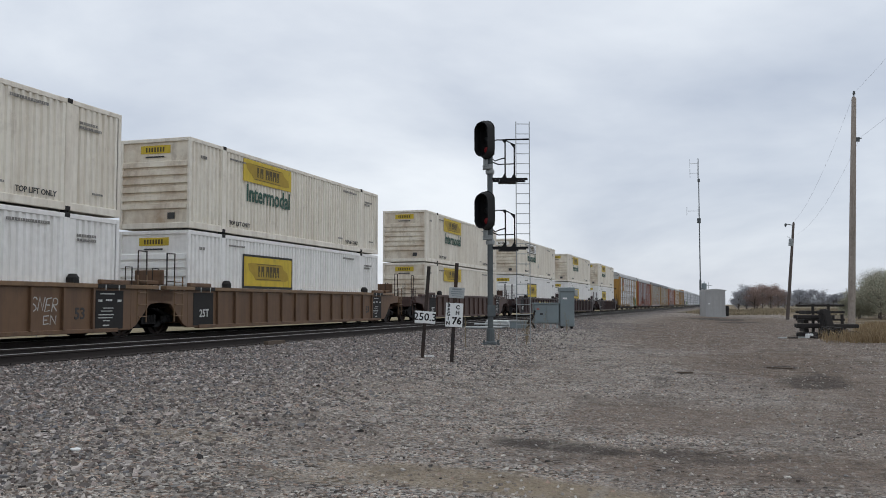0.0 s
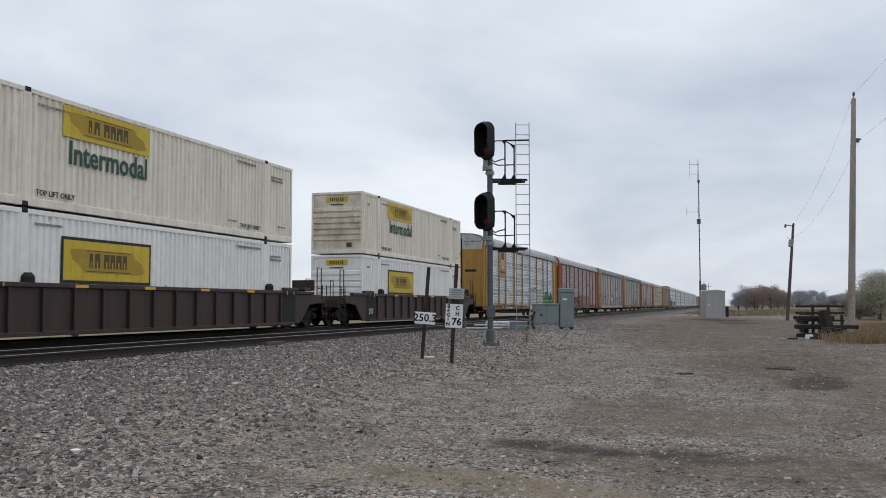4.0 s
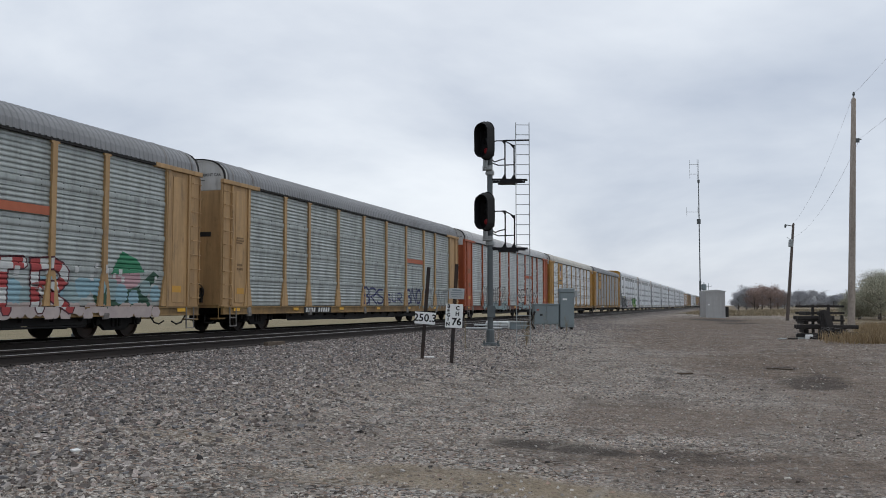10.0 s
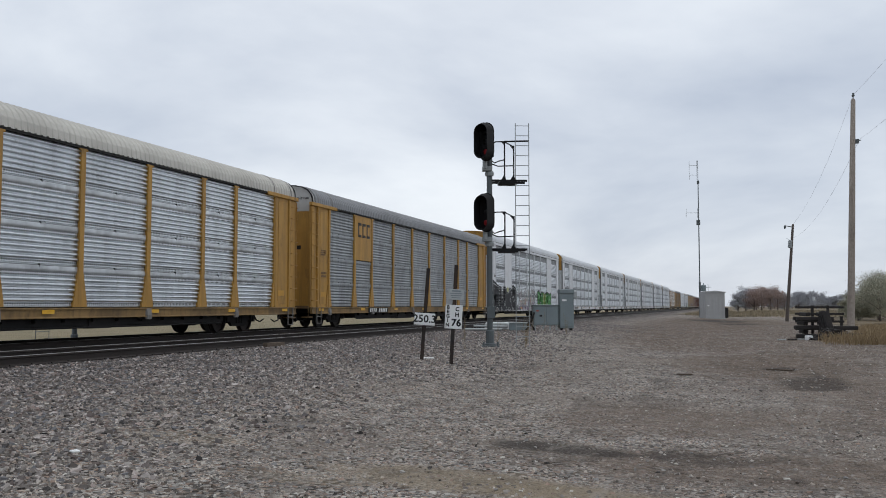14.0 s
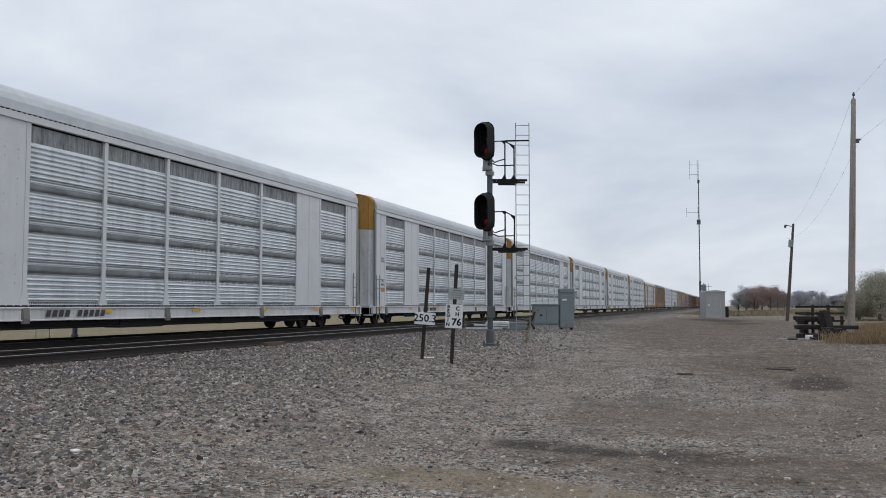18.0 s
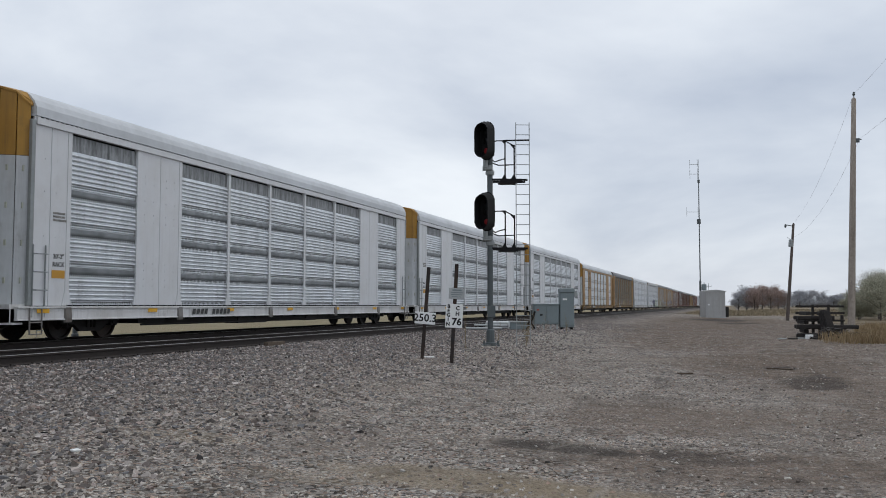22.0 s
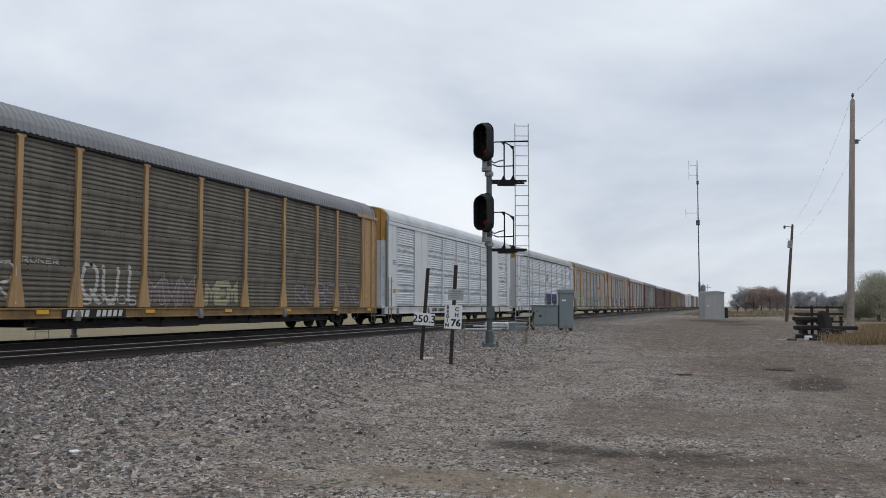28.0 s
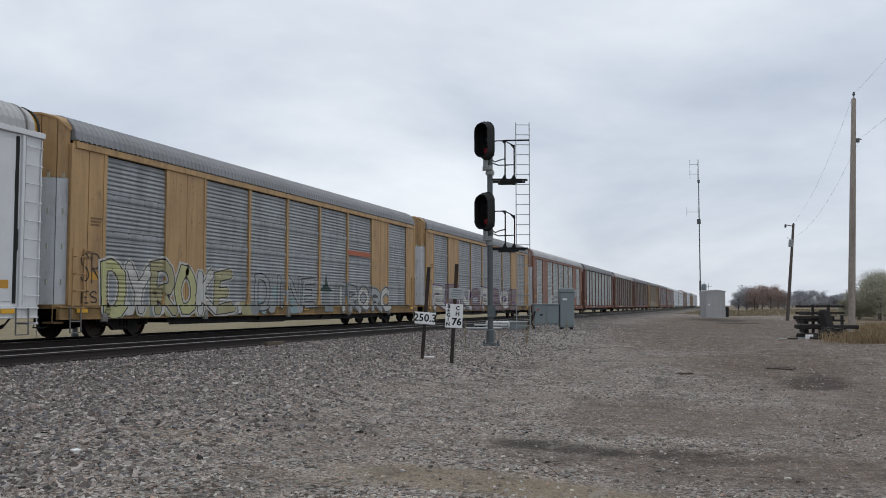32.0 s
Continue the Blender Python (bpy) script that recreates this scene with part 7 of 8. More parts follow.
def build_sign(x, y, lean, kind):
    z0 = gz(x, y)
    if kind == "milepost":
        s = thing("milepost_sign", "white milepost plate with black numbers on leaning post", "railway sign", (x, y, z0), 18)
        s.rotation_euler = (0, radians(lean), radians(18))
        part("post", Mesh().box(-0.025, 0.025, -0.02, 0.02, -0.15, 2.06).box(-0.04, 0.04, 0.012, 0.02, -0.15, 2.06).done("post", m_post), s)
        p = part("plate", Mesh().box(-0.232, 0.232, -0.012, 0, -0.135, 0.135).done("plate", m_sign, bevel=0.004), s, (0, -0.022, 0.91))
        part("lettering", letters("250.3", 0.235, m_ink, 0.002, bold=0.02), p, (0, -0.013, 0.0), turn=(0, 0, 0))
    else:
        s = thing("limit_sign", "white begin limit sign with black lettering on post", "railway sign", (x, y, z0), 18)
        s.rotation_euler = (0, radians(lean), radians(18))
        part("post", Mesh().box(-0.025, 0.025, -0.02, 0.02, -0.15, 2.14).box(-0.04, 0.04, 0.012, 0.02, -0.15, 2.14).done("post", m_post), s)
        p = part("plate", Mesh().box(-0.185, 0.185, -0.012, 0, -0.255, 0.255).done("plate", m_sign, bevel=0.004), s, (0, -0.022, 1.02))
        for i, ch in enumerate("BEGIN"):
            part("lettering", letters(ch, 0.105, m_ink, 0.002, bold=0.045), p, (-0.125, -0.013, 0.2 - i * 0.095))
        for i, ch in enumerate("CH"):
            part("lettering", letters(ch, 0.12, m_ink, 0.002, bold=0.04), p, (0.07, -0.013, 0.165 - i * 0.12))
        part("lettering", letters("76", 0.21, m_ink, 0.002, bold=0.035), p, (0.06, -0.013, -0.13))
        q = part("plate", Mesh().box(-0.165, 0.165, -0.012, 0, -0.115, 0.115).done("plate", m_cab_light, bevel=0.004), s, (0.03, -0.022, 1.5), "faded grey notice plate")
        t = Mesh()
        for i, (w, h) in enumerate(((0.2, 0.03), (0.26, 0.016), (0.24, 0.016), (0.2, 0.014))):
            t.box(-w / 2, w / 2, -0.003, 0, 0.06 - i * 0.045, 0.06 - i * 0.045 + h)
        part("stencil", t.done("stencil", m_cab), q, (0, -0.013, 0))
    return s


def build_cabinets():
    x, y = -8.35, 42.6
    z = gz(x, y)
    low = thing("relay_cabinet", "low grey steel equipment cabinet on short legs", "equipment cabinet", (-8.12, 41.6, gz(-8.12, 41.6)), 17)
    part("body", Mesh().box(-0.58, 0.58, 0, 0.75, 0.22, 1.12).done("body", m_cab, bevel=0.02), low)
    part("lid", Mesh().box(-0.62, 0.62, -0.05, 0.8, 1.12, 1.18).done("lid", m_cab, bevel=0.015), low)
    for xx in (-0.28, 0.28):
        part("door", Mesh().box(xx - 0.26, xx + 0.26, -0.02, 0, 0.28, 1.06).done("door", m_cab, bevel=0.008), low)
    part("label_plate", Mesh().box(-0.45, -0.33, -0.028, -0.02, 0.86, 0.92).done("label_plate", coat("red_label", (0.4, 0.08, 0.05))), low, label="red label")
    part("label_plate", Mesh().box(-0.3, -0.18, -0.03, -0.02, 0.62, 0.7).done("label_plate", m_ink), low)
    for xx in (-0.5, -0.1, 0.2, 0.5):
        part("leg", Mesh().box(xx - 0.04, xx + 0.04, 0.1, 0.2, -0.1, 0.24).done("leg", m_cab_light), low)
    tall = thing("signal_cabinet", "tall grey steel signal cabinet on gravel mound", "equipment cabinet", (-7.48, 41.8, gz(-7.48, 41.8)), 17)
    part("body", Mesh().box(-0.04, 0.62, 0, 0.6, 0.1, 1.75).done("body", m_cab, bevel=0.015), tall)
    part("cap", Mesh().box(-0.06, 0.64, -0.05, 0.63, 1.70, 1.90).done("cap", m_cab, bevel=0.03), tall)
    part("door", Mesh().box(0.0, 0.58, -0.022, 0, 0.18, 1.6).done("door", m_cab, bevel=0.008), tall)
    part("vent_box", Mesh().box(0.64, 0.78, 0.05, 0.4, 1.5, 1.8).done("vent_box", m_cab_light, bevel=0.01), tall)
    part("label_plate", Mesh().box(0.08, 0.28, -0.03, -0.02, 1.35, 1.43).done("label_plate", m_sign), tall, label="small white label")
    part("label_plate", Mesh().box(0.1, 0.26, -0.03, -0.02, 1.75, 1.82).done("label_plate", m_sign), tall)
    part("leg", Mesh().box(0.02, 0.12, 0.1, 0.5, -0.1, 0.12).box(0.46, 0.56, 0.1, 0.5, -0.1, 0.12).done("leg", m_black), tall)
    # cable trough and pipes beside the cabinets
    t = thing("cable_trough", "grey cable trough with pipes on gravel", "cable trough", (-9.2, 41.2, gz(-9.2, 41.2)), 14)
    part("trough", Mesh().box(-0.55, 0.25, 0, 0.35, 0.02, 0.34).done("trough", m_cab, bevel=0.015), t)
    part("lid", Mesh().box(-0.6, 0.3, -0.04, 0.4, 0.34, 0.38).done("lid", m_cab_light, bevel=0.01), t)
    part("pipe", Mesh().path([(0.25, 0.1, 0.2), (0.5, 0.1, 0.5), (0.62, 0.1, 0.85)], 0.05, 8).path([(0.2, -0.05, 0.0), (0.45, -0.05, 0.3), (0.6, -0.05, 0.05)], 0.05, 8).done("pipe", m_black), t)
    part("pipe", Mesh().path([(-2.2, 0.3, 0.22), (-0.6, 0.25, 0.18)], 0.05, 8).path([(-2.6, 0.1, 0.06), (-0.9, 0.0, 0.06)], 0.06, 8).done("pipe", m_cab_light), t)
    w = thing("switch_machine", "pale switch machine beside the empty track", "switch machine", (-10.6, 42.3, gz(-10.6, 42.3)), 0)
    part("case", Mesh().box(-0.55, 0.55, -0.35, 0.35, 0.04, 0.32).done("case", m_cab_light, bevel=0.03), w)
    part("lid", Mesh().box(-0.5, 0.5, -0.3, 0.3, 0.32, 0.38).done("lid", m_sign, bevel=0.02), w)
    part("throw_rod", Mesh().tube((-0.5, 0, 0.12), (-1.6, 0, 0.1), 0.03, 8).done("throw_rod", m_black), w)


def build_shed():
    x, y = -1.62, 111.1
    z = gz(x, y)
    s = thing("equipment_shed", "pale grey metal equipment shed beside the yard", "shed", (x, y, z), 18)
    part("wall", Mesh().box(-1.2, 1.1, 0, 2.4, 0.0, 3.05).done("wall", m_shed, bevel=0.03), s)
    me = Mesh()
    for i in range(9):
        me.box(-1.05 + i * 0.26, -1.03 + i * 0.26, -0.012, 0, 0.1, 3.0)
    part("wall_rib", me.done("wall_rib", m_shed), s)
    part("roof", Mesh().sweep([[(-1.2, yy, 3.05), (1.2, yy, 3.05), (1.2, yy, 3.12), (0, yy, 3.28), (-1.2, yy, 3.16)] for yy in (-0.1, 2.5)]).done("roof", m_shed), s)
    part("plinth", Mesh().box(-1.17, 1.17, -0.06, 2.46, -0.25, 0.06).done("plinth", m_cab_light), s)
    part("door", Mesh().box(1.1, 1.14, 0.4, 1.4, 0.1, 2.2).done("door", m_shed, bevel=0.01), s)
    part("air_unit", Mesh().box(1.1, 1.47, 1.55, 2.3, 0.6, 1.6).done("air_unit", m_cab, bevel=0.02), s)
    part("meter_box", Mesh().box(1.1, 1.5, 0.05, 0.3, 0.1, 1.3).done("meter_box", m_black, bevel=0.02), s)
    part("lamp", Mesh().box(-0.95, -0.75, -0.1, 0, 1.45, 1.6).done("lamp", m_sign), s, label="small pale box")
    # antenna mast
    ax, ay = -3.5, 116.0
    a = thing("antenna_mast", "tall slender steel radio antenna mast", "antenna mast", (ax, ay, -0.5), 15)
    part("mast", Mesh().tube((0, 0, 0), (0, 0, 4.4), 0.13, 10).tube((0, 0, 4.4), (0, 0, 16.8), 0.075, 10, 0.055).tube((0, 0, 16.8), (0, 0, 19.4), 0.03, 8).done("mast", m_signal_grey), a)
    for zc, d in ((17.6, 1.05), (18.8, 1.05), (12.9, 1.5)):
        part("dipole", Mesh().tube((0, 0, zc), (-d, 0, zc), 0.022, 6).tube((-d, 0, zc - 0.55), (-d, 0, zc + 0.55), 0.02, 6).tube((-0.12, 0, zc - 0.65), (-0.12, 0, zc + 0.65), 0.022, 6).done("dipole", m_galv), a)
    part("bracket", Mesh().box(-0.25, 0.15, -0.15, 0.15, 11.4, 12.0).box(-0.12, 0.12, -0.12, 0.12, 16.5, 16.9).done("bracket", m_signal_grey), a)
    part("small_antenna", Mesh().tube((0.45, 0, 0.0), (0.45, 0, 4.2), 0.05, 8).lathe((0.45, 0, 3.2), (0, 0, 1), [(0, 0.05), (0.05, 0.3), (0.75, 0.3), (0.85, 0.1)], 12).path([(0.45, 0, 3.7), (1.4, 0, 3.75)], 0.03, 6).path([(1.0, 0, 3.3), (1.0, 0, 4.1)], 0.025, 6)
         .done("small_antenna", m_cab), a)


def build_poles():
    x, y = 6.74, 58.4
    z = gz(x, y)
    p = thing("utility_pole", "tall weathered wooden utility pole", "utility pole", (x, y, z))
    p.rotation_euler = (0, radians(2.0), 0)
    top = 13.8
    part("shaft", Mesh().lathe((0, 0, -0.3), (0, 0, 1), [(0, 0.21), (3, 0.2), (8, 0.175), (top + 0.2, 0.13), (top + 0.3, 0.05)], 14).done("shaft", m_pole, smooth=True), p)
    part("insulator", Mesh().lathe((0, 0, top), (0, 0, 1), [(0, 0.03), (0.12, 0.03), (0.14, 0.08), (0.2, 0.09), (0.26, 0.06), (0.34, 0.05)], 10).done("insulator", m_signal_grey), p)
    part("bracket", Mesh().box(0.12, 0.34, -0.06, 0.06, top - 2.7, top - 2.45).tube((0.1, 0, top - 2.6), (0.45, 0, top - 2.5), 0.03, 6).done("bracket", m_signal_grey), p)
    x2, y2 = 5.1, 92.2
    q = thing("utility_pole", "leaning dark wooden pole with small transformer", "utility pole", (x2, y2, gz(x2, y2)))
    q.rotation_euler = (0, radians(4.6), 0)
    part("shaft", Mesh().lathe((0, 0, -0.3), (0, 0, 1), [(0, 0.17), (5, 0.145), (9.5, 0.11), (9.6, 0.05)], 12).done("shaft", m_pole_dark, smooth=True), q)
    part("crossarm", Mesh().tube((0, 0, 9.0), (-0.75, 0, 9.1), 0.04, 6).lathe((-0.7, 0, 8.8), (0, 0, 1), [(0, 0.05), (0.2, 0.12), (0.35, 0.05)], 8).done("crossarm", m_signal_grey), q)
    part("transformer", Mesh().lathe((-0.15, -0.2, 7.0), (0, 0, 1), [(0, 0.16), (0.02, 0.2), (0.65, 0.2), (0.72, 0.1)], 12).path([(-0.15, -0.2, 7.7), (-0.5, -0.1, 7.9)], 0.02, 5).done("transformer", m_galv), q)
    # wires: from the tall pole to the leaning one, and away past the camera
    for name, a, b, sag in (("overhead_wire", (x + 0.48, y, z + top + 0.2), (x2 + 0.7, y2, gz(x2, y2) + 9.2), 0.9), ("overhead_wire", (x + 0.75, y, z + top - 2.5), (x2 + 0.65, y2, gz(x2, y2) + 7.9), 1.1),
                            ("overhead_wire", (x + 0.48, y, z + top + 0.2), (9.8, 14.0, 15.0), 0.7), ("overhead_wire", (x + 0.75, y, z + top - 2.5), (10.4, 14.0, 12.4), 0.7)):
        pts = [Vector(a).lerp(Vector(b), i / 16) - Vector((0, 0, sag * 4 * (i / 16) * (1 - i / 16))) for i in range(17)]
        tagged(new(name, Mesh().path(pts, 0.005, 5).done(name, m_wire)), "thin sagging overhead wire between the poles", "wire")


def build_tie_pile():
    rs = random.Random(9)
    x0, y0 = 3.62, 44.4
    dark = M("creosoted_timber", (0.022, 0.019, 0.018), 0.85, 0, 0.4, 12, (0.07, 0.055, 0.045), 0.4, 2.5, 0.4)
    tie = Mesh().box(-0.8, 0.8, -0.11, 0.11, 0, 0.17).done("timber", dark, bevel=0.02)
    short = Mesh().box(-0.5, 0.5, -0.1, 0.1, 0, 0.17).done("timber", dark, bevel=0.02)
    z = gz(x0, y0)
    for lay in range(6):
        for j in range(3):
            if lay % 2 == 0:
                t = thing("timber", "dark creosoted railway timber in a rough stack", "timber", (x0 + rs.uniform(-0.1, 0.1), y0 + j * 0.55 + rs.uniform(-0.05, 0.05), z + 0.02 + lay * 0.2), 12 + rs.uniform(-4, 4), group="stacked timbers", me=tie)
            elif j < 2:
                t = thing("timber", "dark creosoted railway timber in a rough stack", "timber", (x0 - 0.45 + j * 0.9 + rs.uniform(-0.1, 0.1), y0 + 0.55, z + 0.02 + lay * 0.2), 102 + rs.uniform(-4, 4), group="stacked timbers", me=short)
    for j in range(4):
        t = thing("timber", "dark timber standing against the stack", "timber", (x0 + 0.35 + j * 0.12, y0 - 0.5 - 0.1 * j, z - 0.02), 0, me=Mesh().box(-0.14, 0.14, -0.06, 0.06, 0, 1.2 + 0.12 * (j % 2)).done("timber", dark, bevel=0.015))
        t.rotation_euler = (radians(-14), radians(-4 - 3 * j), 0)
    f = thing("timber_rack", "dark timber rack with rails behind the stack", "rack", (x0 + 0.25, y0 + 1.7, gz(x0 + 0.75, y0 + 1.7)), 10)
    for xx in (-0.2, 0.5, 1.1):
        part("post", Mesh().box(xx - 0.06, xx + 0.06, -0.06, 0.06, -0.1, 1.5 if xx < 1 else 1.0).done("post", dark, bevel=0.01), f)
    for zz in (0.35, 0.7, 1.05, 1.36):
        part("rail", Mesh().box(-1.0, 1.2, -0.1, -0.06, zz, zz + 0.1).done("rail", dark, bevel=0.008), f)
    for k in range(5):
        xx, yy = x0 + 1.0 + rs.uniform(-0.6, 0.9), y0 - 0.3 + rs.uniform(-0.5, 0.4)
        thing("timber", "dark timber fallen beside the stack", "timber", (xx, yy, gz(xx, yy) + 0.02 + 0.1 * k), rs.uniform(0, 50), me=short)
    me = Mesh()
    for k in range(150):
        u, w = rs.uniform(-1, 1), rs.uniform(-1, 1)
        h = 0.45 * max(0.05, 1 - u * u) * rs.uniform(0.1, 1)
        a, q = rs.uniform(0, 6.28), rs.uniform(0.12, 0.45)
        p = Vector((u * 0.85, w * 0.5, h))
        me.tube(p, p + Vector((math.cos(a) * q, math.sin(a) * q, rs.uniform(-0.12, 0.1))), rs.uniform(0.03, 0.085), 5, 0.02)
    xx, yy = x0 + 0.62, y0 - 1.9
    thing("debris_heap", "heap of charred timber and brush beside the stack", "debris heap", (xx, yy, gz(xx, yy)), 8, me=me.done("debris_heap", dark))
    b = thing("scrap_block", "broken white plastic block lying on gravel", "scrap", (x0 - 0.42, y0 - 2.2, gz(x0 - 0.42, y0 - 2.2)), 20, me=Mesh().box(-0.14, 0.14, -0.1, 0.1, 0, 0.2).done("scrap_block", m_sign, bevel=0.02))
    for k in range(4):
        xx, yy = x0 - 1.5 + k * 0.42, y0 - 1.9 - 0.3 * (k % 2)
        thing("scrap_board", "short broken board lying on gravel", "scrap", (xx, yy, gz(xx, yy) + 0.01), rs.uniform(-40, 40), me=Mesh().box(-0.2, 0.2, -0.06, 0.06, 0, 0.05).done("scrap_board", dark if k % 2 else m_cab_light, bevel=0.01))
    px, py = 9.8, 52.0
    thing("fence_post", "short dark timber post in dry grass", "post", (px, py, gz(px, py)), 0, me=Mesh().box(-0.1, 0.1, -0.1, 0.1, -0.1, 1.25).done("fence_post", m_pole_dark, bevel=0.02))


def build_scraps():
    rs = random.Random(4)
    for x, y, rz, w, h, mt, label in ((-12.05, 22.7, 84, 0.42, 0.1, m_tie, "split tan board beside the empty track"), (-6.7, 20.1, 20, 0.14, 0.02, m_sign, "scrap of white sheet on gravel"), (-0.96, 20.3, 15, 0.16, 0.03, m_tie, "small dark board on gravel"),
                                      (1.07, 22.6, -20, 0.3, 0.03, m_tie, "broken bit of timber on gravel"), (-5.4, 6.6, 60, 0.035, 0.02, m_sign, "scrap of white sheet on gravel")):
        thing("scrap", label, "scrap", (x, y, gz(x, y) + 0.012), rz, me=Mesh().box(-w, w, -min(w, 0.07), min(w, 0.07), 0, h).done("scrap", mt, bevel=0.006))
    f = thing("pipe_frame", "low rusty pipe frame beyond the tracks", "pipe frame", (-22.5, 25.9, gz(-22.5, 25.9)), 40)
    part("leg", Mesh().tube((0, 0, -0.1), (0, 0, 0.42), 0.025, 8).done("leg", m_post), f)
    part("leg", Mesh().tube((0.45, 0, -0.1), (0.45, 0, 0.42), 0.025, 8).done("leg", m_post), f)
    part("crossbar", Mesh().tube((-0.05, 0, 0.42), (0.5, 0, 0.42), 0.02, 8).done("crossbar", m_post), f)
    for x, y in ((-6.2, 28.5), (-6.6, 30.2), (-5.9, 27.0), (-7.4, 29.5), (-8.0, 36.0), (-6.3, 36.5), (-7.1, 24.6), (-7.9, 40.2), (-8.6, 40.8)):
        me = Mesh()
        for _ in range(6):
            a, h = rs.uniform(0, 6.28), rs.uniform(0.3, 0.95)
            tip = (math.cos(a) * 0.12, math.sin(a) * 0.12, h)
            me.tube((0, 0, 0), tip, 0.005, 4, 0.002)
            for q in (0.5, 0.7, 0.85):
                b = [c * q for c in tip]
                me.tube(b, (b[0] + rs.uniform(-0.1, 0.1), b[1] + rs.uniform(-0.1, 0.1), b[2] + 0.09), 0.003, 3, 0.001)
        thing("weed", "thin dry weed stalks growing in gravel", "weed", (x, y, gz(x, y) - 0.02), group="weeds in the gravel", me=me.done("weed", M("dry_stalk", (0.22, 0.17, 0.10), 0.9, 0, 0.2, 9, bump=0)))


build_signal(-6.9, 26.6, 20, 1, -29, "grey steel signal mast with two black heads showing red")
build_signal(-21.2, 25.75, 38, -1, -119, "grey signal mast with two dark heads beyond the tracks")
build_sign(-6.63, 19.45, 4.2, "milepost")
build_sign(-5.74, 18.8, 3.1, "limit")
build_cabinets()
build_shed()
build_poles()
build_tie_pile()
build_scraps()

# ------------------------------------------------------------------ plants
def leaf_material(name, cols):
    return stone_material(name, cols)


def tree(x, y, height, spread, cols, seed, label, density=900, trunk_h=0.25, leaf=0.12, name="tree"):
    rs = np.random.RandomState(seed)
    z = gz(x, y)
    t = thing(name, label, "tree", (x, y, z), group="trees beyond the yard")
    me = Mesh()
    r0 = height * 0.022
    me.lathe((0, 0, -0.2), (0.02, 0, 1), [(0, r0 * 1.4), (height * 0.3, r0), (height * 0.75, r0 * 0.4), (height * 0.95, r0 * 0.1)], 8)
    tips = []
    for i in range(16):
        a, h0 = rs.uniform(0, 6.28), height * rs.uniform(trunk_h * 0.3, 0.75)
        d = spread * rs.uniform(0.45, 1.0) * (1.1 - 0.6 * h0 / height)
        p, q = Vector((0, 0, h0)), Vector((math.cos(a) * d, math.sin(a) * d, min(height * 0.97, h0 + height * rs.uniform(0.12, 0.35))))
        mid = p.lerp(q, 0.5) + Vector((0, 0, height * 0.03))
        me.tube(p, mid, r0 * 0.4, 6, r0 * 0.26).tube(mid, q, r0 * 0.26, 6, r0 * 0.06)
        tips += [mid, q, p.lerp(q, 0.75), q + Vector(rs.uniform(-0.3, 0.3, 3)) * spread * 0.5]
        for _ in range(3):
            e = mid.lerp(q, rs.uniform(0.2, 0.9))
            w = e + Vector((rs.uniform(-1, 1), rs.uniform(-1, 1), rs.uniform(0.1, 1))) * spread * 0.28
            me.tube(e, w, r0 * 0.12, 4, r0 * 0.03)
            tips.append(w)
    part("trunk", me.done("trunk", m_pole_dark), t)
    tips = np.array([tuple(p) for p in tips] + [(0, 0, height * 0.9)])
    n = density
    c = tips[rs.randint(0, len(tips), n)] + rs.normal(0, 1, (n, 3)) * np.array((spread * 0.16, spread * 0.16, height * 0.05))
    c[:, 2] = np.maximum(c[:, 2], height * 0.01)
    u, v = rs.normal(0, 1, (n, 3)), rs.normal(0, 1, (n, 3))
    u /= np.linalg.norm(u, axis=1)[:, None]
    v -= (v * u).sum(1)[:, None] * u
    v /= np.linalg.norm(v, axis=1)[:, None]
    s = leaf * rs.uniform(0.5, 1.5, (n, 1))
    u[:, 2] = np.abs(u[:, 2]) * 1.6
    vs = np.stack((c - u * s, c - v * s * 0.6, c + u * s, c + v * s * 0.6), 1).reshape(-1, 3)
    cr = bpy.data.meshes.new("crown")
    cr.from_pydata(vs.tolist(), [], np.arange(4 * n).reshape(-1, 4).tolist())
    cr.materials.append(cols)
    cr.update()
    part("crown", cr, t)
    return t


L_GREEN = leaf_material("grey_green_leaves", [(0.40, 0.405, 0.30), (0.43, 0.43, 0.32), (0.46, 0.44, 0.33), (0.38, 0.39, 0.30), (0.47, 0.43, 0.32)])
L_RUST = leaf_material("rust_brown_twigs", [(0.47, 0.32, 0.27), (0.43, 0.32, 0.28), (0.50, 0.36, 0.30), (0.41, 0.32, 0.285)])
# distance haze is put into this pale bluish twig colour
L_GREY = leaf_material("haze_grey_twigs", [(0.50, 0.51, 0.545), (0.54, 0.545, 0.58), (0.48, 0.485, 0.52), (0.52, 0.52, 0.535)])
rs = random.Random(21)
for i, (x, y, h) in enumerate(((11.0, 95, 2.6), (12.0, 98, 3.6), (13.4, 94, 5.2), (14.9, 96, 6.3), (16.6, 95, 7.0), (12.9, 104, 3.6), (14.4, 102, 5.8), (18.4, 98, 7.4), (16.0, 106, 6.8))):
    tree(x, y, h * 0.68, h * 0.48, L_GREEN, 100 + i, "bushy grey-green autumn tree behind dry grass", 15000, 0.04, 0.042)
for i, (x, y, h) in enumerate(((2.2, 280, 5.4), (4.4, 284, 6.6), (6.6, 278, 6.4), (8.8, 282, 7.0), (11.0, 279, 6.8), (13.2, 284, 6.0), (7.6, 290, 7.0), (15.2, 286, 5.0))):
    tree(x, y, h, h * 0.5, L_RUST if i in (2, 3, 4, 5, 6) else L_GREY, 200 + i, "rust-brown leafless shrub clump on the field edge", 9000, 0.01, 0.075, name="shrub")
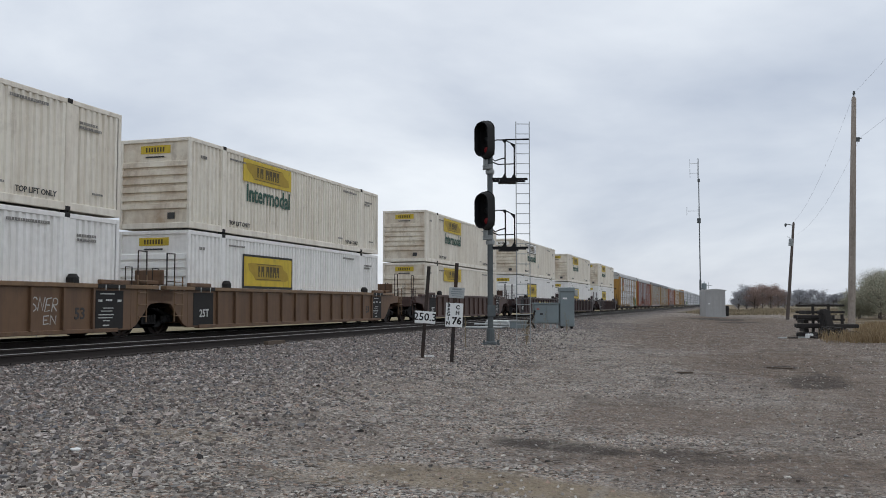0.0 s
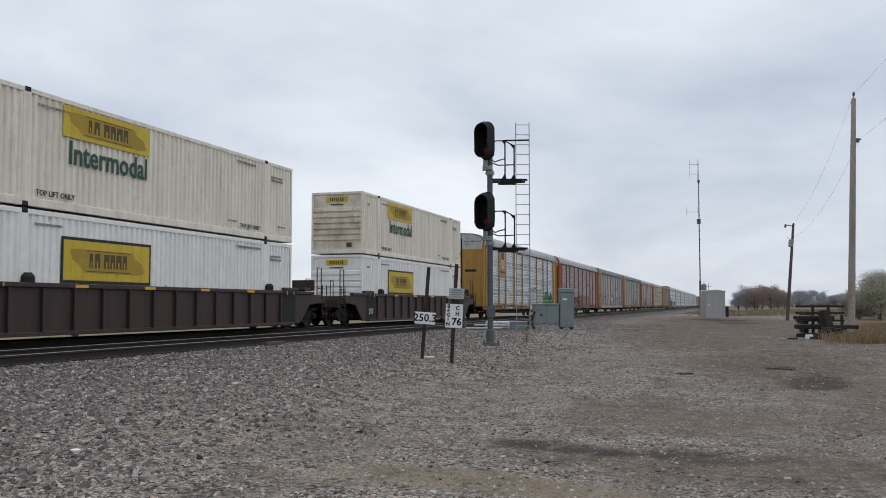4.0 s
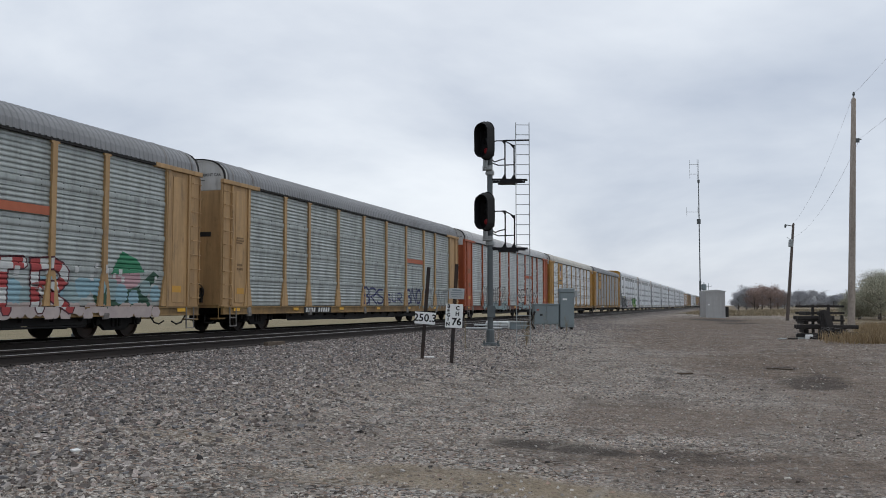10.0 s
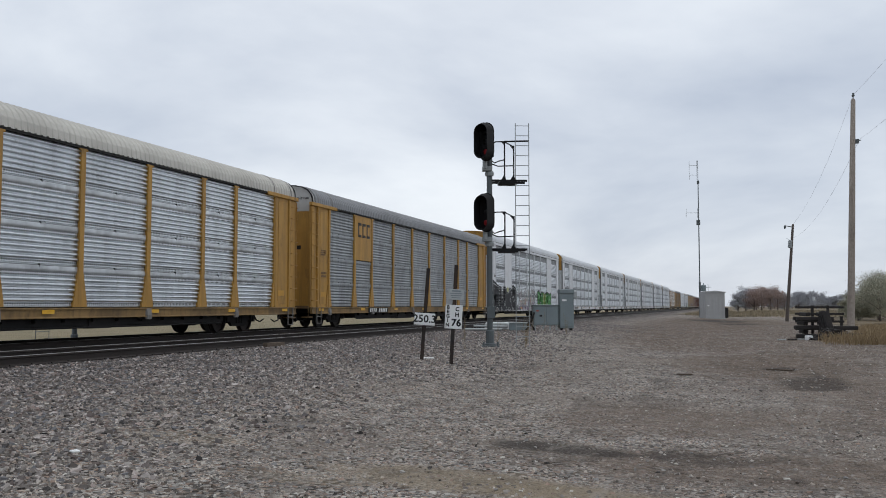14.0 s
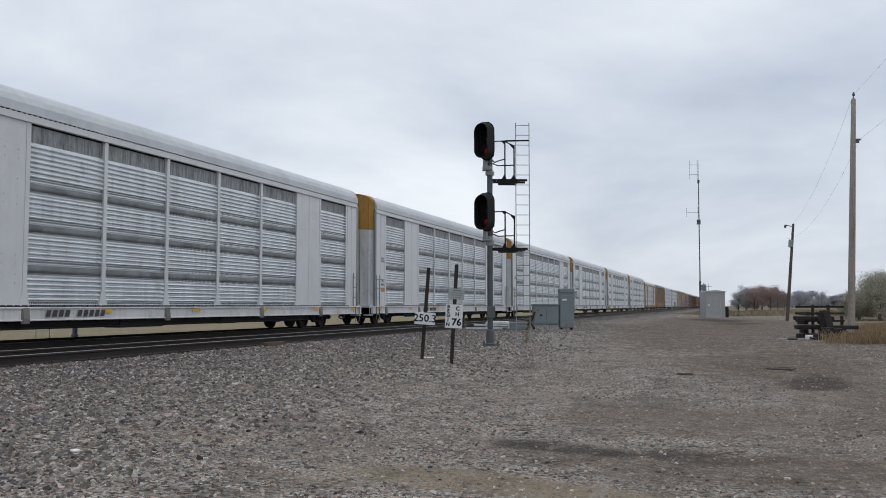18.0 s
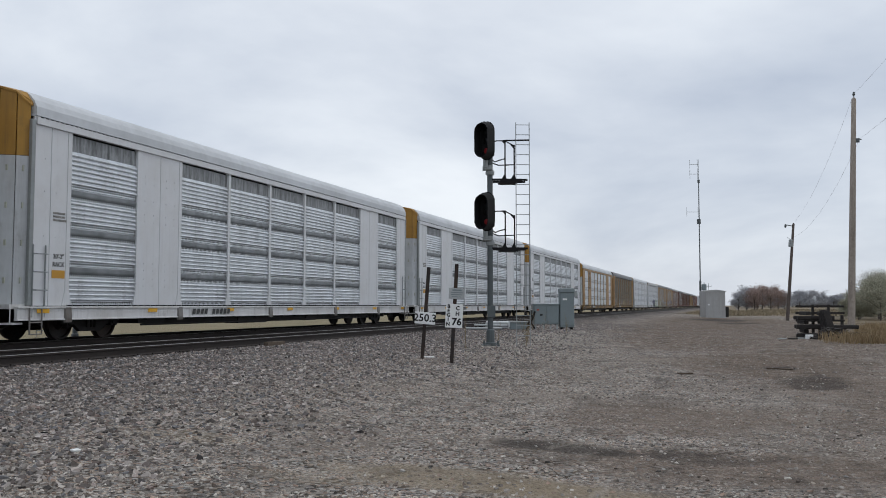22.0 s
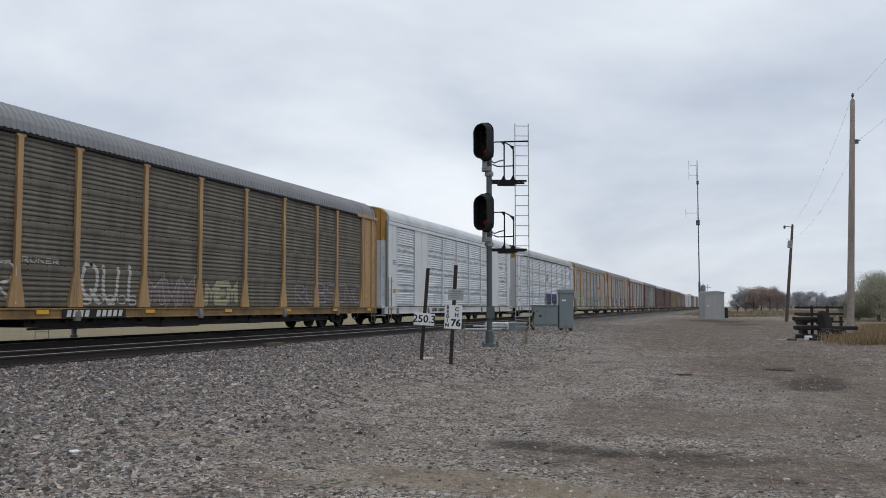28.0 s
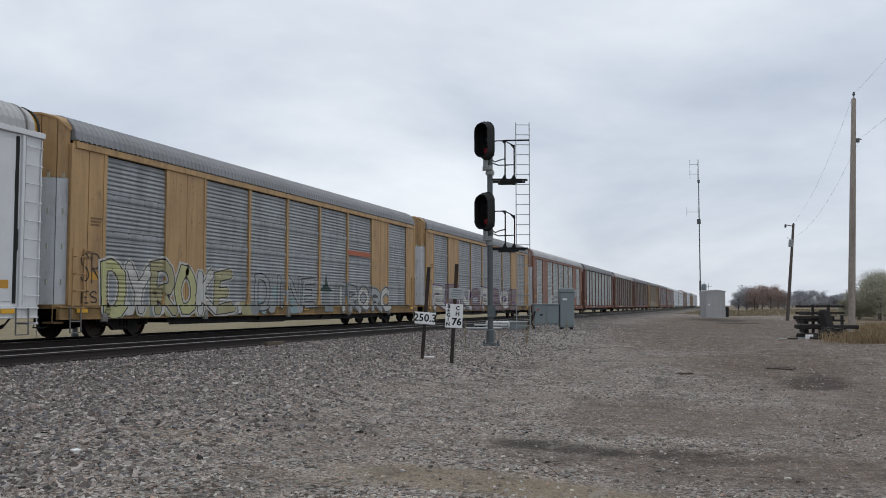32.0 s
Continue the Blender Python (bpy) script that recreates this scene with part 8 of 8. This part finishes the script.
for i in range(42):
    x, y = 6 + i * 2.2 + rs.uniform(-1.2, 1.2), 600 + rs.uniform(-25, 30)
    h = rs.uniform(6.2, 9.6) + 1.2 * math.sin(i * 0.45)
    tree(x, y, h, h * 0.6, L_GREY, 300 + i, "bare tree of the distant tree line in haze-tinted grey", 4000, 0.01, 0.2)


def grass(name, label, spots, height, cols, seed, blade=1.0):
    rs = np.random.RandomState(seed)
    n = len(spots)
    base = np.array(spots)
    a = rs.uniform(0, 6.28, n)
    w, h = rs.uniform(0.009, 0.02, n) * blade, height * rs.uniform(0.45, 1.0, n)
    lean = rs.normal(0, 0.28, (n, 2)) * h[:, None]
    d = np.stack((np.cos(a) * w, np.sin(a) * w, np.zeros(n)), 1)
    tip = base + np.stack((lean[:, 0], lean[:, 1], h), 1)
    mid = base + np.stack((lean[:, 0] * 0.35, lean[:, 1] * 0.35, h * 0.55), 1)
    v = np.stack((base - d, base + d, mid + d * 0.8, mid - d * 0.8, tip), 1).reshape(-1, 3)
    k = 5 * np.arange(n)
    f = [[i, i + 1, i + 2, i + 3] for i in k] + [[i + 3, i + 2, i + 4] for i in k]
    me = bpy.data.meshes.new(name)
    me.from_pydata(v.tolist(), [], f)
    me.materials.append(stone_material(name + "_straw", cols))
    tagged(new(name, me), label, "grass", kind="stuff")


STRAW = [(0.43, 0.31, 0.17), (0.34, 0.24, 0.125), (0.50, 0.385, 0.23), (0.28, 0.19, 0.10)]
rs = random.Random(33)
sp = []
while len(sp) < 34000:
    x, y = rs.uniform(3.2, 15), rs.uniform(37.5, 62)
    left = 3.4 if y < 41.4 else 5.2 if y < 46.5 else 5.4 + (y - 46.5) * 0.13
    if x - left < (rs.random() ** 1.5) * 2.0:
        continue
    if noise.noise(Vector((x * 0.6, y * 0.6, 0))) < rs.uniform(-0.7, 0.1):
        continue
    sp.append((x, y, gz(x, y) - 0.02))
grass("dry_grass", "tall dry straw-coloured grass round the pole", sp, 0.52, STRAW, 2)
sp = []
while len(sp) < 5000:
    x, y = rs.uniform(-24, -21.2), rs.uniform(8, 60)
    sp.append((x, y, gz(x, y) - 0.02))
grass("field_grass", "short dry grass along the far side of the line", sp, 0.22, STRAW, 3)

sp = []
while len(sp) < 16000:
    x, y = rs.uniform(-6, 40), rs.uniform(132, 290)
    if noise.noise(Vector((x * 0.15, y * 0.04, 5))) > rs.uniform(-0.3, 0.4):
        sp.append((x, y, gz(x, y) - 0.05))
grass("rough_grass", "rough dry grass of the field beyond the yard", sp, 0.45, [(0.42, 0.34, 0.22), (0.32, 0.27, 0.17), (0.48, 0.37, 0.24), (0.26, 0.22, 0.15)], 4, 5.0)


# ------------------------------------------------------------------ what moves
# metres that the train has gone, by seconds
GONE = [(0, 0.0), (32, 633.3)]


def gone(t):
    for (a, da), (b, db) in zip(GONE, GONE[1:]):
        if t <= b:
            return da + (db - da) * (t - a) / (b - a)


def motions():
    for ob, y, z in ROLLING:
        walk(ob, [(t, pose(TRAIN_X, y - d, z)) for t, d in GONE])
    # every wheelset turns alike: the first is keyed, the rest follow the same keys
    first = WHEELS[0]
    walk(first, [(i / FPS, pose(0, 0, 0, math.degrees(gone(i / FPS) / R_WHEEL) % 360)) for i in range(32 * FPS + 1)])
    for w in WHEELS[1:]:
        w.rotation_mode = "QUATERNION"
        keys = w.animation_data_create()
        keys.action = first.animation_data.action
        keys.action_slot = first.animation_data.action_slot


motions()
